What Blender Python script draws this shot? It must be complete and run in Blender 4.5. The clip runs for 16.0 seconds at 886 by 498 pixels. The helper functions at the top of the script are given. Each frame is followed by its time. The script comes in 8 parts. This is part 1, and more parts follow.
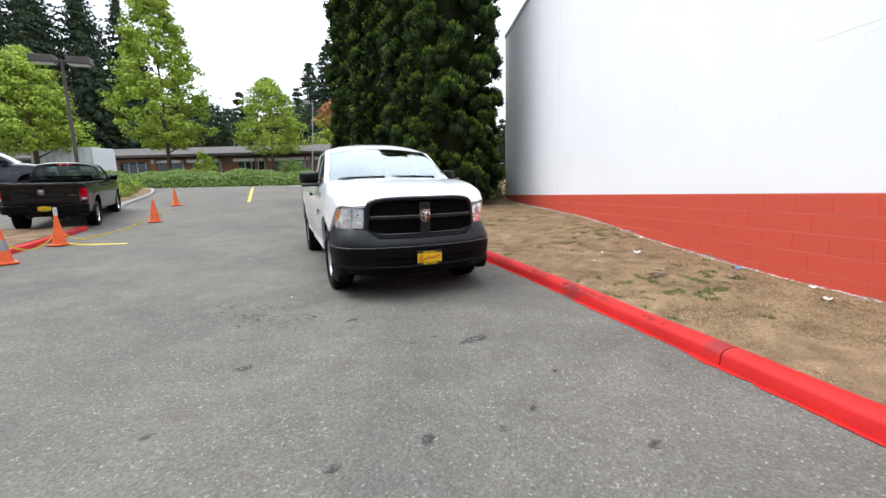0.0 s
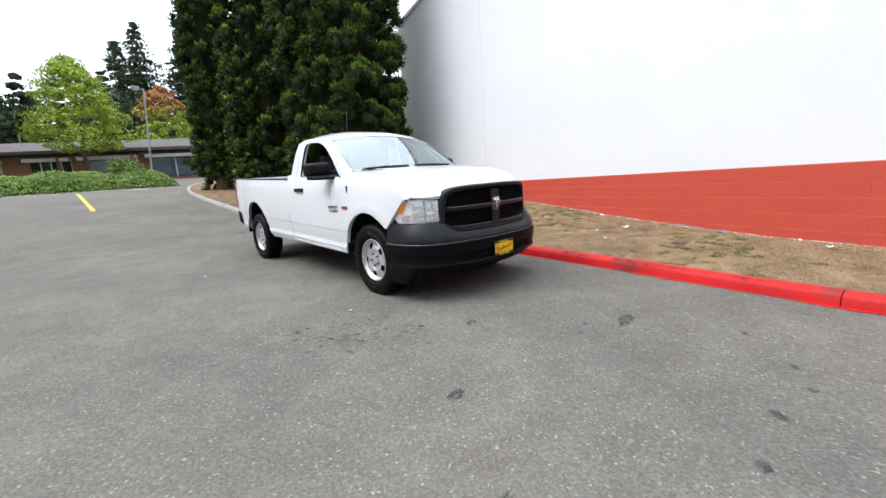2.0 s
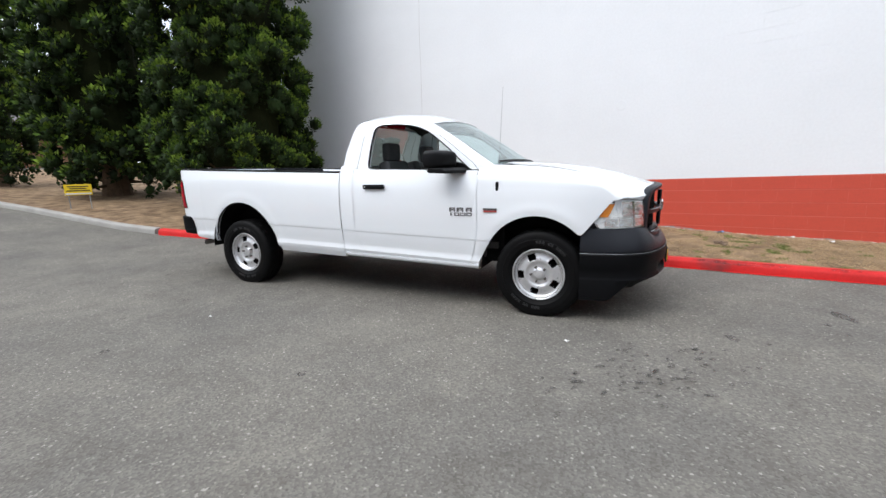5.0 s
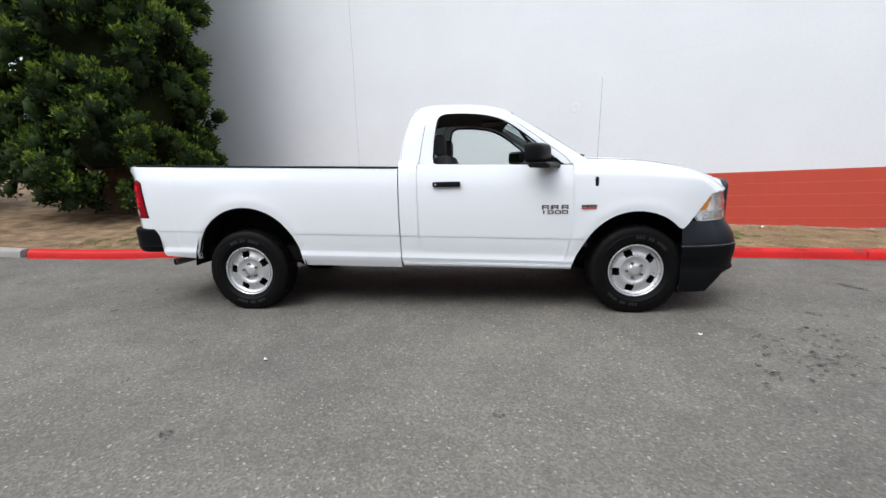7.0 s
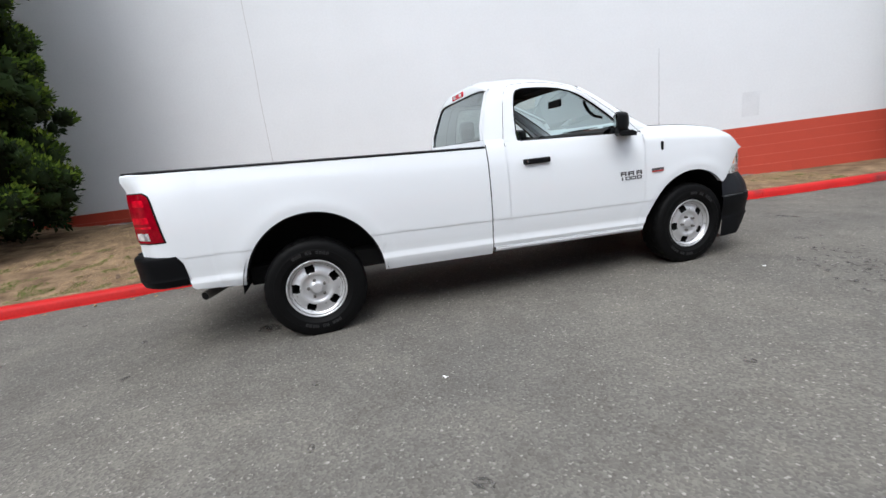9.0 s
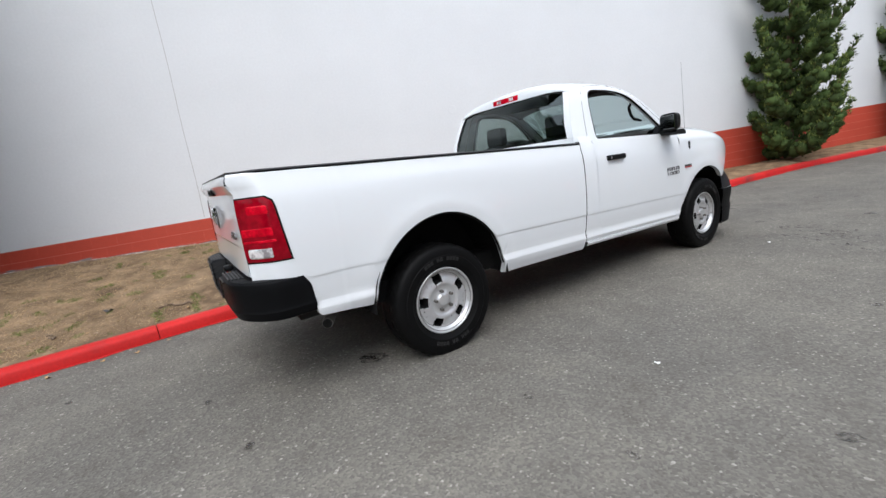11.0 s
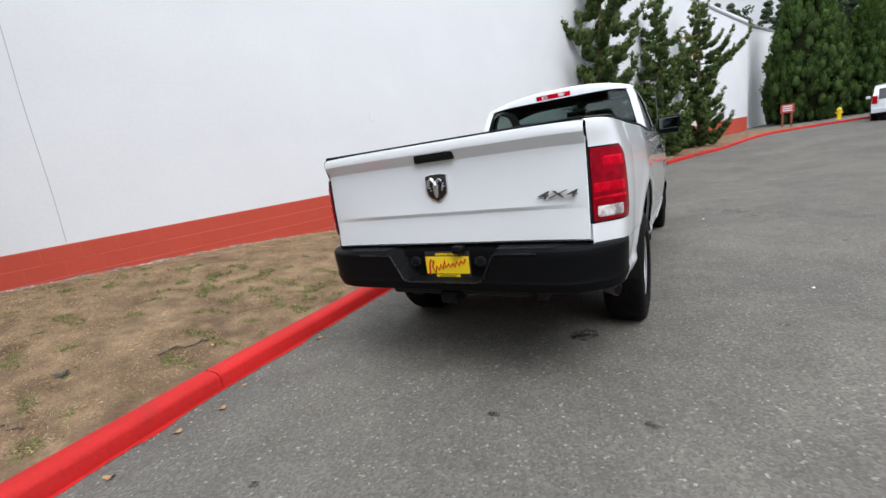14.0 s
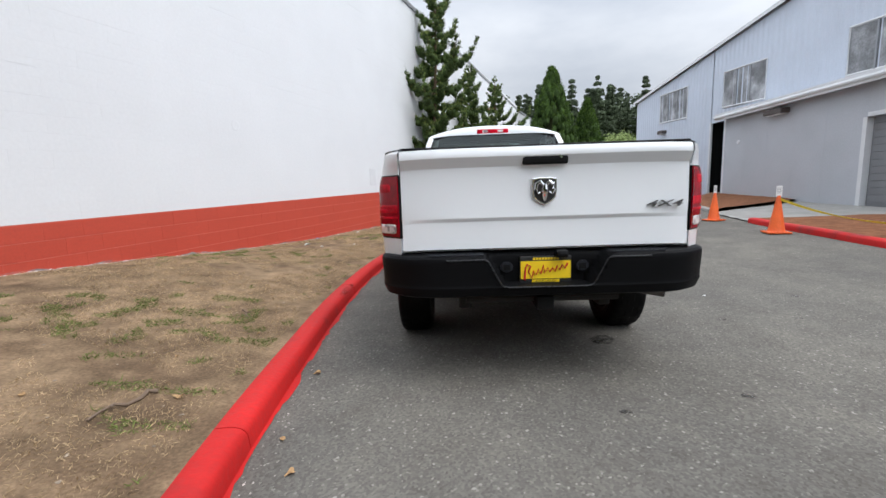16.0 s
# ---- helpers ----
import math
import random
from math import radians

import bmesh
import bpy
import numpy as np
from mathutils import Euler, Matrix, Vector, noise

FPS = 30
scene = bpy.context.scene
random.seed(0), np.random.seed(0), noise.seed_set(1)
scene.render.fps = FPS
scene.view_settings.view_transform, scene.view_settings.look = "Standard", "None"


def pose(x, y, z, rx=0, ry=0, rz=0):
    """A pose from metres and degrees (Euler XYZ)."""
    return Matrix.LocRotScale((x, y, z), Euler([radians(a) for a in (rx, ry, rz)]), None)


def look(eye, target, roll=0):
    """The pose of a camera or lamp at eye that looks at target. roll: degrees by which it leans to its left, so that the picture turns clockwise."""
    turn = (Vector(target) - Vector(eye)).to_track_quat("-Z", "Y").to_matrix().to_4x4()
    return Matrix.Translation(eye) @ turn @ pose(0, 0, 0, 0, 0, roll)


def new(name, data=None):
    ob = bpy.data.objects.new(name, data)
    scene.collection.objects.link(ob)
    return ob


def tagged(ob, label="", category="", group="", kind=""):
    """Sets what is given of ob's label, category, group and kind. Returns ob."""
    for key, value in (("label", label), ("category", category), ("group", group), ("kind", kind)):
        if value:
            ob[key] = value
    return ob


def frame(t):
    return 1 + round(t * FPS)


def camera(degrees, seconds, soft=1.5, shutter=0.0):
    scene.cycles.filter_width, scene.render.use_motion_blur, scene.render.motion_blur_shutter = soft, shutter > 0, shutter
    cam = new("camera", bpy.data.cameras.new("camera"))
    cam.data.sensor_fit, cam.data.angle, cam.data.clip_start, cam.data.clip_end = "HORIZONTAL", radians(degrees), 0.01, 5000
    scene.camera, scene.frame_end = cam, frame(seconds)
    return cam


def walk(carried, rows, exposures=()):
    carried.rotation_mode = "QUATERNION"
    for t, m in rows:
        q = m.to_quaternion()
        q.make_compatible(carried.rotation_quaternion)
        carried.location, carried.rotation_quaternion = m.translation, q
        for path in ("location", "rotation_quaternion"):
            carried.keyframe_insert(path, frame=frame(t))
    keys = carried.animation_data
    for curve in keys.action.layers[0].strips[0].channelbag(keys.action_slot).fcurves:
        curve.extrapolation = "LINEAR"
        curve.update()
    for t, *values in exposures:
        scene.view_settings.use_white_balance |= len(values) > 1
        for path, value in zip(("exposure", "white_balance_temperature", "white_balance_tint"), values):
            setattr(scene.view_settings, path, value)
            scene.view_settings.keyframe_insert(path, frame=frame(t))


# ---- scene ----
cam = camera(92.9, 16.0)
PATH = [
    (0, (-1.453, -5.456, 1.275), (-0.75, -3.608, 0.97), -1.4),
    (0.5, (-1.949, -5.168, 1.255), (-1.101, -3.384, 0.942), -3.0),
    (1, (-2.4, -4.819, 1.265), (-1.385, -3.123, 0.957), -1.5),
    (1.5, (-2.884, -4.451, 1.269), (-1.7, -2.883, 0.896), -4.2),
    (2, (-3.289, -3.987, 1.295), (-2.012, -2.491, 0.933), -3.7),
    (2.5, (-3.667, -3.53, 1.308), (-2.225, -2.189, 0.959), -4.2),
    (2.7, (-3.821, -3.317, 1.303), (-2.368, -2.004, 0.899), -2.1),
    (3, (-3.932, -2.974, 1.321), (-2.449, -1.684, 0.951), -2.8),
    (3.5, (-4.202, -2.46, 1.333), (-2.596, -1.308, 1.025), -1.9),
    (4, (-4.386, -1.918, 1.333), (-2.718, -0.871, 0.987), -2.1),
    (4.2, (-4.429, -1.698, 1.342), (-2.741, -0.689, 0.975), -1.0),
    (6.3, (-4.68, 0.556, 1.299), (-2.778, 1.05, 0.931), -3.0),
    (6.5, (-4.638, 0.718, 1.307), (-2.728, 1.179, 0.931), -0.8),
    (7, (-4.666, 1.233, 1.307), (-2.716, 1.465, 0.93), -1.5),
    (7.5, (-4.634, 1.769, 1.32), (-2.687, 1.889, 0.88), -4.3),
    (8, (-4.565, 2.284, 1.346), (-2.609, 2.227, 0.933), -5.0),
    (8.5, (-4.478, 2.796, 1.343), (-2.539, 2.512, 0.942), -6.1),
    (8.7, (-4.406, 2.994, 1.336), (-2.483, 2.644, 0.913), -6.3),
    (10.8, (-3.522, 4.852, 1.307), (-1.817, 3.885, 0.909), -7.0),
    (11, (-3.375, 4.99, 1.301), (-1.699, 3.97, 0.912), -7.7),
    (11.5, (-3.05, 5.334, 1.294), (-1.46, 4.18, 0.92), -5.8),
    (12, (-2.766, 5.708, 1.307), (-1.306, 4.416, 0.861), -7.5),
    (12.5, (-2.402, 6.017, 1.294), (-0.986, 4.675, 0.854), -7.5),
    (13, (-2.065, 6.337, 1.287), (-0.785, 4.859, 0.867), -8.5),
    (13.5, (-1.666, 6.592, 1.271), (-0.499, 5.021, 0.856), -9.1),
    (14, (-1.26, 6.8, 1.275), (-0.245, 5.121, 0.886), -7.6),
    (14.5, (-0.851, 7.003, 1.271), (-0.028, 5.232, 0.841), -7.7),
    (15, (-0.392, 7.055, 1.251), (0.295, 5.218, 0.856), -6.0),
    (15.5, (0.036, 7.136, 1.224), (0.398, 5.192, 0.924), -4.2),
    (16, (0.443, 7.143, 1.179), (0.524, 5.164, 0.899), -1.9),
]
walk(cam, [(t, look(eye, target, roll)) for t, eye, target, roll in PATH], [(0.0, 0.32), (3.3, 0.27), (4.2, 0.16), (7.0, -0.02), (11.0, -0.05), (16.0, -0.02)])

# ---- light ----
SUN_ELEV, SUN_TURN = radians(54), radians(304)
world = bpy.data.worlds.new("overcast_sky")
scene.world = world
world.use_nodes = True
wn, wl = world.node_tree.nodes, world.node_tree.links
wn.clear()
w_out = wn.new("ShaderNodeOutputWorld")
w_bg = wn.new("ShaderNodeBackground")
w_sky = wn.new("ShaderNodeTexSky")
w_sky.sky_type, w_sky.sun_disc = "NISHITA", False
w_sky.sun_elevation, w_sky.sun_rotation = SUN_ELEV, SUN_TURN
w_co = wn.new("ShaderNodeTexCoord")
w_map = wn.new("ShaderNodeMapping")
w_map.inputs["Scale"].default_value = (1.0, 1.0, 2.6)
w_noise = wn.new("ShaderNodeTexNoise")
w_noise.inputs["Scale"].default_value, w_noise.inputs["Detail"].default_value = 2.1, 6.0
w_noise.inputs["Roughness"].default_value = 0.52
w_ramp = wn.new("ShaderNodeValToRGB")
w_ramp.color_ramp.elements[0].position, w_ramp.color_ramp.elements[0].color = 0.36, (7.0, 7.6, 8.6, 1)
w_ramp.color_ramp.elements[1].position, w_ramp.color_ramp.elements[1].color = 0.62, (9.9, 10.4, 11.2, 1)
w_mix = wn.new("ShaderNodeMix")
w_mix.data_type = "RGBA"
w_mix.inputs["Factor"].default_value = 0.88
wl.new(w_co.outputs["Generated"], w_map.inputs["Vector"])
wl.new(w_map.outputs["Vector"], w_noise.inputs["Vector"])
wl.new(w_noise.outputs["Fac"], w_ramp.inputs["Fac"])
wl.new(w_sky.outputs["Color"], w_mix.inputs["A"])
wl.new(w_ramp.outputs["Color"], w_mix.inputs["B"])
# an overcast sky is about three times brighter overhead than at the horizon, and here clearer to the north
w_sep = wn.new("ShaderNodeSeparateXYZ")
w_up, w_north, w_both = wn.new("ShaderNodeMapRange"), wn.new("ShaderNodeMapRange"), wn.new("ShaderNodeMath")
w_up.inputs["To Min"].default_value, w_up.inputs["To Max"].default_value = 0.42, 1.35
w_north.inputs["From Min"].default_value, w_north.inputs["To Min"].default_value, w_north.inputs["To Max"].default_value = -1.0, 0.86, 1.9
w_both.operation = "MULTIPLY"
wl.new(w_co.outputs["Generated"], w_sep.inputs["Vector"])
wl.new(w_sep.outputs["Z"], w_up.inputs["Value"])
wl.new(w_sep.outputs["Y"], w_north.inputs["Value"])
wl.new(w_up.outputs["Result"], w_both.inputs[0])
wl.new(w_north.outputs["Result"], w_both.inputs[1])
w_scale = wn.new("ShaderNodeVectorMath")
w_scale.operation = "SCALE"
wl.new(w_mix.outputs["Result"], w_scale.inputs["Vector"])
wl.new(w_both.outputs["Value"], w_scale.inputs["Scale"])
wl.new(w_scale.outputs["Vector"], w_bg.inputs["Color"])
wl.new(w_bg.outputs["Background"], w_out.inputs["Surface"])
w_bg.inputs["Strength"].default_value = 0.152
sun = new("sun", bpy.data.lights.new("sun", "SUN"))
sun.data.energy, sun.data.angle, sun.data.color = 2.0, radians(36), (1.0, 0.985, 0.965)
sun.matrix_world = look((-12, 8, 20), (0, 0, 0))

# ---- materials ----
def mat(name, base, rough=0.6, metal=0.0, spec=0.5, var=0.12, scale=3.0, fine=60.0, bump=0.0, bump_scale=80.0, coat=0.0,
        second=None, second_at=0.55, second_soft=0.12, island=0.0, transmission=0.0, emit=None, rand=0.0):
    """A surface with mottling at two scales, fine relief and, if wanted, patches of a second colour."""
    m = bpy.data.materials.new(name)
    m.use_nodes = True
    n, l = m.node_tree.nodes, m.node_tree.links
    b = n["Principled BSDF"]
    b.inputs["Roughness"].default_value, b.inputs["Metallic"].default_value = rough, metal
    b.inputs["Specular IOR Level"].default_value = spec
    b.inputs["Coat Weight"].default_value = coat
    b.inputs["Coat Roughness"].default_value = 0.04
    b.inputs["Transmission Weight"].default_value = transmission
    if emit:
        b.inputs["Emission Color"].default_value = (*emit[0], 1)
        b.inputs["Emission Strength"].default_value = emit[1]
    co = n.new("ShaderNodeTexCoord")

    def tex(size, detail=5.0):
        t = n.new("ShaderNodeTexNoise")
        t.inputs["Scale"].default_value, t.inputs["Detail"].default_value = size, detail
        l.new(co.outputs["Object"], t.inputs["Vector"])
        return t.outputs["Fac"]

    def mixc(fac, a, c, mode="MIX"):
        x = n.new("ShaderNodeMix")
        x.data_type, x.blend_type = "RGBA", mode
        for key, v in (("Factor", fac), ("A", a), ("B", c)):
            if isinstance(v, (int, float)):
                x.inputs[key].default_value = v
            elif isinstance(v, tuple):
                x.inputs[key].default_value = (*v, 1)
            else:
                l.new(v, x.inputs[key])
        return x.outputs["Result"]

    def span(v, lo, hi, at=0.5, soft=0.25):
        r = n.new("ShaderNodeMapRange")
        r.inputs["From Min"].default_value, r.inputs["From Max"].default_value = at - soft, at + soft
        r.inputs["To Min"].default_value, r.inputs["To Max"].default_value = lo, hi
        l.new(v, r.inputs["Value"])
        return r.outputs["Result"]

    col = base
    if second:
        col = mixc(span(tex(scale * 0.6, 7.0), 0, 1, second_at, second_soft), base, second)
    if var:
        big, small = tex(scale), tex(fine, 3.0)
        v1 = span(big, 1 - var, 1 + var)
        v2 = span(small, 1 - var * 0.8, 1 + var * 0.8)
        mul = n.new("ShaderNodeMath")
        mul.operation = "MULTIPLY"
        l.new(v1, mul.inputs[0])
        l.new(v2, mul.inputs[1])
        val = mul.outputs["Value"]
        for amount, node, socket in ((island, "ShaderNodeNewGeometry", "Random Per Island"), (rand, "ShaderNodeObjectInfo", "Random")):
            if amount:
                g = n.new(node)
                m2 = n.new("ShaderNodeMath")
                m2.operation = "MULTIPLY"
                l.new(val, m2.inputs[0])
                l.new(span(g.outputs[socket], 1 - amount, 1 + amount, 0.5, 0.5), m2.inputs[1])
                val = m2.outputs["Value"]
        comb = n.new("ShaderNodeCombineColor")
        for k in range(3):
            l.new(val, comb.inputs[k])
        col = mixc(1.0, col, comb.outputs["Color"], "MULTIPLY")
        rr = span(small, max(0.02, rough - 0.08), min(1, rough + 0.08))
        l.new(rr, b.inputs["Roughness"])
    if isinstance(col, tuple):
        b.inputs["Base Color"].default_value = (*col, 1)
    else:
        l.new(col, b.inputs["Base Color"])
    if bump:
        bp = n.new("ShaderNodeBump")
        bp.inputs["Strength"].default_value, bp.inputs["Distance"].default_value = bump, 0.01
        l.new(tex(bump_scale, 4.0), bp.inputs["Height"])
        l.new(bp.outputs["Normal"], b.inputs["Normal"])
    return m


def asphalt_material():
    m = mat("asphalt", (0.1, 0.098, 0.094), rough=0.9, var=0.0, spec=0.10)
    n, l = m.node_tree.nodes, m.node_tree.links
    b = n["Principled BSDF"]
    co = n.new("ShaderNodeTexCoord")

    def noise_at(size, detail, rough=0.55):
        t = n.new("ShaderNodeTexNoise")
        t.inputs["Scale"].default_value, t.inputs["Detail"].default_value, t.inputs["Roughness"].default_value = size, detail, rough
        l.new(co.outputs["Object"], t.inputs["Vector"])
        return t.outputs["Fac"]

    def ramp(v, stops):
        r = n.new("ShaderNodeValToRGB")
        e = r.color_ramp.elements
        while len(e) < len(stops):
            e.new(0.5)
        for k, (p, c) in enumerate(stops):
            e[k].position, e[k].color = p, (*c, 1)
        l.new(v, r.inputs["Fac"])
        return r.outputs["Color"]

    def mixed(a, c, mode, fac=1.0):
        x = n.new("ShaderNodeMix")
        x.data_type, x.blend_type = "RGBA", mode
        x.inputs["Factor"].default_value = fac
        l.new(a, x.inputs["A"])
        l.new(c, x.inputs["B"])
        return x.outputs["Result"]

    vor = n.new("ShaderNodeTexVoronoi")
    vor.inputs["Scale"].default_value = 84
    l.new(co.outputs["Object"], vor.inputs["Vector"])
    stone = ramp(vor.outputs["Color"], ((0.0, (0.097, 0.093, 0.087)), (0.50, (0.134, 0.128, 0.119)), (0.86, (0.166, 0.159, 0.148)), (0.95, (0.285, 0.276, 0.263))))
    worn = ramp(noise_at(0.55, 6), ((0.3, (0.86, 0.85, 0.83)), (0.7, (1.20, 1.17, 1.10))))
    patch = ramp(noise_at(2.6, 5, 0.65), ((0.3, (0.86, 0.85, 0.84)), (0.52, (1.0, 1.0, 1.0)), (0.72, (1.12, 1.11, 1.09))))
    stain = ramp(noise_at(1.25, 3, 0.6), ((0.2, (0.62, 0.62, 0.63)), (0.31, (1.0, 1.0, 1.0))))
    col = mixed(mixed(mixed(stone, worn, "MULTIPLY"), patch, "MULTIPLY"), stain, "MULTIPLY")
    l.new(col, b.inputs["Base Color"])
    bp = n.new("ShaderNodeBump")
    bp.inputs["Strength"].default_value, bp.inputs["Distance"].default_value = 0.42, 0.006
    l.new(vor.outputs["Distance"], bp.inputs["Height"])
    l.new(bp.outputs["Normal"], b.inputs["Normal"])
    return m


ASPHALT = asphalt_material()
WALL_WHITE = mat("painted_block_white", (0.715, 0.727, 0.745), 0.62, var=0.03, scale=0.7, fine=25, bump=0.12, bump_scale=55, spec=0.3, island=0.004)
MORTAR_RED = mat("painted_red_mortar", (0.60, 0.165, 0.12), 0.7, var=0.12, scale=2, fine=30)
WALL_RED = mat("painted_block_red", (0.50, 0.070, 0.042), 0.6, var=0.10, scale=1.1, fine=30, bump=0.18, bump_scale=55, spec=0.3, island=0.018, rand=0.02)
FOOTING = mat("chipped_footing", (0.24, 0.22, 0.22), 0.9, var=0.3, scale=6, fine=30, bump=0.5, bump_scale=20, second=(0.5, 0.1, 0.07), second_at=0.5, second_soft=0.05)
KERB_RED = mat("kerb_red_paint", (0.475, 0.0175, 0.0165), 0.6, var=0.13, scale=2.5, fine=40, bump=0.2, bump_scale=40, second=(0.20, 0.03, 0.03), second_at=0.64, second_soft=0.06, rand=0.07, spec=0.2)
CONCRETE = mat("concrete", (0.28, 0.27, 0.25), 0.85, var=0.15, scale=2.5, fine=50, bump=0.3, bump_scale=60, second=(0.26, 0.25, 0.23))
DRY_SOIL = mat("dry_grass_soil", (0.226, 0.156, 0.096), 0.95, var=0.40, scale=4.6, fine=55, bump=0.7, bump_scale=60, second=(0.138, 0.092, 0.057), second_at=0.52, second_soft=0.12, spec=0.08)
STRAW = mat("dry_grass_blades", (0.42, 0.305, 0.18), 0.9, var=0.2, scale=2, fine=30, island=0.3, spec=0.1)
GREEN_GRASS = mat("green_grass_blades", (0.130, 0.165, 0.045), 0.85, var=0.2, scale=2, fine=30, island=0.3, spec=0.15)
BARK_MULCH = mat("bark_mulch", (0.19, 0.085, 0.045), 0.95, var=0.35, scale=5, fine=40, bump=0.9, bump_scale=40, spec=0.1)
PAINT_WHITE = mat("white_car_paint", (0.785, 0.812, 0.838), 0.32, var=0.0, coat=1.0, spec=0.5)
PAINT_BLACK = mat("black_car_paint", (0.003, 0.003, 0.0035), 0.25, var=0.0, spec=0.2, coat=0.5)
PLASTIC_BLACK = mat("textured_black_plastic", (0.0060, 0.0062, 0.0070), 0.45, var=0.12, scale=4, fine=120, bump=0.06, bump_scale=400, spec=0.14)
PLASTIC_GREY = mat("satin_dark_grey_plastic", (0.0125, 0.0139, 0.0182), 0.42, var=0.1, scale=4, fine=120, bump=0.05, bump_scale=400, spec=0.25)
BUMPER_BLACK = mat("matt_black_plastic", (0.0048, 0.0050, 0.0057), 0.5, var=0.12, scale=4, fine=120, bump=0.06, bump_scale=400, spec=0.07)
# lighter grey gloss that paints sky highlights along the grille
BAR_HIGHLIGHT = mat("grille_bar_highlight", (0.10, 0.10, 0.105), 0.2, var=0.1, spec=0.8, coat=0.6)
# darkened to stand for the dark truck side the mirror reflects
MIRROR_DARK = mat("mirror_glass_dark_reflection", (0.16, 0.17, 0.18), 0.06, metal=1.0, var=0.02)
# lighter than the bumper's black, to put an edge highlight into the colour
PLASTIC_EDGE = mat("smooth_black_plastic", (0.012, 0.012, 0.014), 0.3, var=0.1, spec=0.4)
RUBBER = mat("tyre_rubber", (0.0038, 0.0038, 0.004), 0.55, var=0.2, scale=6, fine=60, bump=0.1, bump_scale=90, spec=0.10)
TYRE_MARK = mat("tyre_lettering", (0.011, 0.011, 0.0115), 0.6, var=0.1)
STEEL_RIM = mat("silver_painted_steel", (0.62, 0.625, 0.635), 0.33, metal=0.60, var=0.05, scale=6, fine=40)
LAMP_SILVER = mat("silvered_lamp_bowl", (0.96, 0.96, 0.97), 0.13, metal=0.80, var=0.06, scale=22, fine=70, bump=1.0, bump_scale=24)
# diffuse white with grey patches, painted for sky and ground reflections
HEADLAMP_GLEAM = mat("headlamp_bowl_reflections", (0.97, 0.97, 0.97), 0.18, metal=0.08, var=0.08, scale=26, fine=70, second=(0.36, 0.37, 0.39), second_at=0.68, second_soft=0.05, bump=0.35, bump_scale=30)
CHROME = mat("chrome", (0.78, 0.78, 0.79), 0.12, metal=1.0, var=0.04, scale=8, fine=50)
DARK_METAL = mat("dark_underbody_metal", (0.02, 0.019, 0.018), 0.8, metal=0.2, var=0.3, scale=5, fine=30)
# black of some real parts, and painted shade in slots, holes and openings
VOID_BLACK = mat("black_parts_and_shade", (0.008, 0.008, 0.008), 0.9, var=0.1, spec=0.1)
EXHAUST = mat("dull_exhaust_steel", (0.16, 0.15, 0.14), 0.5, metal=0.7, var=0.2, scale=8, fine=40)
LENS_RED = mat("red_lamp_lens", (0.66, 0.003, 0.020), 0.16, var=0.3, scale=20, fine=60, spec=0.12, second=(0.30, 0.001, 0.008), second_at=0.52, second_soft=0.20, bump=0.3, bump_scale=40)
LENS_DARK = mat("dark_red_lamp_lens", (0.26, 0.001, 0.009), 0.12, var=0.3, scale=9, fine=35, spec=0.22)
LENS_CLEAR = mat("clear_lamp_lens", (0.88, 0.84, 0.84), 0.16, metal=0.3, var=0.15, scale=40, fine=110, second=(0.34, 0.31, 0.32), second_at=0.56, second_soft=0.06)
LENS_AMBER = mat("amber_lamp_lens", (0.80, 0.27, 0.03), 0.3, var=0.15, scale=14, fine=50, coat=1.0)
SEAT_GREY = mat("grey_seat_vinyl", (0.05, 0.05, 0.053), 0.7, var=0.15, scale=5, fine=60, bump=0.2, bump_scale=200)
TRIM_BROWN = mat("dark_cabin_trim", (0.035, 0.03, 0.028), 0.75, var=0.15, scale=5, fine=60)
HEADLINER = mat("dark_headliner", (0.030, 0.026, 0.023), 0.9, var=0.08)
YELLOW = mat("yellow_plate", (0.82, 0.58, 0.012), 0.4, var=0.04, scale=8, fine=60)
PLATE_RED = mat("red_plate_ink", (0.55, 0.02, 0.02), 0.5, var=0.05)
BLACK_INK = mat("black_ink", (0.015, 0.015, 0.015), 0.5, var=0.1)
BADGE_GREY = mat("brushed_badge", (0.20, 0.20, 0.21), 0.28, metal=0.8, var=0.1)
CONE_ORANGE = mat("orange_cone_plastic", (0.80, 0.125, 0.018), 0.5, var=0.1, scale=6, fine=40, second=(0.66, 0.10, 0.02))
TAPE_YELLOW = mat("yellow_barrier_tape", (0.72, 0.56, 0.05), 0.5, var=0.12, scale=10, fine=60)
WHITE_SIGN = mat("white_sign_board", (0.74, 0.74, 0.73), 0.6, var=0.06)
LINE_WHITE = mat("worn_white_line", (0.55, 0.55, 0.53), 0.8, var=0.2, scale=5, fine=60)
LINE_YELLOW = mat("worn_yellow_line", (0.66, 0.40, 0.06), 0.8, var=0.2, scale=5, fine=60)
METAL_BLUE = mat("pale_corrugated_steel", (0.53, 0.58, 0.66), 0.5, var=0.05, scale=0.8, fine=20, spec=0.35)
METAL_GREY = mat("grey_painted_siding", (0.44, 0.46, 0.49), 0.6, var=0.07, scale=0.6, fine=20, bump=0.1, bump_scale=30)
DOOR_GREY = mat("grey_steel_door", (0.19, 0.195, 0.205), 0.5, var=0.06)
TRIM_WHITE = mat("white_painted_trim", (0.66, 0.67, 0.68), 0.5, var=0.06)
FIBREGLASS = mat("weathered_translucent_panel", (0.15, 0.155, 0.16), 0.4, var=0.35, scale=2.2, fine=18, second=(0.42, 0.43, 0.45), second_at=0.55)
WOOD_POST = mat("red_brown_painted_wood", (0.22, 0.065, 0.035), 0.75, var=0.15)
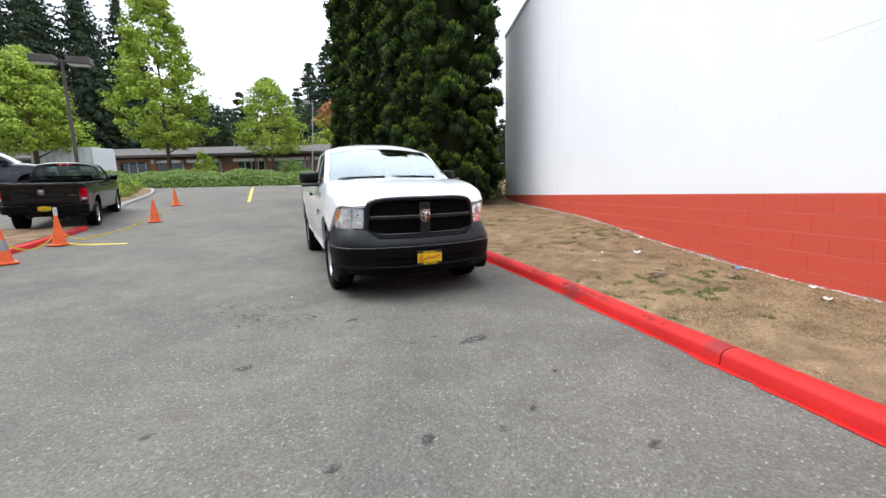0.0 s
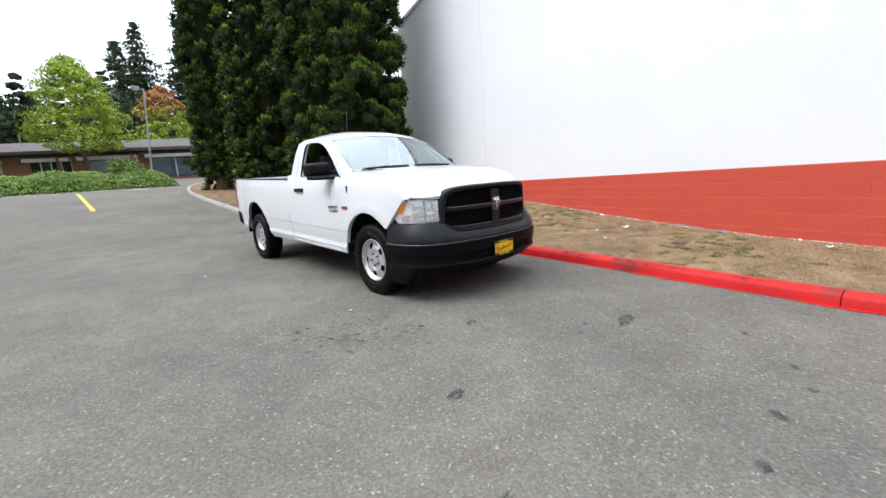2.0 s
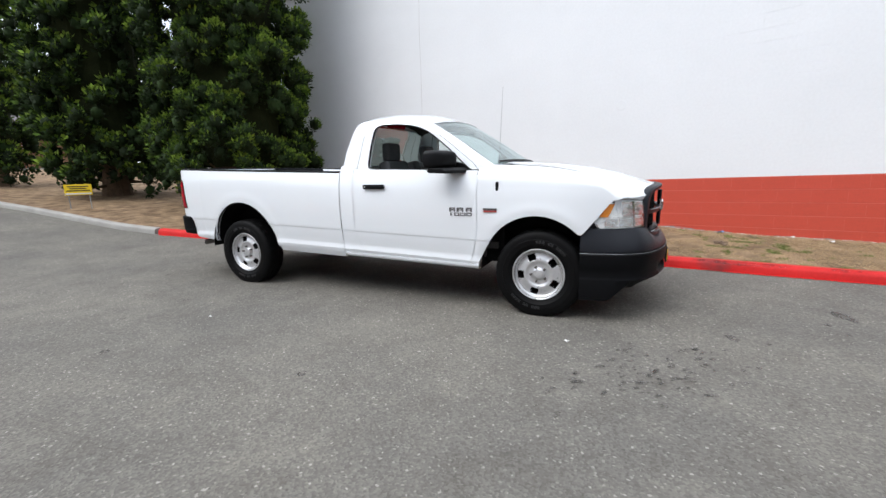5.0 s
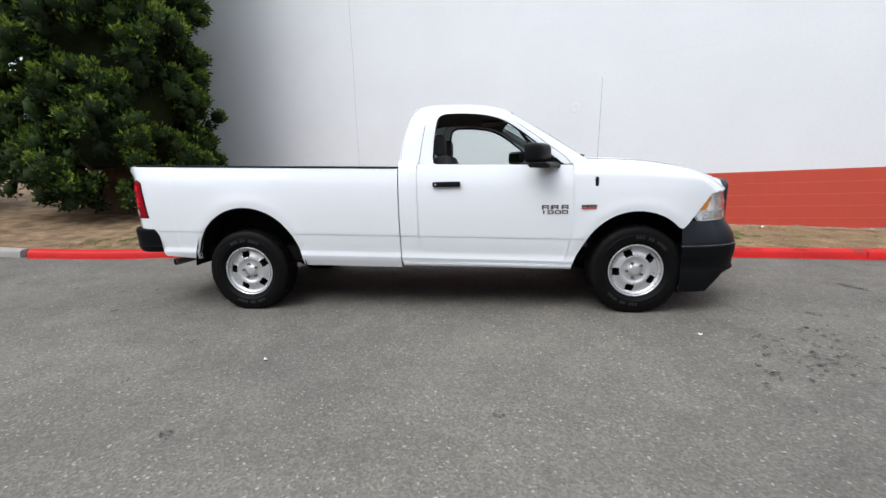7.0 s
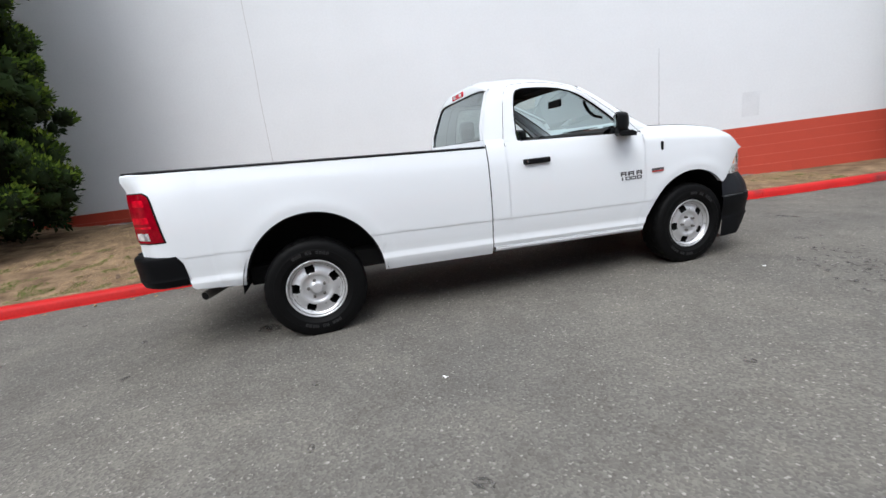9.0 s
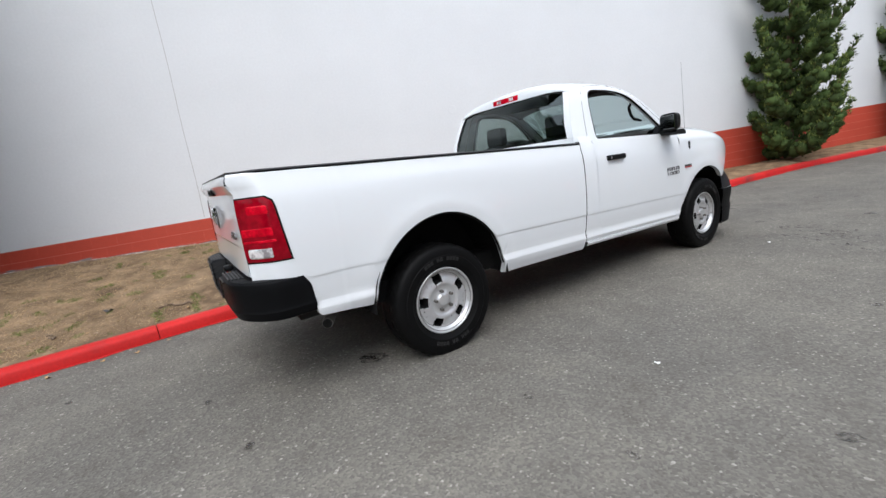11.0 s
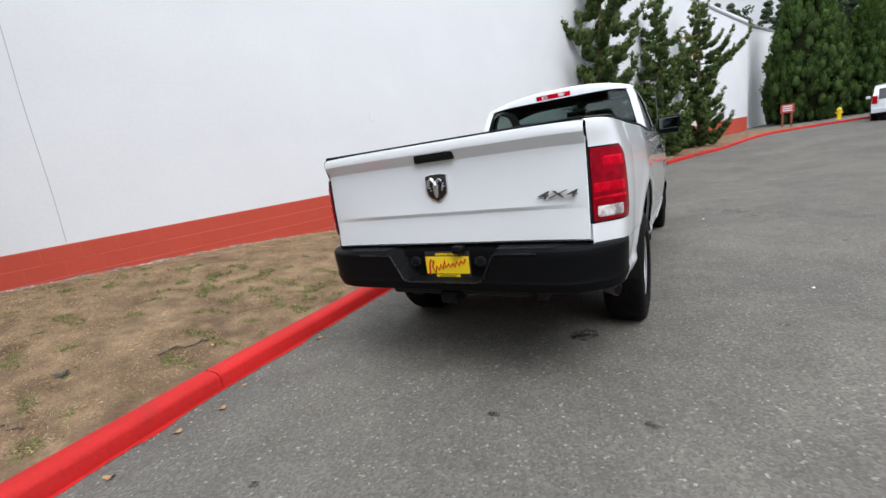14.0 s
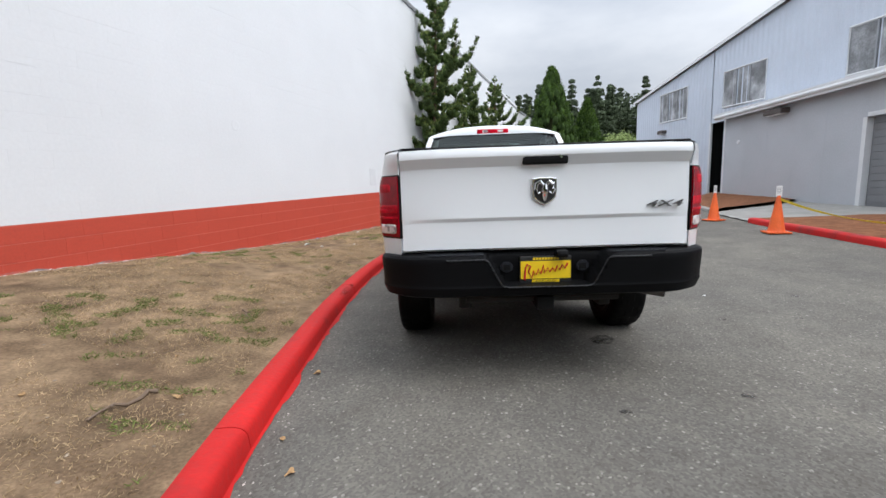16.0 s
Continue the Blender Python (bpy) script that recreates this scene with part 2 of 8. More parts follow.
SIGN_RED = mat("faded_red_sign", (0.42, 0.05, 0.045), 0.6, var=0.1)
BARK = mat("bark", (0.11, 0.075, 0.05), 0.95, var=0.3, scale=6, fine=30, bump=0.8, bump_scale=30, spec=0.1)
# three tones of one foliage, shaded to top-lit: light put into the colour
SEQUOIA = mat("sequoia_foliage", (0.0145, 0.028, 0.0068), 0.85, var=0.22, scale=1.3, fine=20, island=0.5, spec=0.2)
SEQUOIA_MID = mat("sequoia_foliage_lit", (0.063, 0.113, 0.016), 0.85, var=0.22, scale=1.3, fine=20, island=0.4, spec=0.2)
SEQUOIA_TOPLIT = mat("sequoia_foliage_toplit", (0.165, 0.248, 0.031), 0.85, var=0.22, scale=1.3, fine=20, island=0.4, spec=0.2)
# near-black, so that shade deep in a crown is in the colour
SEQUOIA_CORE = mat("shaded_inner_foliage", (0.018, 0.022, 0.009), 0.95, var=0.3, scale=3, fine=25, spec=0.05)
# brighter copy of the juniper green, painted on as light from above
JUNIPER_TOPLIT = mat("juniper_foliage_toplit", (0.175, 0.225, 0.060), 0.85, var=0.25, scale=2, fine=20, island=0.4, spec=0.2)
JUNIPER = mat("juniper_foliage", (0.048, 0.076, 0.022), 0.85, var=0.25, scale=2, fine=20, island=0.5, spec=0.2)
CYPRESS = mat("cypress_foliage", (0.035, 0.062, 0.016), 0.9, var=0.25, scale=1.5, fine=20, island=0.45, spec=0.15)
MAPLE = mat("yellow_green_maple_leaves", (0.27, 0.36, 0.045), 0.75, var=0.2, scale=0.8, fine=15, island=0.4, spec=0.25)
MAPLE_ORANGE = mat("orange_maple_leaves", (0.36, 0.15, 0.045), 0.75, var=0.2, scale=0.8, fine=15, island=0.4)
FIR = mat("dark_fir_foliage", (0.052, 0.075, 0.045), 0.9, var=0.25, scale=0.5, fine=10, island=0.5, spec=0.1)
# greyer and lighter green, with the distance haze mixed into the colour
FAR_WOOD = mat("hazy_far_woodland_foliage", (0.070, 0.090, 0.055), 0.9, var=0.3, scale=0.3, fine=6, island=0.5, spec=0.1)
MEADOW = mat("meadow_scrub", (0.17, 0.22, 0.07), 0.9, var=0.25, scale=0.4, fine=8, island=0.35)
IVY = mat("ivy_leaves", (0.125, 0.195, 0.036), 0.7, var=0.25, scale=1.2, fine=15, island=0.5, spec=0.25)
ROOF_SHINGLE = mat("brown_grey_shingles", (0.088, 0.078, 0.072), 0.9, var=0.2, scale=2, fine=12)
BRICK_TAN = mat("tan_brick", (0.30, 0.16, 0.09), 0.85, var=0.2, scale=2, fine=15)
SHOP_DARK = mat("dark_shopfront", (0.05, 0.05, 0.055), 0.4, var=0.2, scale=1)
CREAM = mat("cream_siding", (0.60, 0.58, 0.50), 0.7, var=0.06, scale=0.8)
LAMP_GREY = mat("galvanised_pole", (0.30, 0.31, 0.32), 0.5, metal=0.5, var=0.1)
LAMP_BROWN = mat("brown_painted_lamp", (0.075, 0.06, 0.055), 0.6, var=0.1)
TRAILER_WHITE = mat("white_trailer_skin", (0.62, 0.63, 0.64), 0.5, var=0.04)
LEAF_DRY = mat("fallen_leaf", (0.36, 0.22, 0.10), 0.8, var=0.2, scale=8)
TWIG = mat("twig_wood", (0.17, 0.12, 0.085), 0.9, var=0.2, scale=8)
LITTER = mat("pale_litter", (0.66, 0.66, 0.64), 0.6, var=0.1, scale=10)
LITTER_BLUE = mat("blue_litter", (0.12, 0.22, 0.42), 0.5, var=0.2, scale=20)


def stain_material(name, colour, rough, amount, size):
    """A stain that soaks in unevenly: patches of it are missing."""
    m = mat(name, colour, rough, var=0.15, scale=9, fine=60)
    n, l = m.node_tree.nodes, m.node_tree.links
    co, t, r = n.new("ShaderNodeTexCoord"), n.new("ShaderNodeTexNoise"), n.new("ShaderNodeMapRange")
    t.inputs["Scale"].default_value, t.inputs["Detail"].default_value, t.inputs["Roughness"].default_value = size, 6.0, 0.7
    r.inputs["From Min"].default_value, r.inputs["From Max"].default_value = 0.40, 0.62
    r.inputs["To Min"].default_value, r.inputs["To Max"].default_value = 0.0, amount
    tr, mx = n.new("ShaderNodeBsdfTransparent"), n.new("ShaderNodeMixShader")
    l.new(co.outputs["Object"], t.inputs["Vector"])
    l.new(t.outputs["Fac"], r.inputs["Value"])
    l.new(r.outputs["Result"], mx.inputs["Fac"])
    l.new(tr.outputs["BSDF"], mx.inputs[1])
    l.new(n["Principled BSDF"].outputs["BSDF"], mx.inputs[2])
    l.new(mx.outputs["Shader"], n["Material Output"].inputs["Surface"])
    return m


OIL = stain_material("oil_stain", (0.040, 0.037, 0.034), 0.6, 0.8, 22)
MOTTLE = stain_material("rough_dark_asphalt", (0.050, 0.046, 0.043), 0.9, 0.60, 26)


def glass_material(name, tint, rough=0.0, face=0.07, power=4.0):
    """Thin vehicle glass: a clear, tinted pane with a real gloss."""
    m = bpy.data.materials.new(name)
    m.use_nodes = True
    n, l = m.node_tree.nodes, m.node_tree.links
    n.remove(n["Principled BSDF"])
    tr, gl, mx, fr = n.new("ShaderNodeBsdfTransparent"), n.new("ShaderNodeBsdfGlossy"), n.new("ShaderNodeMixShader"), n.new("ShaderNodeLayerWeight")
    up, span = n.new("ShaderNodeMath"), n.new("ShaderNodeMapRange")
    tr.inputs["Color"].default_value = (*tint, 1)
    gl.inputs["Roughness"].default_value = rough
    gl.inputs["Color"].default_value = (0.90, 1.0, 1.0, 1)
    # gloss grows towards the edge-on view, alike from both sides
    up.operation, up.inputs[1].default_value = "POWER", power
    span.inputs["To Min"].default_value = face
    l.new(fr.outputs["Facing"], up.inputs[0])
    l.new(up.outputs["Value"], span.inputs["Value"])
    l.new(span.outputs["Result"], mx.inputs["Fac"])
    l.new(tr.outputs["BSDF"], mx.inputs[1])
    l.new(gl.outputs["BSDF"], mx.inputs[2])
    l.new(mx.outputs["Shader"], n["Material Output"].inputs["Surface"])
    return m


GLASS = glass_material("clear_car_glass", (0.78, 0.86, 0.84))
GLASS_TINT = glass_material("tinted_rear_glass", (0.24, 0.285, 0.265), 0.0, 0.035, 2.6)
GLASS_SCREEN = glass_material("windscreen_glass", (0.66, 0.80, 0.80), 0.0, 0.25)
GLASS_LAMP = glass_material("clear_lamp_cover", (0.95, 0.96, 0.96))
GLASS_SHOP = glass_material("shop_window_glass", (0.45, 0.52, 0.55))


# ---- mesh tools ----
def link_mesh(name, bm, material, parent=None, label="", smooth=False):
    me = bpy.data.meshes.new(name)
    bm.normal_update()
    if smooth:
        for f in bm.faces:
            f.smooth = True
        for e in bm.edges:
            if len(e.link_faces) == 2 and e.calc_face_angle(0.0) > 0.46:
                e.smooth = False
    bm.to_mesh(me)
    bm.free()
    for x in material if isinstance(material, (list, tuple)) else [material]:
        me.materials.append(x)
    ob = new(name, me)
    if parent:
        ob.parent = parent
    if label:
        ob["label"] = label
    return ob


def part(name, bm, material, parent, label="", smooth=False):
    return link_mesh(name, bm, material, parent, label, smooth)


def thing(name, label, category, m=None, group="", kind=""):
    e = new(name)
    e.empty_display_size = 0.2
    if m is not None:
        e.matrix_basis = m
    return tagged(e, label, category, group, kind)


def data_mesh(name, verts, faces, material, parent=None, label="", smooth=False):
    me = bpy.data.meshes.new(name)
    me.from_pydata([tuple(v) for v in verts], [], [tuple(f) for f in faces])
    me.materials.append(material)
    if smooth:
        me.polygons.foreach_set("use_smooth", [True] * len(me.polygons))
    me.update()
    ob = new(name, me)
    if parent:
        ob.parent = parent
    if label:
        ob["label"] = label
    return ob


def box(lo, hi, bevel=0.0, bm=None, segs=1):
    bm = bm or bmesh.new()
    d = [h - a for a, h in zip(lo, hi)]
    c = [(a + h) / 2 for a, h in zip(lo, hi)]
    r = bmesh.ops.create_cube(bm, size=1, matrix=Matrix.Translation(c) @ Matrix.Diagonal((*d, 1)))
    if bevel:
        edges = list({e for v in r["verts"] for e in v.link_edges})
        bmesh.ops.bevel(bm, geom=edges, offset=bevel, segments=segs, profile=0.6, affect="EDGES")
    return bm


def rod(a, b, r0, r1=None, n=10, bm=None, caps=True):
    bm = bm or bmesh.new()
    a, b = Vector(a), Vector(b)
    q = (b - a).to_track_quat("Z", "Y").to_matrix().to_4x4()
    bmesh.ops.create_cone(bm, cap_ends=caps, segments=n, radius1=r0, radius2=r0 if r1 is None else r1, depth=(b - a).length,
                          matrix=Matrix.Translation((a + b) / 2) @ q)
    return bm


def tube(points, r, n=8, bm=None, closed=False):
    """A round tube along a line of points; r is one radius or one for each point."""
    bm = bm or bmesh.new()
    pts = [Vector(p) for p in points]
    rings = []
    for k, p in enumerate(pts):
        a = pts[k - 1] if k or closed else p
        b = pts[(k + 1) % len(pts)] if k < len(pts) - 1 or closed else p
        d = (b - a).normalized()
        u = d.cross(Vector((0, 0, 1)) if abs(d.z) < 0.95 else Vector((1, 0, 0))).normalized()
        w = d.cross(u)
        rad = r[k] if isinstance(r, (list, tuple)) else r
        rings.append([bm.verts.new(p + (u * math.cos(t) + w * math.sin(t)) * rad) for t in (2 * math.pi * j / n for j in range(n))])
    for k in range(len(rings) if closed else len(rings) - 1):
        a, b = rings[k], rings[(k + 1) % len(rings)]
        for j in range(n):
            bm.faces.new((a[j], a[(j + 1) % n], b[(j + 1) % n], b[j]))
    if not closed:
        bm.faces.new(rings[0][::-1])
        bm.faces.new(rings[-1])
    return bm


def lathe(profile, n=48, axis="X", bm=None, closed=False):
    """Turns a profile of (radius, place along the axis)."""
    bm = bm or bmesh.new()
    rings = []
    for r, h in profile:
        ring = []
        for j in range(n):
            t = 2 * math.pi * j / n
            c, s = r * math.cos(t), r * math.sin(t)
            ring.append(bm.verts.new((h, c, s) if axis == "X" else (c, s, h)))
        rings.append(ring)
    m = len(rings)
    for k in range(m if closed else m - 1):
        a, b = rings[k], rings[(k + 1) % m]
        for j in range(n):
            bm.faces.new((a[j], a[(j + 1) % n], b[(j + 1) % n], b[j]))
    return bm


def sheet(rows, bm=None, flip=False, closed=False):
    """A sheet through rows of points, all of one length."""
    bm = bm or bmesh.new()
    vs = [[bm.verts.new(p) for p in row] for row in rows]
    for a, b in zip(vs, vs[1:]):
        m = len(a)
        for j in range(m if closed else m - 1):
            q = (a[j], a[(j + 1) % m], b[(j + 1) % m], b[j])
            bm.faces.new(q[::-1] if flip else q)
    return bm


def thick(bm, d):
    """Gives an open sheet a thickness d, away from its normals."""
    bm.normal_update()
    bmesh.ops.solidify(bm, geom=bm.faces[:], thickness=d)
    return bm


def prism(outline, h0, h1, bm=None, bevel=0.0, axis="Z"):
    """Raises an outline of (a, b) from h0 to h1 along an axis."""
    bm = bm or bmesh.new()
    put = {"Z": lambda a, b, h: (a, b, h), "Y": lambda a, b, h: (a, h, b), "X": lambda a, b, h: (h, a, b)}[axis]
    lo = [bm.verts.new(put(a, b, h0)) for a, b in outline]
    hi = [bm.verts.new(put(a, b, h1)) for a, b in outline]
    n = len(lo)
    faces = [bm.faces.new(lo[::-1]), bm.faces.new(hi)]
    for k in range(n):
        faces.append(bm.faces.new((lo[k], lo[(k + 1) % n], hi[(k + 1) % n], hi[k])))
    bmesh.ops.recalc_face_normals(bm, faces=faces)
    if bevel:
        bmesh.ops.bevel(bm, geom=[e for f in faces[:2] for e in f.edges], offset=bevel, segments=2, profile=0.6, affect="EDGES")
    return bm


def mirror_x(bm):
    bmesh.ops.scale(bm, vec=(-1, 1, 1), verts=bm.verts[:])
    bmesh.ops.reverse_faces(bm, faces=bm.faces[:])
    return bm


def lerp_list(x, table):
    if x <= table[0][0]:
        return table[0][1]
    for (a, va), (b, vb) in zip(table, table[1:]):
        if x <= b:
            return va + (vb - va) * (x - a) / (b - a)
    return table[-1][1]


def smooth_list(x, table):
    """As lerp_list, but gliding (cubic) between the rows."""
    n = len(table)
    if x <= table[0][0]:
        return table[0][1]
    if x >= table[-1][0]:
        return table[-1][1]
    for k in range(n - 1):
        (a, va), (b, vb) = table[k], table[k + 1]
        if x <= b:
            h = b - a
            def slope(i):
                if i == 0 or i == n - 1:
                    j = min(i, n - 2)
                    return (table[j + 1][1] - table[j][1]) / (table[j + 1][0] - table[j][0])
                s0 = (table[i][1] - table[i - 1][1]) / (table[i][0] - table[i - 1][0])
                s1 = (table[i + 1][1] - table[i][1]) / (table[i + 1][0] - table[i][0])
                return 0 if s0 * s1 <= 0 else 2 * s0 * s1 / (s0 + s1)
            t = (x - a) / h
            m0, m1 = slope(k) * h, slope(k + 1) * h
            return (2 * t**3 - 3 * t**2 + 1) * va + (t**3 - 2 * t**2 + t) * m0 + (-2 * t**3 + 3 * t**2) * vb + (t**3 - t**2) * m1


def words(text, size, material, m, parent, name="lettering", depth=0.004, shear=0.0, sx=1.0):
    cu = bpy.data.curves.new(name, "FONT")
    cu.body, cu.size, cu.extrude, cu.shear, cu.offset = text, size, depth, shear, 0.0002
    cu.align_x, cu.align_y = "CENTER", "CENTER"
    tmp = bpy.data.objects.new(name, cu)
    me = bpy.data.meshes.new_from_object(tmp)
    bpy.data.objects.remove(tmp)
    me.materials.clear()
    me.materials.append(material)
    ob = new(name, me)
    ob.parent = parent
    ob.matrix_basis = m @ Matrix.Diagonal((sx, 1, 1, 1))
    return ob


def softplus(v, k=1.0):
    return k * math.log1p(math.exp(v / k)) if v / k < 30 else v


def ground_z(x, y):
    """The drive dips under the truck, climbs at both ends and rises to the south-west kerb."""
    def ease(v):
        v = min(1.0, max(0.0, v))
        return v * v * (3 - 2 * v)
    west = (0.14 * ease((-x - 3.2) / 2.4) + 0.018 * max(0.0, min(6.0, -x - 5.6))) * ease((2.5 - y) / 3.5) * ease((y + 17.0) / 4.0)
    return west + 0.073 * softplus(y - 7) - 0.027 * softplus(y - 24) - 0.03 * softplus(y - 60, 4) + 0.035 * softplus(-6 - y) - 0.03 * softplus(-45 - y, 4)

# ---- ground, kerbs, bank and walls ----
def spaced(lo, hi, near_lo, near_hi, fine_step, growth=1.25):
    out, v, s = [], near_lo, fine_step
    while v <= near_hi:
        out.append(v)
        v += fine_step
    v, s = near_hi, fine_step
    while v < hi:
        s *= growth
        v = min(v + s, hi)
        out.append(v)
    v, s = near_lo, fine_step
    while v > lo:
        s *= growth
        v = max(v - s, lo)
        out.insert(0, v)
    return sorted(set(out))


def build_ground():
    xs, ys = spaced(-900, 900, -16, 10, 0.8), spaced(-900, 900, -34, 30, 0.8)
    def far_rise(x, y):
        d = math.hypot(x, y - 5)
        return 0.0 if d < 120 else -0.002 * (d - 120)
    rows = [[(x, y, ground_z(x, y) + far_rise(x, y) + 0.006 * noise.noise((x * 0.4, y * 0.4, 0))) for x in xs] for y in ys]
    return tagged(link_mesh("ground", sheet(rows, flip=False), ASPHALT, smooth=True), "worn grey asphalt drive with speckled stone and stains", "ground", kind="structure")


build_ground()

KERB_LINE = [(-13.50, -27.4), (-9.70, -26.1), (-6.40, -23.9), (-4.50, -21.4), (-2.55, -15.8), (-1.75, -14.2), (-0.45, -11.1), (0.70, -7.8),
             (1.14, -4.4), (1.31, -3.0), (1.50, -1.3), (1.63, 0.3), (1.69, 1.8), (1.64, 3.2), (1.50, 4.8), (1.32, 6.1), (1.07, 7.2), (0.87, 8.4)]
KERB_GREY = [(0.87, 8.42), (0.80, 9.8), (0.88, 13.3), (0.92, 17.3), (1.2, 21.4), (2.2, 26.0), (4.2, 31.0), (9.0, 38.0)]


def curve_through(pts, step=0.25):
    """Points at even steps along a rounded line through pts."""
    p = [Vector((*a, 0)) for a in pts]
    p = [p[0] * 2 - p[1]] + p + [p[-1] * 2 - p[-2]]
    dense = []
    for k in range(1, len(p) - 2):
        for j in range(24):
            t = j / 24
            a, b, c, d = p[k - 1:k + 3]
            dense.append(0.5 * ((2 * b) + (c - a) * t + (2 * a - 5 * b + 4 * c - d) * t * t + (3 * b - a - 3 * c + d) * t**3))
    dense.append(p[-2])
    out, left = [dense[0]], step
    for a, b in zip(dense, dense[1:]):
        d = (b - a).length
        while d >= left and d > 0:
            a = a + (b - a) * (left / d)
            d = (b - a).length
            out.append(a)
            left = step
        left -= d
    return out


KERB_SHAPE = [(0.0, -0.12), (0.003, 0.0), (0.012, 0.098), (0.022, 0.120), (0.040, 0.137), (0.064, 0.147), (0.092, 0.151), (0.150, 0.152), (0.163, 0.145), (0.17, 0.128), (0.17, -0.12)]


def kerb_run(parent, line, material, side, length=3.05, height=0.80, width=0.98):
    """Kerb stones of one length along a line; side +1 lays them to the right of its way."""
    step = 0.25
    pts = curve_through(line, step)
    per = max(2, round(length / step))
    for k in range(0, len(pts) - 1, per):
        seg = pts[k:k + per + 1]
        if len(seg) < 2:
            break
        rows = []
        for j, p in enumerate(seg):
            i = k + j
            d = (pts[min(i + 1, len(pts) - 1)] - pts[max(i - 1, 0)]).normalized()
            nrm = Vector((d.y, -d.x, 0)) * side
            q = p + d * (0.004 if j == 0 else -0.004 if j == len(seg) - 1 else 0)
            wob = 0.006 * noise.noise((q.x * 0.9, q.y * 0.9, 3.0))
            rows.append([Vector((q.x, q.y, ground_z(q.x, q.y) + h * height + (wob if h > 0 else 0))) + nrm * (o * width + 0.5 * wob) for o, h in KERB_SHAPE])
        bm = sheet(rows)
        for row in (rows[0], rows[-1]):
            bm.faces.new([bm.verts.new(v) for v in row])
        bmesh.ops.remove_doubles(bm, verts=bm.verts[:], dist=0.0005)
        bmesh.ops.recalc_face_normals(bm, faces=bm.faces[:])
        part("kerb_stone", bm, material, parent, "", True)


red_kerb = tagged(new("kerb_1"), "bright red painted concrete kerb with scuffed joints beside the drive", "kerb", kind="structure")
kerb_run(red_kerb, KERB_LINE, KERB_RED, 1)
# paint that ran and sprayed over onto the asphalt
rows = []
for p in curve_through(KERB_LINE, 0.06):
    if -9 < p.y < 8.3:
        w = 0.012 + 0.045 * max(0.0, 0.35 + noise.noise((p.x * 3, p.y * 3, 1)) + 0.5 * noise.noise((p.x * 15, p.y * 15, 5)))
        rows.append([(p.x - w, p.y, ground_z(p.x, p.y) + 0.0045), (p.x + 0.01, p.y, ground_z(p.x, p.y) + 0.0055)])
tagged(link_mesh("trim_overspray", sheet(rows, flip=False), KERB_RED), "ragged red paint run along the kerb's foot", "paint", kind="structure")


def kerb_scuff(y0, y1, lo, hi, seed):
    """A dark rubbed patch on the kerb's face and upper edge, between two places along it."""
    shape = [(o * 0.98 - 0.0025, h * 0.80 + 0.0025) for o, h in KERB_SHAPE[1:7]]
    rows = []
    for p in curve_through(KERB_LINE, 0.05):
        if y0 < p.y < y1:
            f = (p.y - y0) / (y1 - y0)
            e = math.sin(math.pi * f) ** 0.5 + 0.25 * noise.noise((p.y * 9, seed, 1))
            wob = 0.006 * noise.noise((p.x * 0.9, p.y * 0.9, 3.0))
            a, b = lo + (hi - lo) * 0.5 * (1 - e), hi - (hi - lo) * 0.3 * (1 - e)
            row = []
            for k in range(6):
                s = (a + (b - a) * k / 5) * 5
                i = max(0, min(int(s), 4))
                q = [shape[i][m] + (shape[i + 1][m] - shape[i][m]) * (s - i) for m in (0, 1)]
                row.append((p.x + q[0] + 0.5 * wob, p.y, ground_z(p.x, p.y) + q[1] + wob))
            rows.append(row)
    tagged(link_mesh("trim_scuff", sheet(rows), KERB_SCUFF), "black tyre scuff on the red kerb", "scuff", kind="structure")


KERB_SCUFF = stain_material("tyre_scuff", (0.060, 0.028, 0.027), 0.8, 0.55, 14)
for k, (y0, y1, lo, hi) in enumerate(((-2.45, -1.45, 0.30, 0.95), (-3.05, -2.75, 0.45, 0.95), (-1.2, -0.75, 0.35, 0.9), (-0.2, 0.35, 0.3, 0.9), (2.3, 2.9, 0.3, 0.9))):
    kerb_scuff(y0, y1, lo, hi, k)
grey_kerb = tagged(new("kerb_2"), "weathered bare grey concrete kerb of the tree island", "kerb", kind="structure")
kerb_run(grey_kerb, KERB_GREY, CONCRETE, 1, 2.4)

# The long painted block wall; its own axes: x along it (north), y towards the drive.
WALL_AT, WALL_SLOPE = 4.48, 0.30
WALL_LEN = math.hypot(1, WALL_SLOPE)
WALL_M = Matrix.Translation((WALL_AT, 0, 0)) @ Matrix.Rotation(math.atan2(1, WALL_SLOPE), 4, "Z")
U0, U1 = -31 * WALL_LEN, 10.9 * WALL_LEN


def wall_x(y):
    return WALL_AT + WALL_SLOPE * y


def band_top(u):
    return 1.02 - 0.026 * u / WALL_LEN


def roof_top(u):
    return 7.35 - 0.015 * u / WALL_LEN


BANK_FOOT = [(-6, 0.14), (-2.5, 0.14), (-0.5, 0.2), (1.2, 0.32), (3, 0.42), (5.5, 0.45), (9, 0.50), (11, 0.6), (14, 0.85), (20, 1.2), (30, 1.75)]


def bank_edge(y):
    pts = BANK_KERB
    return lerp_list(y, pts)


BANK_KERB = sorted([(p.y, p.x + 0.135) for p in curve_through(KERB_LINE + KERB_GREY[1:], 0.5)])


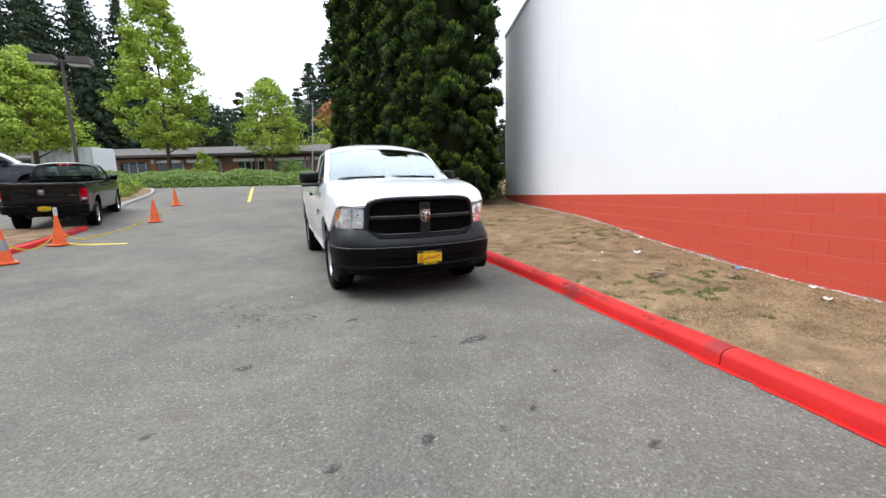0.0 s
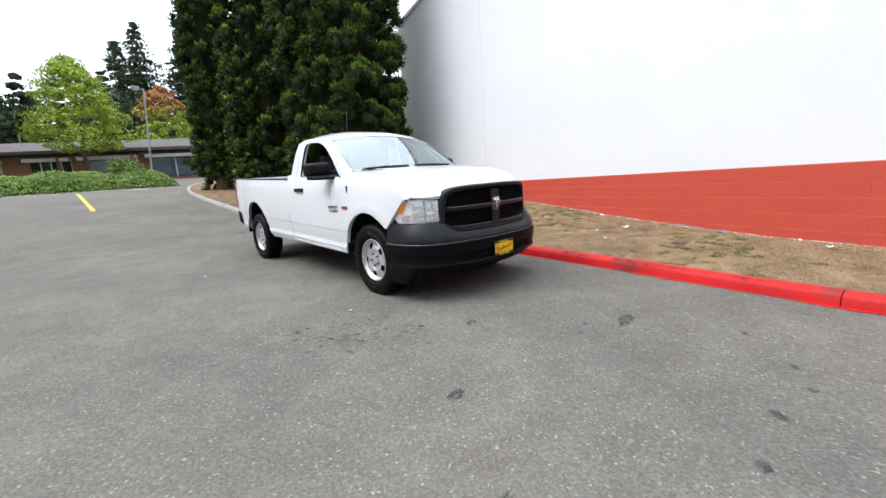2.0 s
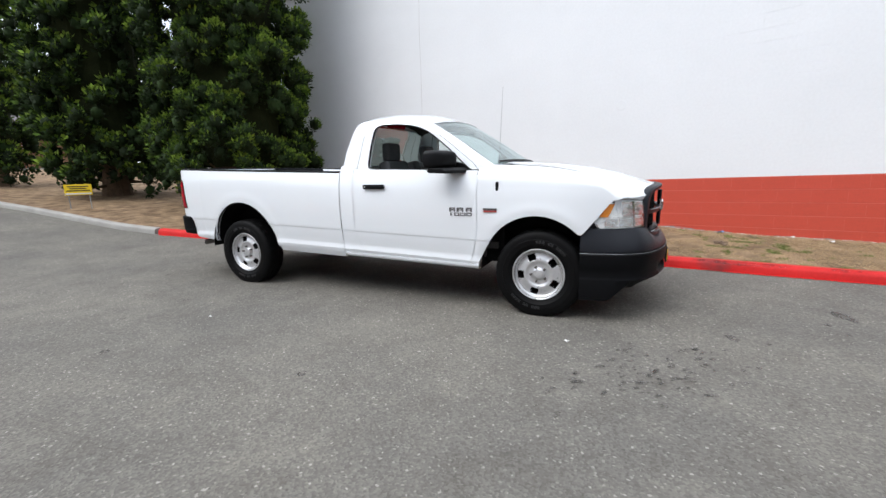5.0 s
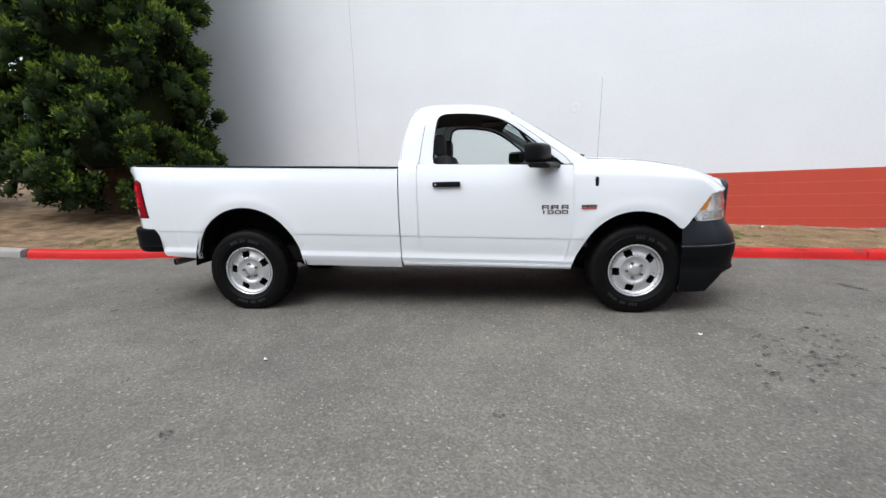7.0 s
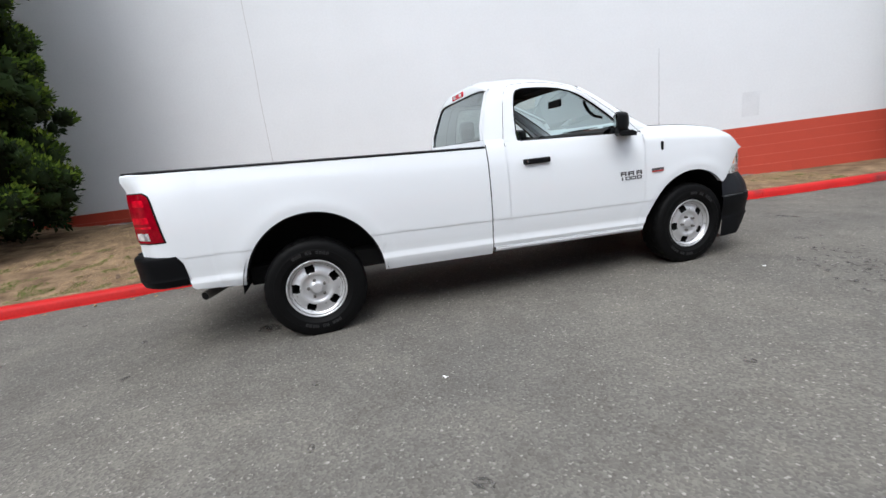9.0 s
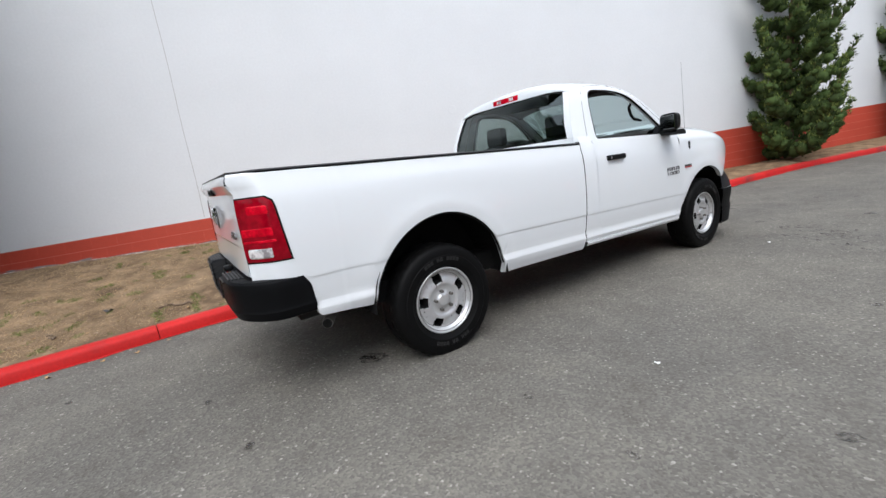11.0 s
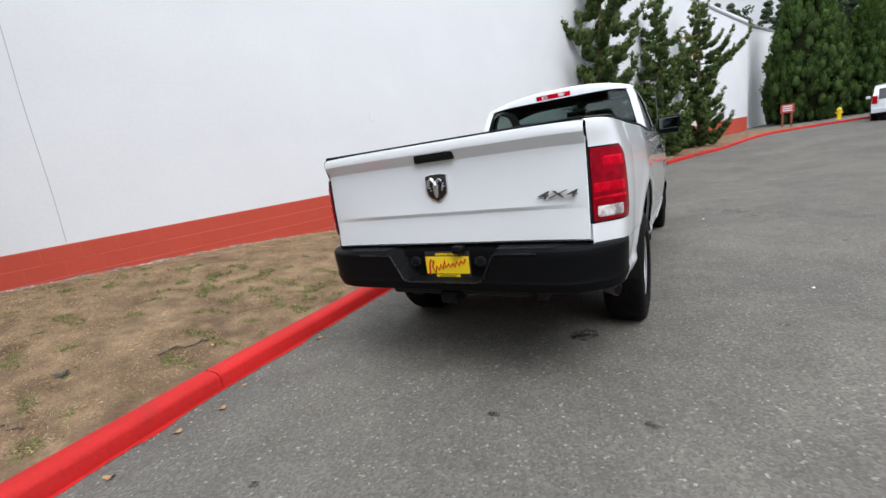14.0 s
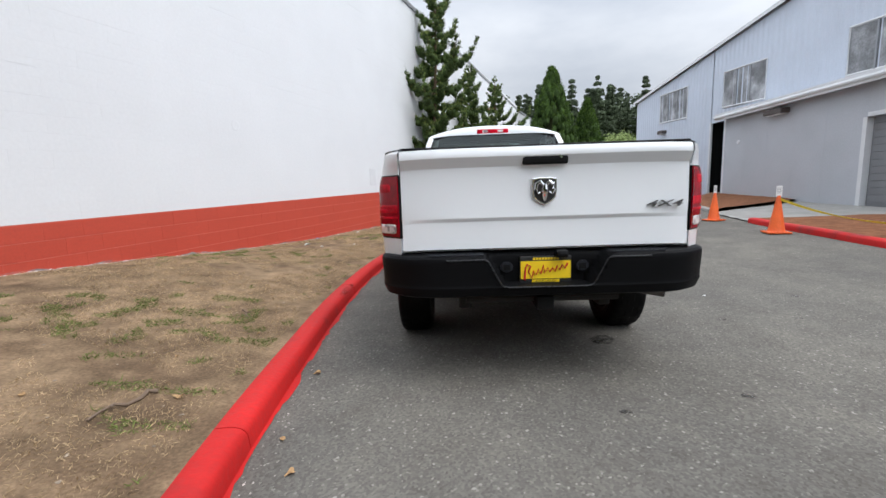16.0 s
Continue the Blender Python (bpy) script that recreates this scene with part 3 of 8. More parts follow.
def bank_z(x, y, v):
    """Height of the dry bank, v from 0 at the kerb to 1 at the wall's foot."""
    kerb_top = ground_z(x, y) + 0.106
    foot = lerp_list(y, BANK_FOOT) if y > -6 else ground_z(x, y) + 0.13
    s = v * v * (3 - 2 * v)
    hump = 0.05 * math.sin(math.pi * v)
    return kerb_top + (foot - kerb_top) * s + hump + 0.022 * noise.noise((x * 1.1, y * 1.1, 7)) * min(1, v * 6) + 0.008 * noise.noise((x * 5, y * 5, 2)) * min(1, v * 6)


def bank_place(y, v):
    a = bank_edge(y)
    b = wall_x(y) + 0.02 if y < 10.9 else lerp_list(y, [(10.9, wall_x(10.9)), (12.5, 16.0), (30, 22.0), (40, 26.0)])
    x = a + (b - a) * v
    return Vector((x, y, bank_z(x, y, v)))


def build_bank():
    ys = [-25.2 + 0.16 * k for k in range(390)]
    rows = [[bank_place(y, (j / 26) ** 1.0) for j in range(27)] for y in ys]
    return tagged(link_mesh("bank", sheet(rows), DRY_SOIL, smooth=True), "dry brown grass bank between kerb and painted wall", "bank", kind="structure")


build_bank()

wall = tagged(new("wall_north"), "long white painted concrete block wall with a red painted base", "wall", kind="structure")
wall.matrix_basis = WALL_M


def block_faces(verts, faces, u0, u1, z0, z1, front=0.0, back=-0.02, ch=0.0005):
    k = len(verts)
    for u, z, d in ((u0, z0, back), (u1, z0, back), (u1, z1, back), (u0, z1, back)):
        verts.append((u, d, z + band_top(u)))
    for u, z in ((u0 + ch, z0 + ch), (u1 - ch, z0 + ch), (u1 - ch, z1 - ch), (u0 + ch, z1 - ch)):
        verts.append((u, front, z + band_top(u)))
    faces.append((k + 7, k + 6, k + 5, k + 4))
    for j in range(4):
        i = (j + 1) % 4
        faces.append((k + j, k + 4 + j, k + 4 + i, k + i))


def build_wall_body():
    bm = bmesh.new()
    top = lambda u: roof_top(u) - 0.02
    ring = lambda u, d: [(u, d, -0.6), (u, d, top(u))]
    # solid body behind the block faces, mortar colour in the joints
    q = [ring(U0, -0.0035), ring(U1, -0.0035), ring(U1, -14), ring(U0, -14)]
    vs = [[bm.verts.new(p) for p in r] for r in q]
    for k in range(4):
        a, b = vs[k], vs[(k + 1) % 4]
        bm.faces.new((a[0], b[0], b[1], a[1]))
    bm.faces.new([v[1] for v in vs])
    bmesh.ops.recalc_face_normals(bm, faces=bm.faces[:])
    part("wall_body", bm, WALL_WHITE, wall)
    bm = bmesh.new()
    for k in range(60):
        a, b = U0 + (U1 - U0) * k / 60, U0 + (U1 - U0) * (k + 1) / 60
        box((a, -0.3, roof_top((a + b) / 2) - 0.03), (b - 0.004, 0.035, roof_top((a + b) / 2) + 0.10), bm=bm)
    part("roof_flashing", bm, LAMP_GREY, wall, "thin grey metal roof flashing")
    # mortar of the red base, a touch behind the red faces and before the white body
    bm = bmesh.new()
    rows = [[(u, -0.002, -0.6), (u, -0.002, band_top(u) - 0.002)] for u in (U0 + (U1 - U0) * k / 40 for k in range(41))]
    part("red_mortar", sheet(rows, bm, flip=True), MORTAR_RED, wall)
    part("footing", sheet([[(u, 0.006 + 0.012 * noise.noise((u * 3, 0, 1)), -0.6), (u, 0.004, lerp_list(u / WALL_LEN, BANK_FOOT) + 0.022 + 0.035 * noise.noise((u * 2.3, 5, 1)) + 0.02 * noise.noise((u * 9, 5, 1)))]
                           for u in (-8 + 0.08 * k for k in range(240))], flip=True), FOOTING, wall, "chipped grey footing with flaking red paint")


build_wall_body()

LW, LH = 0.4065, 0.2032


def build_white_blocks():
    rng = random.Random(4)
    verts, faces = [], []
    z, course = 0.0, 0
    while z < 6.2:
        u = U0 + (LW / 2 if course % 2 else 0)
        while u < U1 - 0.1:
            d = 0.0
            gap = rng.choice((0.0,) * 16 + (0.0006, 0.0015, 0.004))
            block_faces(verts, faces, u, min(u + LW, U1), z, z + LH - gap, d, ch=0.00018)
            u += LW
        z += LH
        course += 1
    ob = data_mesh("white_blocks", verts, faces, WALL_WHITE, wall)
    ob["kind"] = "stuff"


build_white_blocks()
# Control joint, patch and old fixing mark in the white field.
def wall_strip(name, pts, w, material, depth=0.0045, label=""):
    rows = [[(u - w, depth, z), (u + w, depth, z)] for u, z in pts]
    part(name, sheet(rows, flip=False), material, wall, label)


JOINT_GREY = mat("grey_joint_sealant", (0.44, 0.43, 0.42), 0.8, var=0.1)
PATCH_GREY = mat("greyish_paint_patch", (0.66, 0.67, 0.69), 0.7, var=0.06)
uj = 4.55 * WALL_LEN
wall_strip("control_joint", [(uj + 0.006 * math.sin(z * 3), z) for z in (0.93 + 0.2 * k for k in range(31))], 0.0045, JOINT_GREY, label="thin grey control joint")
part("paint_patch", box((-5.36 * WALL_LEN, -0.004, 1.36), (-5.03 * WALL_LEN, 0.004, 1.84), 0.002), PATCH_GREY, wall, "greyish painted cover plate")
bm = lathe([(0.095, 0.0), (0.088, 0.0035), (0.075, 0.004), (0.06, 0.0025), (0.0, 0.0025)], 24, "Z")
bmesh.ops.rotate(bm, verts=bm.verts[:], cent=(0, 0, 0), matrix=Matrix.Rotation(radians(-90), 3, "X"))
bmesh.ops.translate(bm, verts=bm.verts[:], vec=(-0.41 * WALL_LEN, 0.002, 2.42))
part("old_fixing", bm, WALL_WHITE, wall, "round painted-over fixing", True)
for u, z, w in ((-0.05, 3.03, 0.16), (-1.2, 2.2, 0.5), (-2.9, 3.3, 0.9), (-3.4, 2.6, 0.7), (1.6, 1.95, 0.4), (2.4, 2.7, 0.35), (-4.2, 3.9, 1.0), (3.6, 3.4, 0.3), (-0.4, 2.2, 0.35)):
    part("paint_ridge", box((u, -0.004, z - 0.003), (u + w, 0.0022, z + 0.0015), 0.001), WALL_WHITE, wall)


def build_red_blocks():
    """The red base: single blocks near the truck, the rest joined."""
    rng = random.Random(6)
    u_lo, u_hi = -8.6, U1
    shared = {}
    far_v, far_f = [], []
    for course in range(7):
        z0 = -LH * (course + 1)
        u = U0 + (LW / 2 if course % 2 else 0)
        while u < U1 - 0.1:
            end = min(u + LW - 0.0012, U1)
            if u_lo < u < u_hi and course < 5 and end - u > 0.3:
                v, f = [], []
                block_faces(v, f, 0, LW - 0.0012, 0.0, LH - 0.007)
                if "b" not in shared:
                    me = bpy.data.meshes.new("block")
                    me.from_pydata([(a, b, c - band_top(a)) for a, b, c in v], [], f)
                    me.materials.append(WALL_RED)
                    shared["b"] = me
                ob = new("block", shared["b"])
                ob.parent = wall
                ob.matrix_basis = Matrix.Translation((u, rng.uniform(0.0, 0.002), z0 + band_top(u + LW / 2))) @ Matrix.Rotation(math.atan(0.026 / WALL_LEN), 4, "Y")
            else:
                block_faces(far_v, far_f, u, end, z0, z0 + LH - 0.007)
            u += LW
    ob = data_mesh("red_blocks", far_v, far_f, WALL_RED, wall)
    ob["kind"] = "stuff"

# ---- pickup trucks: x across, front axle at y = 0, nose towards -y, z up ----
def rake(y):
    return 0.028 * y


SIDE_TABLE = [(0.36, 0.925), (0.42, 0.955), (0.455, 0.968), (0.475, 0.9650), (0.50, 0.960), (0.56, 0.971), (0.648, 0.9815), (0.6525, 0.982), (0.659, 0.9856), (0.665, 0.9868), (0.69, 0.9890), (0.90, 0.998), (1.05, 0.994), (1.15, 0.984), (1.22, 0.966), (1.27, 0.955), (1.32, 0.932)]


def side_x(y, z):
    """Half width of the body's side at a height above the raked line."""
    x = smooth_list(z - rake(y), SIDE_TABLE)
    if y > 3.6:
        x -= 0.06 * (y - 3.6) ** 2 / (y - 3.45)
    if y < -0.15:
        x -= 0.10 * ((-0.15 - y) / 0.5) ** 2
    for c, top, wide in ((0.02, 0.93, 0.56), (3.54, 1.02, 0.62)):
        d = math.hypot((y - c) / wide, (z - 0.42) / (top - 0.42 + 0.06))
        if 0.7 < d < 1.35:
            x += 0.006 * math.exp(-((d - 0.96) / 0.09) ** 2)
    return x


def arch_front(y):
    t = (y - 0.02) / 0.49
    return 0.40 + 0.51 * math.sqrt(max(0, 1 - t * t))


def arch_rear(y):
    t = (y - 3.54) / 0.53
    return 0.44 + 0.555 * math.sqrt(max(0, 1 - t * t))


def columns(lo, hi, arcs, step=0.05):
    """Stations along the body, close together where an arch begins or ends."""
    out = []
    k = lo
    while k < hi:
        out.append(k)
        k += step
    out.append(hi)
    for c, w in arcs:
        for j in range(41):
            out.append(c - w * math.cos(math.pi * j / 40))
    out = sorted(v for v in out if lo <= v <= hi)
    res = [out[0]]
    for v in out[1:]:
        if v - res[-1] > 0.0009:
            res.append(v)
    return res


def levels(y, b, t, rows):
    """Heights up a panel, close together at the pressed crease."""
    zs = [b + (t - b) * j / rows for j in range(rows + 1)]
    zs += [min(max(c + rake(y), b + 0.0004 * k), t - 0.0004 * (9 - k)) for k, c in enumerate((0.455, 0.475, 0.50, 0.647, 0.6525, 0.659, 0.665, 0.69))]
    return sorted(zs)


def door_edge(y, z):
    """The door's edges run in towards each other below the crease."""
    z -= rake(y)
    rear = 0.085 * max(0.0, (0.68 - z) / 0.24) ** 1.6 * max(0.0, 1 - abs(y - 1.902) / (0.35 if y < 1.902 else 0.15))
    front = 0.075 * max(0.0, (0.80 - z) / 0.36) ** 1.5 * max(0.0, 1 - abs(y - 0.555) / (0.35 if y > 0.555 else 0.10))
    return y - rear + front


def side_panel(ys, bottom, top, rows=16, lip=0.035):
    """A pressed panel with its lower edge turned in."""
    grid = []
    for y in ys:
        b, t = bottom(y), top(y)
        col = [(side_x(y, b) - lip, door_edge(y, b), b + 0.004), (side_x(y, b) - 0.004, door_edge(y, b), b)]
        col += [(side_x(y, z), door_edge(y, z), z) for z in levels(y, b, t, rows)]
        grid.append(col)
    return grid


BELT = lambda y: 1.292 + rake(y)
BED_TOP = lambda y: 1.318 + 0.031 * (y - 2.04)


def hood_front(x):
    a = abs(x)
    return smooth_list(a, [(0, -0.972), (0.3, -0.945), (0.5, -0.888), (0.6, -0.852), (0.75, -0.762), (0.86, -0.635), (0.92, -0.52)])


HOOD_CREST = [(-1.0, 1.136), (-0.90, 1.168), (-0.80, 1.200), (-0.60, 1.256), (-0.45, 1.290), (-0.20, 1.330), (0.0, 1.353), (0.2, 1.368), (0.45, 1.380)]


def hood_z(x, y):
    """The crest falls gently forward; the outer edges roll down to the lamps."""
    a = abs(x)
    v = max(0.0, y - hood_front(x))
    edge = smooth_list(a, [(0, 1.142), (0.45, 1.132), (0.56, 1.106), (0.64, 1.066), (0.9, 1.05)])
    top = smooth_list(y, HOOD_CREST) - 0.020 * (a / 0.84) ** 2
    dome = 0.010 * (1 / (1 + math.exp((a - 0.47 - 0.05 * (y + 1)) / 0.018))) * min(1, v / 0.25)
    return edge + (top - edge) * (1 - math.exp(-v / 0.13)) + dome


def cab_x(z):
    """Half width of the cab above its belt."""
    return 0.912 - 0.255 * (z - 1.30) - 1.6 * max(0, z - 1.70) ** 2


CAB_OUT = [(0.42, 1.318), (0.50, 1.345), (0.62, 1.412), (0.74, 1.508), (0.857, 1.590), (0.98, 1.676), (1.097, 1.745), (1.19, 1.783), (1.30, 1.810), (1.45, 1.828), (1.60, 1.834), (1.75, 1.835), (1.85, 1.830), (1.905, 1.812), (1.942, 1.775),
           (1.968, 1.72), (1.991, 1.660), (2.020, 1.575), (2.042, 1.500), (2.055, 1.40), (2.060, 1.335), (1.6, 1.335), (1.0, 1.31)]
CAB_WIN = [(0.612, 1.286), (0.739, 1.400), (0.857, 1.505), (0.98, 1.603), (1.098, 1.685), (1.19, 1.728), (1.294, 1.757), (1.40, 1.772), (1.494, 1.779), (1.60, 1.781), (1.655, 1.779), (1.70, 1.762), (1.722, 1.730), (1.737, 1.66), (1.752, 1.545), (1.761, 1.40), (1.761, 1.352), (1.752, 1.340), (1.2, 1.316)]


def ring_by_angle(outline, cx, cz, n):
    """Points of a closed outline at even angles round a middle."""
    out = []
    for k in range(n):
        t = 2 * math.pi * k / n
        d = (math.cos(t), math.sin(t))
        best = None
        for (ax, az), (bx, bz) in zip(outline, outline[1:] + outline[:1]):
            ex, ez = bx - ax, bz - az
            den = d[0] * ez - d[1] * ex
            if abs(den) < 1e-9:
                continue
            s = ((ax - cx) * ez - (az - cz) * ex) / den
            w = ((ax - cx) * d[1] - (az - cz) * d[0]) / den
            if s > 0 and -1e-6 <= w <= 1 + 1e-6 and (best is None or s > best):
                best = s
        out.append((cx + d[0] * best, cz + d[1] * best))
    return out


def both(name, make, material, parent, label="", smooth=True):
    """The part of the passenger's side (-x) and of the driver's side (+x)."""
    a = part(name, mirror_x(make()), material, parent, label, smooth)
    b = part(name, make(), material, parent, label, smooth)
    return a, b


def tyre_mesh(r=0.397, w=0.265, n=132):
    """A tyre about the x axis with tread blocks and shoulder lugs."""
    prof = [(0.234, -0.105), (0.258, -0.119), (0.270, -0.126), (0.273, -0.1285), (0.318, -0.1325), (0.322, -0.1295), (0.345, -0.129), (0.368, -0.122), (0.384, -0.112), (0.393, -0.098), (0.396, -0.072), (0.397, -0.066),
            (0.397, -0.028), (0.397, -0.022), (0.397, 0.022), (0.397, 0.028), (0.397, 0.066), (0.396, 0.072), (0.393, 0.098), (0.384, 0.112), (0.368, 0.122), (0.345, 0.129), (0.322, 0.1295), (0.318, 0.1325), (0.273, 0.1285), (0.270, 0.126), (0.258, 0.119), (0.234, 0.105)]
    bm = bmesh.new()
    rings = []
    for k, (rr, h) in enumerate(prof):
        ring = []
        for j in range(n):
            t = 2 * math.pi * j / n
            q = rr
            if k in (11, 12, 15, 16) and (j // 2 + (k % 2)) % 3 == 0:
                q -= 0.006
            if k in (8, 9, 10, 17, 18, 19) and (j // 2) % 2 == 0:
                q -= 0.003
            ring.append(bm.verts.new((h, q * math.cos(t), q * math.sin(t))))
        rings.append(ring)
    for a, b in zip(rings, rings[1:]):
        for j in range(n):
            bm.faces.new((a[j], b[j], b[(j + 1) % n], a[(j + 1) % n]))
    bmesh.ops.recalc_face_normals(bm, faces=bm.faces[:])
    return bm


def rim_mesh(n=150):
    """A steel wheel about the x axis, its face towards +x, with five slots."""
    prof = [(0.228, -0.10), (0.222, 0.02), (0.224, 0.085), (0.236, 0.098), (0.243, 0.104), (0.240, 0.110), (0.232, 0.109), (0.226, 0.098), (0.219, 0.084), (0.209, 0.074), (0.199, 0.071),
            (0.186, 0.071), (0.178, 0.073), (0.170, 0.075), (0.162, 0.078), (0.154, 0.081), (0.146, 0.084), (0.138, 0.086), (0.128, 0.087), (0.118, 0.086), (0.108, 0.079), (0.100, 0.075), (0.078, 0.075), (0.050, 0.077), (0.046, 0.085), (0.038, 0.089), (0.022, 0.090), (0.0, 0.090)]
    bm = bmesh.new()
    rings, deep = [], set()
    for k, (rr, h) in enumerate(prof):
        ring = []
        for j in range(n):
            t = 2 * math.pi * j / n
            hh = h
            if 0.105 < rr < 0.205 and k > 9:
                a = ((t - math.pi / 2 + math.pi / 5) % (2 * math.pi / 5)) - math.pi / 5
                e = ((rr - 0.165) / 0.027) ** 4 + (a * rr / 0.033) ** 4
                if e < 1:
                    hh -= 0.075
                    deep.add((k, j))
                elif e < 2.6:
                    hh += 0.004
            ring.append(bm.verts.new((hh, 0.965 * rr * math.cos(t), 0.965 * rr * math.sin(t))))
        rings.append(ring)
    for k, (a, b) in enumerate(zip(rings, rings[1:])):
        for j in range(n):
            f = bm.faces.new((a[j], a[(j + 1) % n], b[(j + 1) % n], b[j]))
            f.smooth = True
            q = [(k, j), (k, (j + 1) % n), (k + 1, (j + 1) % n), (k + 1, j)]
            # slot walls and floor go black: shade painted onto the silver steel
            if any(v in deep for v in q):
                f.material_index = 1
    bmesh.ops.remove_doubles(bm, verts=rings[-1], dist=0.0005)
    bmesh.ops.recalc_face_normals(bm, faces=bm.faces[:])
    return bm


TYRE_ME, RIM_ME, NUT_ME = {}, {}, {}


def wheel(truck, x, y, side, rim_mat):
    """A wheel as a part, with tyre, rim and nuts below it; side -1 faces -x."""
    w = new("wheel")
    w.parent = truck
    w.matrix_basis = Matrix.Translation((x, y, 0.381)) @ Matrix.Rotation(0 if side > 0 else math.pi, 4, "Z") @ Matrix.Rotation(0.4 + y, 4, "X")
    if "o" not in TYRE_ME:
        TYRE_ME["o"] = part("tyre", tyre_mesh(), RUBBER, w, "black treaded rubber tyre", True)
    else:
        o = new("tyre", TYRE_ME["o"].data)
        o.parent, o["label"] = w, "black treaded rubber tyre"
    if "letters" not in TYRE_ME:
        bm = bmesh.new()
        for mid in (0.3, 3.45):
            for k in range(11):
                if k in (4, 7):
                    continue
                t = mid + 0.088 * k
                for dt, r0, r1 in ((0.0, 0.287, 0.312), (0.040, 0.287, 0.312), (0.020, 0.305, 0.312)):
                    c, q = Vector((0, math.cos(t + dt), math.sin(t + dt))), Vector((0, -math.sin(t + dt), math.cos(t + dt)))
                    wide = 0.0045 if dt != 0.020 else 0.008
                    vs = [bm.verts.new(c * r + q * w * wide + Vector((0.1335 if r < 0.3 else 0.1345, 0, 0))) for r, w in ((r0, -1), (r1, -1), (r1, 1), (r0, 1))]
                    bm.faces.new(vs)
        TYRE_ME["letters"] = part("sidewall_lettering", thick(bm, 0.002), TYRE_MARK, w, "grey raised bars on the sidewall")
        TYRE_ME["letters"]["kind"] = "stuff"
    else:
        o = new("sidewall_lettering", TYRE_ME["letters"].data)
        o.parent, o["label"], o["kind"] = w, "grey raised bars on the sidewall", "stuff"
    key = rim_mat.name
    if key not in RIM_ME:
        RIM_ME[key] = part("rim", rim_mesh(), [rim_mat, VOID_BLACK], w, "silver steel rim with five slots")
    else:
        o = new("rim", RIM_ME[key].data)
        o.parent, o["label"] = w, "silver steel rim with five slots"
    # thin dark tubes stand for the shade in the rim's grooves
    for k, (r, h) in enumerate(((0.2035, 0.0715), (0.2225, 0.104))):
        if ("groove", k) not in RIM_ME:
            RIM_ME["groove", k] = part("rim_groove", tube([(h, 0.965 * r * math.cos(t), 0.965 * r * math.sin(t)) for t in (2 * math.pi * j / 64 for j in range(64))], 0.0022, 5, closed=True), EXHAUST, w, "", True)
        else:
            o = new("rim_groove", RIM_ME["groove", k].data)
            o.parent = w
    if "o" not in NUT_ME:
        bm = bmesh.new()
        rod((0.074, 0, 0), (0.104, 0, 0), 0.0125, 0.011, 6, bm)
        me = bpy.data.meshes.new("lug_nut")
        bm.to_mesh(me)
        bm.free()
        # dull dark steel, also standing in for the shadows round the nuts
        me.materials.append(EXHAUST)
        NUT_ME["o"] = me
    for k in range(5):
        t = 2 * math.pi * k / 5 + 0.3
        o = new("lug_nut", NUT_ME["o"])
        o.parent = w
        o.location = (0.0, 0.068 * math.cos(t), 0.068 * math.sin(t))
    return w


FRONT_PLAN = [(0.0, -1.045), (0.2, -1.040), (0.4, -1.014), (0.58, -0.968), (0.72, -0.908), (0.825, -0.838), (0.897, -0.745), (0.942, -0.640), (0.966, -0.53), (0.978, -0.42), (0.980, -0.352)]


def swept(plan, section, close=False):
    """Sweeps a section of (outwards, z) along a plan line of (x, y), both halves from one."""
    full = [(-x, y) for x, y in plan[::-1]] + list(plan[1:])
    rows = []
    for k, (x, y) in enumerate(full):
        a, b = full[max(k - 1, 0)], full[min(k + 1, len(full) - 1)]
        d = Vector((b[0] - a[0], b[1] - a[1], 0)).normalized()
        nrm = Vector((d.y, -d.x, 0))
        rows.append([Vector((x, y, z)) + nrm * o for o, z in (section(x, y) if callable(section) else section)])
    return rows


def dense_plan(plan, n=8):
    """A rounder line through the plan's points."""
    p = [Vector((*q, 0)) for q in plan]
    p = [Vector((-p[1].x, p[1].y, 0))] + p + [p[-1] * 2 - p[-2]]
    out = []
    for k in range(1, len(p) - 2):
        a, b, c, d = p[k - 1:k + 3]
        for j in range(n):
            t = j / n
            v = 0.5 * ((2 * b) + (c - a) * t + (2 * a - 5 * b + 4 * c - d) * t * t + (3 * b - a - 3 * c + d) * t**3)
            out.append((v.x, v.y))
    out.append((p[-2].x, p[-2].y))
    return out


REAR_PLAN = [(0.0, 4.740), (0.70, 4.740), (0.80, 4.737), (0.842, 4.704), (0.882, 4.668), (0.917, 4.635), (0.941, 4.60), (0.953, 4.55), (0.959, 4.48), (0.9645, 4.37), (0.9672, 4.25)]


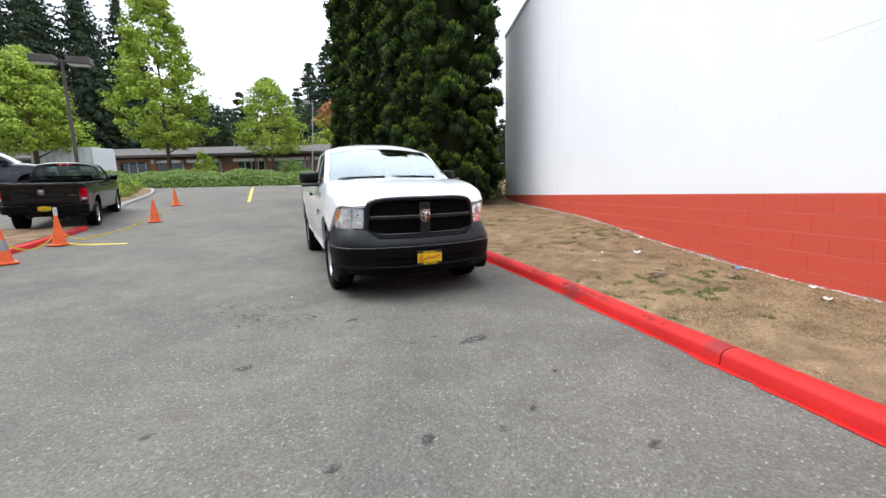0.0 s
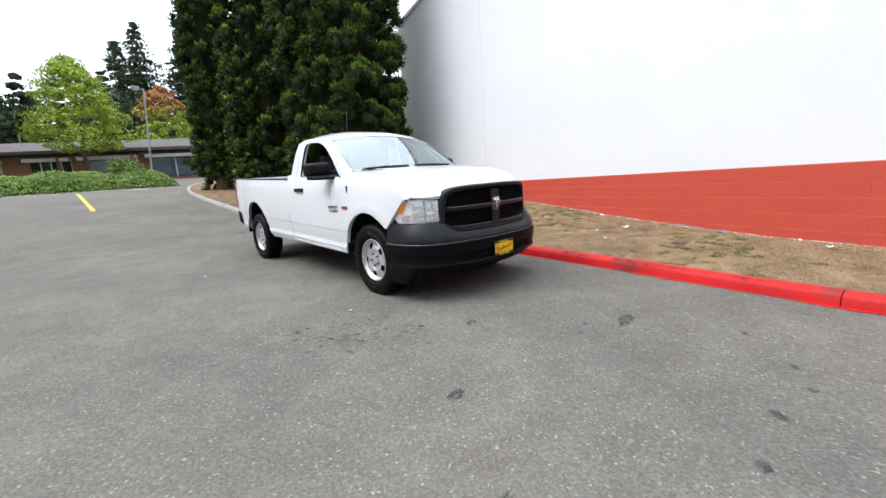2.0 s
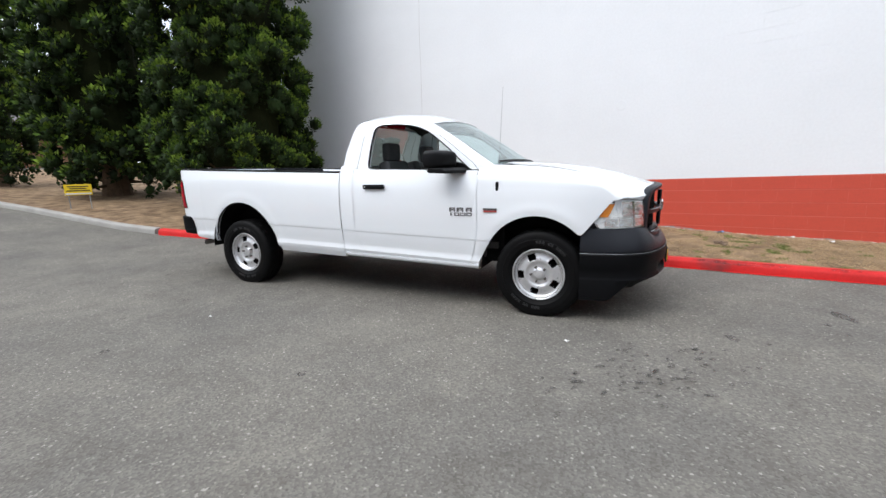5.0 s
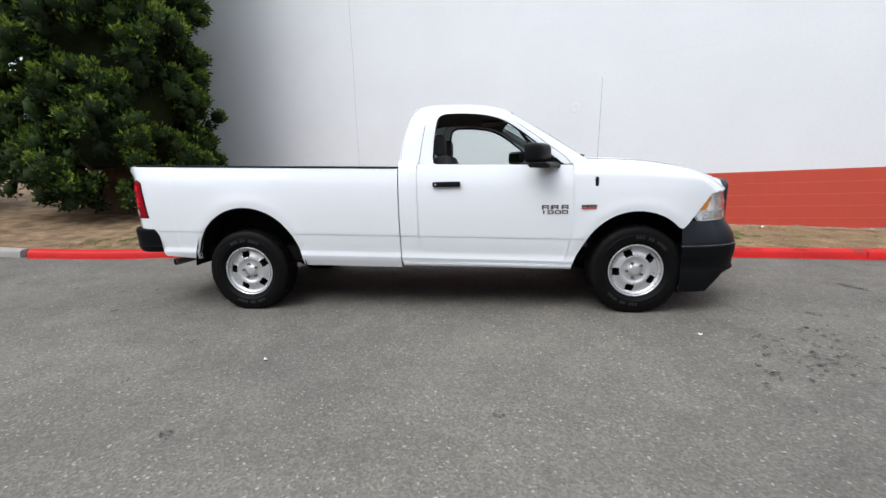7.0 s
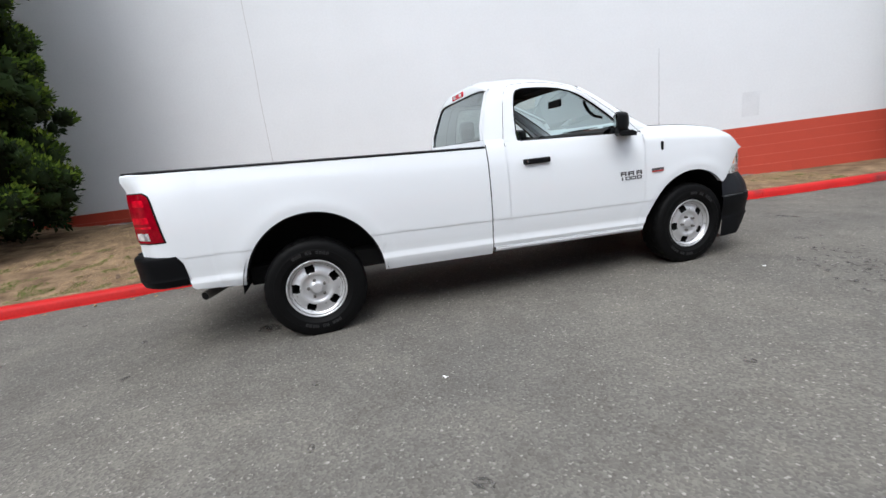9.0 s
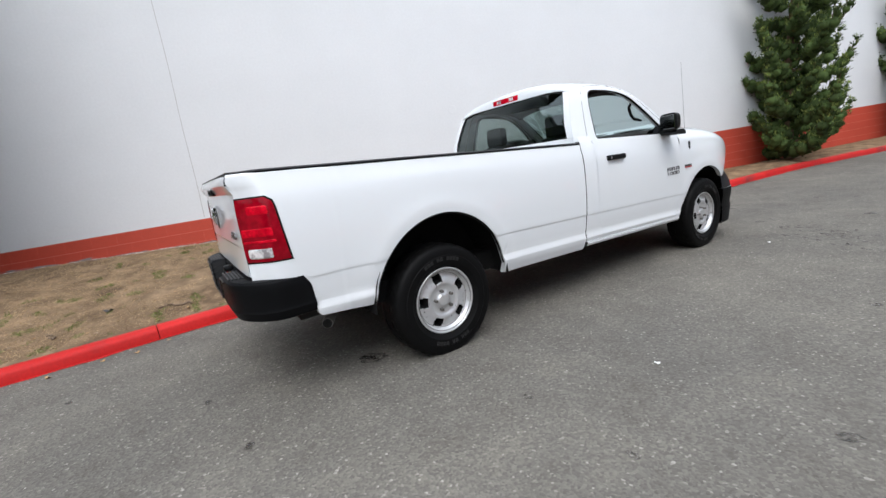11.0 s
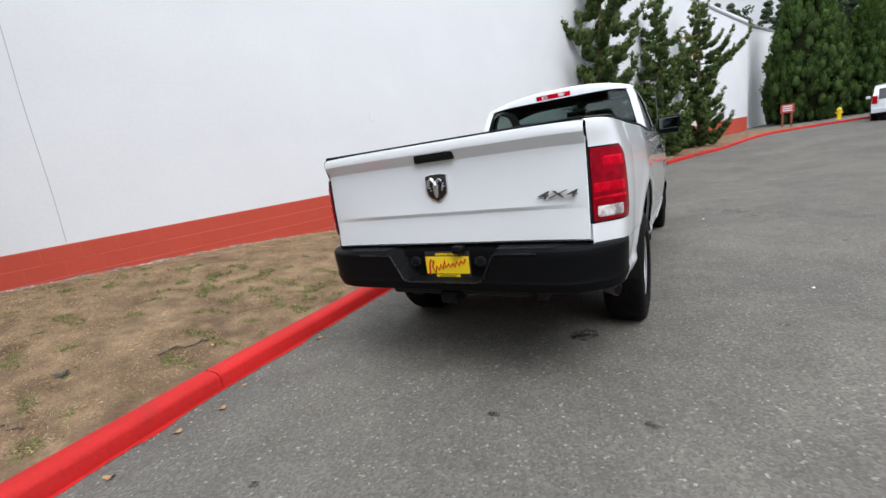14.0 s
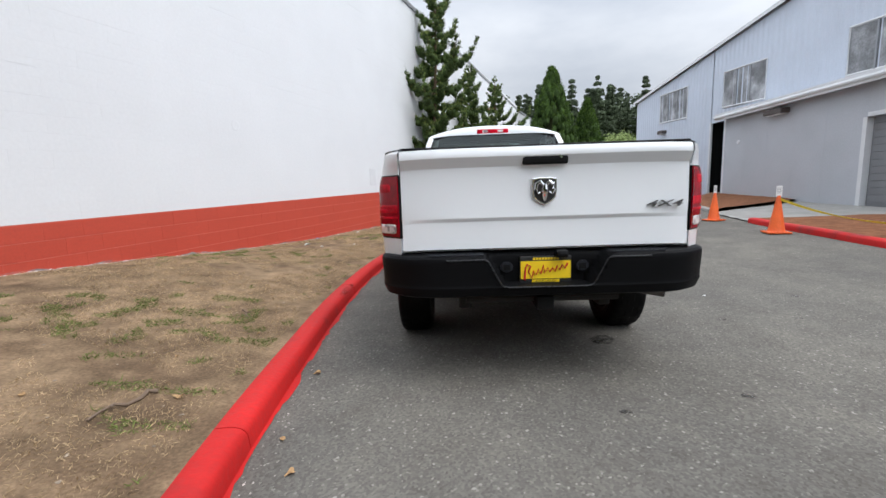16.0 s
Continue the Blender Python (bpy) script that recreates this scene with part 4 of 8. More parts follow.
def build_pickup(name, label, m, paint=PAINT_WHITE, rim=STEEL_RIM, plates=True, white=True, group=""):
    truck = thing(name, label, "pickup truck", m, group)

    # front wings
    def fender():
        ys = columns(-0.655, 0.552, [(0.02, 0.49)], 0.03)
        def bottom(y):
            if y > 0.507:
                return 0.395 + rake(y)
            if y > -0.350:
                return max(arch_front(y), 0.392)
            return lerp_list(-y, [(0.350, 0.752), (0.381, 0.778), (0.578, 1.030), (0.592, 1.041), (0.655, 1.052)])
        rows = []
        for y in ys:
            b = bottom(y)
            t = min(1.16 + rake(y), hood_z(0.86, y) - 0.045)
            t = max(t, b + 0.002)
            col = [(side_x(y, b) - 0.04, door_edge(y, b), b + 0.003), (side_x(y, b) - 0.004, door_edge(y, b), b)]
            col += [(side_x(y, z), door_edge(y, z), z) for z in levels(y, b, t, 12)]
            xa, za = col[-1][0], col[-1][2]
            xe = 0.832
            ze = max(hood_z(xe, y) - 0.0035, za)
            for j in range(1, 9):
                s = j / 8 * math.pi / 2
                col.append((xe + (xa - xe) * math.cos(s), y, za + (ze - za) * math.sin(s)))
            rows.append(col)
        return sheet(rows, flip=True)
    both("front_fender", fender, paint, truck)

    # bonnet
    def hood():
        rows = []
        xs = [-0.838 + 1.676 * k / 64 for k in range(65)]
        for j in range(41):
            s = (j / 40) ** 1.7
            rows.append([(x, hood_front(x) + (0.40 - 0.14 * (x / 0.84) ** 2 * -1 - hood_front(x)) * s, 0) for x in xs])
        rows = [[(x, y, hood_z(x, y)) for x, y, _ in r] for r in rows]
        lip = [(x, hood_front(x) + 0.012, hood_z(x, hood_front(x)) - 0.03) for x in xs]
        return sheet([lip] + rows)
    part("bonnet", hood(), paint, truck, "raised smooth bonnet", True)
    part("cowl", sheet([[(x, 0.30 + 0.10 * (x / 0.84) ** 2, 1.365 - 0.02 * (x / 0.8) ** 2), (x, 0.44 + 0.12 * (x / 0.84) ** 2, 1.352)] for x in (-0.86 + 0.086 * k for k in range(21))]), PLASTIC_BLACK, truck)

    # grille: frame, mesh, cross bars, emblem
    zc = 0.918
    # a ring frame: outline by angle, laid on the front plan
    def plan_y(x):
        return smooth_list(abs(x), [(0.0, -0.962), (0.2, -0.954), (0.4, -0.922), (0.52, -0.886), (0.60, -0.852), (0.68, -0.802)])
    def frame_ring(w, h, off, p=5.8, n=96):
        ring = []
        for k in range(n):
            t = 2 * math.pi * k / n
            c, s = math.cos(t), math.sin(t)
            r = (abs(c) ** p + abs(s) ** p) ** (-1 / p)
            x, z = w * r * c, zc + h * r * s
            x *= 1 - 0.035 * s * r
            ring.append((x, plan_y(x) + off, z + 0.006 * s))
        return ring
    rings = [frame_ring(0.662, 0.226, 0.05), frame_ring(0.658, 0.223, -0.010), frame_ring(0.646, 0.214, -0.026), frame_ring(0.614, 0.190, -0.022), frame_ring(0.600, 0.178, 0.01), frame_ring(0.594, 0.174, 0.06)]
    part("grille_frame", sheet(rings, closed=True), PLASTIC_GREY, truck, "satin black grille surround", True)
    bm = bmesh.new()
    ring = frame_ring(0.622, 0.188, 0.055)
    bm.faces.new([bm.verts.new(p) for p in ring])
    part("grille_backing", bm, VOID_BLACK, truck)
    bm = bmesh.new()
    for j in range(-9, 10):
        z = zc + j * 0.0165
        half = 0.60 * (1 - (abs(j) / 10.5) ** 3.2)
        tube([(x, plan_y(x) + 0.035, z) for x in (-half + 2 * half * k / 14 for k in range(15))], 0.0035, 5, bm)
    for k in range(-26, 27):
        x = k * 0.0225
        h = 0.15 * (1 - (abs(x) / 0.63) ** 5)
        rod((x, plan_y(x) + 0.036, zc - h), (x, plan_y(x) + 0.036, zc + h), 0.003, n=5, bm=bm)
    part("grille_mesh", bm, VOID_BLACK, truck, "black honeycomb grille mesh")
    part("grille_bar", thick(sheet([[(x, plan_y(x) - 0.018, zc + 0.006 + d) for d in (0.018, 0.014, -0.014, -0.018)] for x in (-0.60 + 0.04 * k for k in range(31))]), 0.03), PLASTIC_GREY, truck, "", True)
    part("grille_bar", thick(sheet([[(x, plan_y(x) + (-0.03 if abs(d) < 0.06 else -0.02), z) for d in (-0.062, -0.05, 0.05, 0.062) for x in [d * (1.0 if z > zc else 0.9)]] for z in (zc - 0.165 + 0.033 * k for k in range(11))]), 0.03), PLASTIC_GREY, truck, "", True)
    # added pale tubes stand for the sky's reflection on bar and frame edge
    for z in (zc + 0.022, zc - 0.176):
        half = 0.585 if z > zc else 0.52
        part("bar_edge", tube([(x, plan_y(x) - (0.020 if z > zc else 0.012), z) for x in (-half + 2 * half * k / 30 for k in range(31))], 0.0042, 6), BAR_HIGHLIGHT, truck, "", True)
    shield = [(-0.060, 0.064), (-0.03, 0.070), (0.03, 0.070), (0.060, 0.064), (0.061, 0.0), (0.056, -0.030), (0.036, -0.050), (0.0, -0.070), (-0.036, -0.050), (-0.056, -0.030), (-0.061, 0.0)]
    def emblem(y0, y1, zm, s):
        e = part("emblem", prism([(a * s, zm + b * s) for a, b in shield], y0, y1, axis="Y", bevel=0.004), CHROME, truck, "chrome shield emblem")
        d = -1 if y1 < y0 else 1
        part("emblem_field", prism([(a * s * 0.88, zm + b * s * 0.88) for a, b in shield], y1, y1 + 0.003 * d, axis="Y"), BLACK_INK, e)
        bm = bmesh.new()
        for sx in (-1, 1):
            tube([(sx * s * a, y1 + 0.006 * d, zm + s * b) for a, b in ((0.006, 0.030), (0.022, 0.047), (0.040, 0.036), (0.044, 0.010), (0.034, -0.010), (0.022, -0.004))], [0.010 * s, 0.0125 * s, 0.012 * s, 0.0105 * s, 0.009 * s, 0.006 * s], 10, bm)
        tube([(0, y1 + 0.007 * d, zm + s * b) for b in (0.034, 0.010, -0.022, -0.046)], [0.011 * s, 0.018 * s, 0.014 * s, 0.007 * s], 10, bm)
        part("emblem_relief", bm, CHROME, e, "", True)
    emblem(-0.972, -0.992, zc + 0.012, 1.0)

    # headlamps
    def lamp_x(t):
        return smooth_list(t, [(0, 0.650), (0.25, 0.742), (0.5, 0.825), (0.75, 0.893), (1.0, 0.938)])
    def lamp_y(t):
        return smooth_list(t, [(0, -0.838), (0.25, -0.785), (0.5, -0.705), (0.75, -0.590), (1.0, -0.452)])
    def lamp_top(t):
        return lerp_list(t, [(0, 1.020), (0.25, 1.037), (0.475, 1.046), (0.70, 1.043), (0.76, 1.040), (0.785, 1.026), (0.975, 0.857)])
    def lamp_low(t):
        return lerp_list(t, [(0, 0.806), (0.90, 0.804), (0.93, 0.810), (0.975, 0.848)])
    def on_lamp(t, f, off):
        t *= 0.975
        zb, zt = lamp_low(t), lamp_top(t)
        return Vector((lamp_x(t) + off * 0.6, lamp_y(t) - off * 0.8 + 0.02 * f * f, zb + (zt - zb) * f))
    def lamp(t0, t1, s0, s1, off, n=28, lean=0.0):
        """A strip of the lamp's face; lean sinks its far end deeper."""
        return [[on_lamp(t0 + (t1 - t0) * j / n, s0 + (s1 - s0) * k / 6, off - lean * j / n) for k in range(7)] for j in range(n + 1)]
    def amber(off):
        rows = []
        for k in range(9):
            z = 0.903 + 0.108 * k / 8
            outer, inner = 0.905 - 0.95 * (z - 0.910), 0.788 - 0.85 * (z - 0.909)
            rows.append([(lamp_x(t) + off * 0.6, lamp_y(t) - off * 0.8 + 0.012, z) for t in (inner + (outer - inner) * j / 8 for j in range(9))])
        return rows
    def bezel():
        rows = []
        for j in range(25):
            t = 0.70 + 0.30 * j / 24
            x, y = lamp_x(t), lamp_y(t)
            if j == 24:
                x, y = 0.951, -0.385
            zt = lerp_list(-y, [(0.381, 0.784), (0.578, 1.036), (0.65, 1.046)])
            rows.append([(x - 0.012, y + 0.016, 0.775 + (zt + 0.004 - 0.775) * k / 6) for k in range(7)])
        return rows
    for side in (-1, 1):
        def put(bm):
            return mirror_x(bm) if side < 0 else bm
        part("lamp_brow", put(tube([(lamp_x(t) - 0.010, lamp_y(t) + 0.012, lamp_top(t) + 0.015) for t in (0.44 + 0.03 * k for k in range(10))], [0.004] + [0.010] * 8 + [0.004], 8)), paint, truck, "", True)
        part("lamp_bezel", put(sheet(bezel(), flip=True)), PLASTIC_GREY, truck, "", True)
        hl = part("headlight", put(sheet(lamp(0, 1, 0, 1, -0.012), flip=True)), HEADLAMP_GLEAM, truck, "clear headlight with amber corner", True)
        for t0, t1, s0, s1, lean in ((0.05, 0.33, 0.46, 0.93, 0.012), (0.62, 0.38, 0.44, 0.93, -0.010), (0.05, 0.36, 0.07, 0.36, -0.008), (0.64, 0.40, 0.07, 0.34, 0.010), (0.86, 0.68, 0.08, 0.34, 0.008)):
            part("reflector", put(thick(sheet(lamp(min(t0, t1), max(t0, t1), s0, s1, -0.006, 10, lean)), 0.006)), LAMP_SILVER, hl, "", True)
        part("lamp_divider", put(thick(sheet(lamp(0.03, 0.94, 0.388, 0.402, -0.006)), 0.005)), LAMP_SILVER, hl, "", True)
        part("lamp_divider", put(thick(sheet(lamp(0.345, 0.372, 0.06, 0.95, -0.006, 4)), 0.005)), CHROME, hl, "", True)
        part("turn_signal", put(thick(sheet(amber(-0.002), flip=True), 0.008)), LENS_AMBER, hl, "amber turn signal", True)
        for t0 in (0.19, 0.50):
            bulb = on_lamp(t0, 0.68, -0.006)
            part("bulb", put(box(bulb - Vector((0.012, 0.010, 0.012)), bulb + Vector((0.012, 0.004, 0.012)), 0.005, segs=2)), LAMP_GREY, hl)
        part("lens_cover", put(sheet(lamp(0, 1, 0, 1, 0.004), flip=True)), GLASS_LAMP, hl, "", True).visible_shadow = False
        part("lamp_rim", put(tube([r[6] for r in lamp(0, 1, 0, 1, 0.0)] + [r[0] for r in lamp(0, 1, 0, 1, 0.0)][::-1], 0.0028, 6, closed=True)), PLASTIC_BLACK, hl, "", True)

    # front bumper
    fp = dense_plan(FRONT_PLAN)
    def upper(x, y):
        a = abs(x)
        zt = smooth_list(a, [(0, 0.690), (0.5, 0.695), (0.60, 0.735), (0.68, 0.795), (0.98, 0.812)])
        deep = smooth_list(a, [(0, 0.045), (0.5, 0.045), (0.70, 0.090), (0.93, 0.080), (0.98, 0.030)])
        slope = [(-deep * (1 - f) ** 1.6, zt - 0.003 + (0.619 - zt) * f) for f in (0.0, 0.08, 0.2, 0.35, 0.5, 0.65, 0.8, 0.92, 1.0)]
        return [(-deep - 0.08, zt)] + slope + [(-0.002, 0.610), (-0.012, 0.606)]
    part("bumper_cap", sheet(swept(fp, upper)), PLASTIC_GREY, truck, "satin dark grey bumper cap", True)
    def lower(x, y):
        a = abs(x)
        edge = max(0.20, min(0.368, 0.218 + 0.93 * (-0.60 - y)))
        back = smooth_list(a, [(0, 0.16), (0.72, 0.16), (0.86, 0.07), (0.98, 0.04)])
        zb = min(smooth_list(a, [(0, 0.268), (0.7, 0.268), (0.86, 0.30)]), edge - 0.012)
        z1 = 0.602
        dip = 0.035 * (1 / (1 + math.exp((a - 0.52) / 0.02)))
        return [(-0.03, z1 + 0.004), (0.004, z1), (0.012, z1 - 0.012), (0.012, 0.53), (0.006, 0.485), (-dip, 0.465), (-dip - 0.006, 0.405), (0.0, 0.388), (0.004, 0.378), (-0.006, edge), (-back, zb), (-back - 0.08, zb - 0.004)]
    part("front_bumper", sheet(swept(fp, lower)), BUMPER_BLACK, truck, "black front bumper with lower intake", True)
    # on the white truck the seam is pale grey, a painted silver highlight
    part("bumper_seam", tube([r[1] for r in swept(fp, [(0, 0), (0.008, 0.6045)])], 0.0016, 5), LAMP_GREY if white else PLASTIC_BLACK, truck, "thin seam with its highlight in the colour", True)
    part("lower_grille", sheet([[(x, -1.043 + 0.225 * x * x + 0.030, z) for z in (0.408, 0.462)] for x in (-0.46 + 0.046 * k for k in range(21))], flip=True), VOID_BLACK, truck)
    part("intake_trim", tube([(x, -1.047 + 0.205 * x * x, 0.383 + 0.012 * (abs(x) / 0.6) ** 6) for x in (-0.60 + 0.04 * k for k in range(31))], 0.0045, 6), PLASTIC_GREY, truck, "satin lower intake trim", True)

    def plate(px, py, pz, face, w=0.295, h=0.155):
        p = part("licence_plate", box((px - w / 2, py - 0.008, pz - h / 2), (px + w / 2, py + 0.008, pz + h / 2), 0.006, segs=2), BLACK_INK, truck, "yellow dealer plate with a red script bar in a black frame")
        f = face * 0.0095
        lay = lambda x0, x1, z0, z1, d: box((px + x0, py + f - 0.0015 + d * face, pz + z0), (px + x1, py + f + 0.0015 + d * face, pz + z1))
        part("plate_face", lay(-0.142, 0.142, -0.052, 0.050, 0), YELLOW, p)
        bm = bmesh.new()
        pts = [(-0.12, -0.034), (-0.115, 0.018), (-0.105, 0.036), (-0.085, 0.026), (-0.098, 0.002), (-0.080, -0.030), (-0.068, 0.002), (-0.055, -0.018), (-0.04, 0.006), (-0.028, -0.016), (-0.012, 0.022), (-0.006, -0.012), (0.012, 0.006), (0.022, -0.012), (0.04, 0.004), (0.052, -0.014), (0.066, 0.010), (0.08, -0.010), (0.094, 0.012), (0.108, -0.006), (0.124, 0.016)]
        tube([(px + a * (1 if face < 0 else -1), py + face * 0.0125, pz + 1.25 * b + 0.12 * a) for a, b in pts], 0.0052, 6, bm)
        part("plate_script", bm, PLATE_RED, p, "", True)
        part("plate_bar", lay(-0.078, 0.078, -0.0745, -0.057, 0), YELLOW, p)
        turn = Matrix.Rotation(math.pi if face > 0 else 0.0, 4, "Z") @ Matrix.Rotation(math.pi / 2, 4, "X")
        words("KIRKLAND", 0.0175, BLACK_INK, Matrix.Translation((px, py + face * 0.0112, pz - 0.0660)) @ turn, p, "plate_word", 0.0006, 0.0, 1.35)
        for k in range(9):
            part("plate_bar", lay(-0.075 + 0.0168 * k, -0.063 + 0.0168 * k, 0.0565, 0.0695, 0), YELLOW, p)
    if plates:
        plate(0.012, -1.060, 0.470, -1)

    # doors and sills
    def door():
        def bottom(y):
            return 0.425 + rake(y) * 0.9
        ys = columns(0.557, 1.900, [], 0.045)
        return sheet(side_panel(ys, bottom, BELT, 18, 0.03), flip=True)
    d_r, d_l = both("door", door, paint, truck, "painted cab door with black pull handle")
    for d, s in ((d_r, -1), (d_l, 1)):
        def hb(x0, x1, y0, y1, z0, z1, bev):
            return box((min(s * x0, s * x1), y0, z0), (max(s * x0, s * x1), y1, z1), bev, segs=2)
        part("door_handle", hb(0.975, 1.018, 1.520, 1.762, 1.145, 1.190, 0.012), PLASTIC_BLACK, d, "black pull handle")
        part("key_cylinder", rod((s * 0.985, 1.735, 1.168), (s * 1.0205, 1.735, 1.168), 0.010, n=12), CHROME, d)
    both("door_jamb", lambda: sheet([[(side_x(y, z) - 0.007, door_edge(0.555, z) - 0.555 + y, z) for y in (0.535, 0.58)] for z in (0.43 + 0.04 * k for k in range(22))]), paint, truck)
    both("door_jamb", lambda: sheet([[(side_x(y, z) - 0.007, door_edge(1.902, z) - 1.902 + y, z) for y in (1.88, 1.925)] for z in (0.47 + 0.04 * k for k in range(22))]), paint, truck)
    def sill():
        ys = columns(0.556, 2.055, [], 0.1)
        rows = []
        for y in ys:
            z0 = 0.376 + rake(y) * 0.9
            rows.append([(0.82, y, z0 - 0.005), (0.925, y, z0), (0.950, y, z0 + 0.012), (0.962, y, z0 + 0.03), (0.963, y, z0 + 0.0465), (0.90, y, z0 + 0.0475)])
        return sheet(rows, flip=True)
    both("sill", sill, paint, truck)
    def cab_corner():
        ys = columns(1.905, 2.067, [], 0.02)
        return sheet(side_panel(ys, lambda y: 0.425 + rake(y) * 0.9, lambda y: BELT(y) + 0.030, 16, 0.04), flip=True)
    both("cab_corner", cab_corner, paint, truck)

    # cab upper frame with its side windows
    out, win = ring_by_angle(CAB_OUT, 1.30, 1.50, 120), ring_by_angle(CAB_WIN, 1.30, 1.50, 120)
    def cab_side():
        rows = []
        for s, dx in ((1.0, -0.05), (1.0, -0.012), (0.985, 0.0), (0.75, 0.003), (0.5, 0.003), (0.25, 0.002), (0.03, 0.0), (0.0, -0.006), (0.0, -0.05)):
            rows.append([(cab_x(w[1] + (o[1] - w[1]) * s) + dx, w[0] + (o[0] - w[0]) * s, w[1] + (o[1] - w[1]) * s) for o, w in zip(out, win)])
        return sheet(rows, closed=True)
    both("cab_frame", cab_side, paint, truck)
    def seal():
        return tube([(cab_x(z) - 0.012, y, z) for y, z in win], 0.011, 6, closed=True)
    both("window_seal", seal, PLASTIC_BLACK, truck)
    def door_line():
        ln = [(1.897, BELT(1.9) - 0.01), (1.880, 1.42), (1.860, 1.55), (1.838, 1.66), (1.812, 1.752), (1.785, 1.797), (1.745, 1.815), (1.66, 1.822), (1.55, 1.823), (1.394, 1.811), (1.245, 1.784), (1.097, 1.729), (0.975, 1.645), (0.857, 1.560), (0.74, 1.470), (0.62, 1.380), (0.575, 1.325), (0.560, 1.27)]
        return tube([(cab_x(z) + 0.001, y, z) for y, z in ln], 0.0032, 5)
    both("door_seam", door_line, DARK_METAL, truck)
    def side_glass():
        bm = bmesh.new()
        bm.faces.new([bm.verts.new((cab_x(z) - 0.022, y, z)) for y, z in win])
        return bm
    part("side_window", side_glass(), GLASS, truck, "clear side window").visible_shadow = False

    # roof, windscreen, rear wall
    def roof_edge(y):
        return smooth_list(y, [(1.10, 1.747), (1.19, 1.783), (1.30, 1.810), (1.45, 1.828), (1.60, 1.834), (1.75, 1.834), (1.85, 1.826), (1.905, 1.806), (1.93, 1.788)])
    def roof_crown(y):
        return smooth_list(y, [(1.03, 1.826), (1.12, 1.864), (1.25, 1.897), (1.45, 1.926), (1.65, 1.936), (1.82, 1.930), (1.91, 1.910), (1.945, 1.885)])
    def roof_row(y0, k):
        """Cross row k of 25: the front bows forward, the sides roll down into the frames."""
        row = []
        for j in range(49):
            s = -math.cos(math.pi * j / 48)
            y = y0 - 0.075 * (1 - s * s) * max(0.0, 1 - k / 14) + 0.022 * (1 - s * s) * max(0.0, k / 24 - 0.5)
            z = roof_edge(y0)
            row.append(((cab_x(z) - 0.002) * s, y, z + (roof_crown(y) - z) * (1 - abs(s) ** 2.7)))
        return row
    rows = [roof_row(1.10 + (1.925 - 1.10) * k / 24, k) for k in range(25)]
    part("roof", sheet(rows), paint, truck, "", True)
    part("headliner", sheet([[(x * 0.9, y, z - 0.03) for x, y, z in r] for r in rows], flip=True), HEADLINER, truck)
    def screen(x, s):
        """s from 0 at the base to 1 at the roof."""
        hw = 0.840 + (0.722 - 0.840) * s
        a = x / hw
        y = 0.345 + 0.10 * a * a + (1.020 + 0.060 * a * a - 0.345 - 0.10 * a * a) * s
        z = 1.358 + 0.020 * (1 - a * a) + (1.766 + 0.056 * (1 - a * a) - 1.358 - 0.020 * (1 - a * a)) * (s + 0.035 * math.sin(math.pi * s))
        return (x, y, z)
    rows = [[screen((0.840 + (0.722 - 0.840) * s) * (-1 + 2 * j / 24), s) for j in range(25)] for s in (k / 12 for k in range(13))]
    part("windscreen", sheet(rows), GLASS_SCREEN, truck, "clear windscreen", True).visible_shadow = False
    head = []
    for j in range(33):
        a = -1 + 2 * j / 32
        top = Vector(screen(0.722 * a, 1.0)) + Vector((0, -0.006, 0.001))
        z0 = roof_edge(1.10)
        back = Vector(((cab_x(z0) - 0.002) * a, 1.102 - 0.075 * (1 - a * a), z0 + (roof_crown(1.102 - 0.075 * (1 - a * a)) - z0) * (1 - abs(a) ** 2.7) - 0.001))
        head.append([top, top.lerp(back, 0.5) + Vector((0, 0, 0.001)), back])
    part("roof_header", sheet(head, flip=True), paint, truck, "", True)
    for s in (-1, 1):
        part("windscreen_seal", tube([screen(s * (0.846 + (0.728 - 0.846) * k / 12), k / 12) for k in range(13)], 0.005, 6), PLASTIC_BLACK, truck, "", True)
    for a, b in (((0.64, 0.012), (0.0, 0.030)), ((-0.10, 0.012), (-0.72, 0.030))):
        p0, p1 = screen(*a), screen(*b)
        lift = Vector((0, -0.010, 0.010))
        part("wiper", tube([Vector(p0) + lift, (Vector(p0) + Vector(p1)) / 2 + lift * 1.4, Vector(p1) + lift], [0.016, 0.014, 0.007], 6), PLASTIC_BLACK, truck, "", True)
    def pillar():
        edge = CAB_OUT[:7]
        rows = []
        for k in range(13):
            s = k / 12
            j = min(int(s * 6), 5)
            f = s * 6 - j
            y, z = edge[j][0] + (edge[j + 1][0] - edge[j][0]) * f, edge[j][1] + (edge[j + 1][1] - edge[j][1]) * f
            g = Vector(screen(0.842 + (0.724 - 0.842) * s, s))
            a = Vector((cab_x(z) - 0.004, y, z))
            rows.append([a, a.lerp(g, 0.4) + Vector((0.006, -0.004, 0.010)), a.lerp(g, 0.8) + Vector((0.002, -0.003, 0.008)), g + Vector((0, -0.002, 0.002))])
        return sheet(rows)
    both("pillar", pillar, paint, truck)
    # rear wall of the cab with a window
    def back_y(z):
        return lerp_list(z, [(0.5, 2.055), (1.335, 2.058), (1.40, 2.053), (1.50, 2.040), (1.66, 1.989), (1.775, 1.940), (1.83, 1.90)])
    def back_w(z):
        return cab_x(max(z, 1.3)) - 0.062
    zs = [0.62, 0.9, 1.2, 1.378]
    bm = bmesh.new()
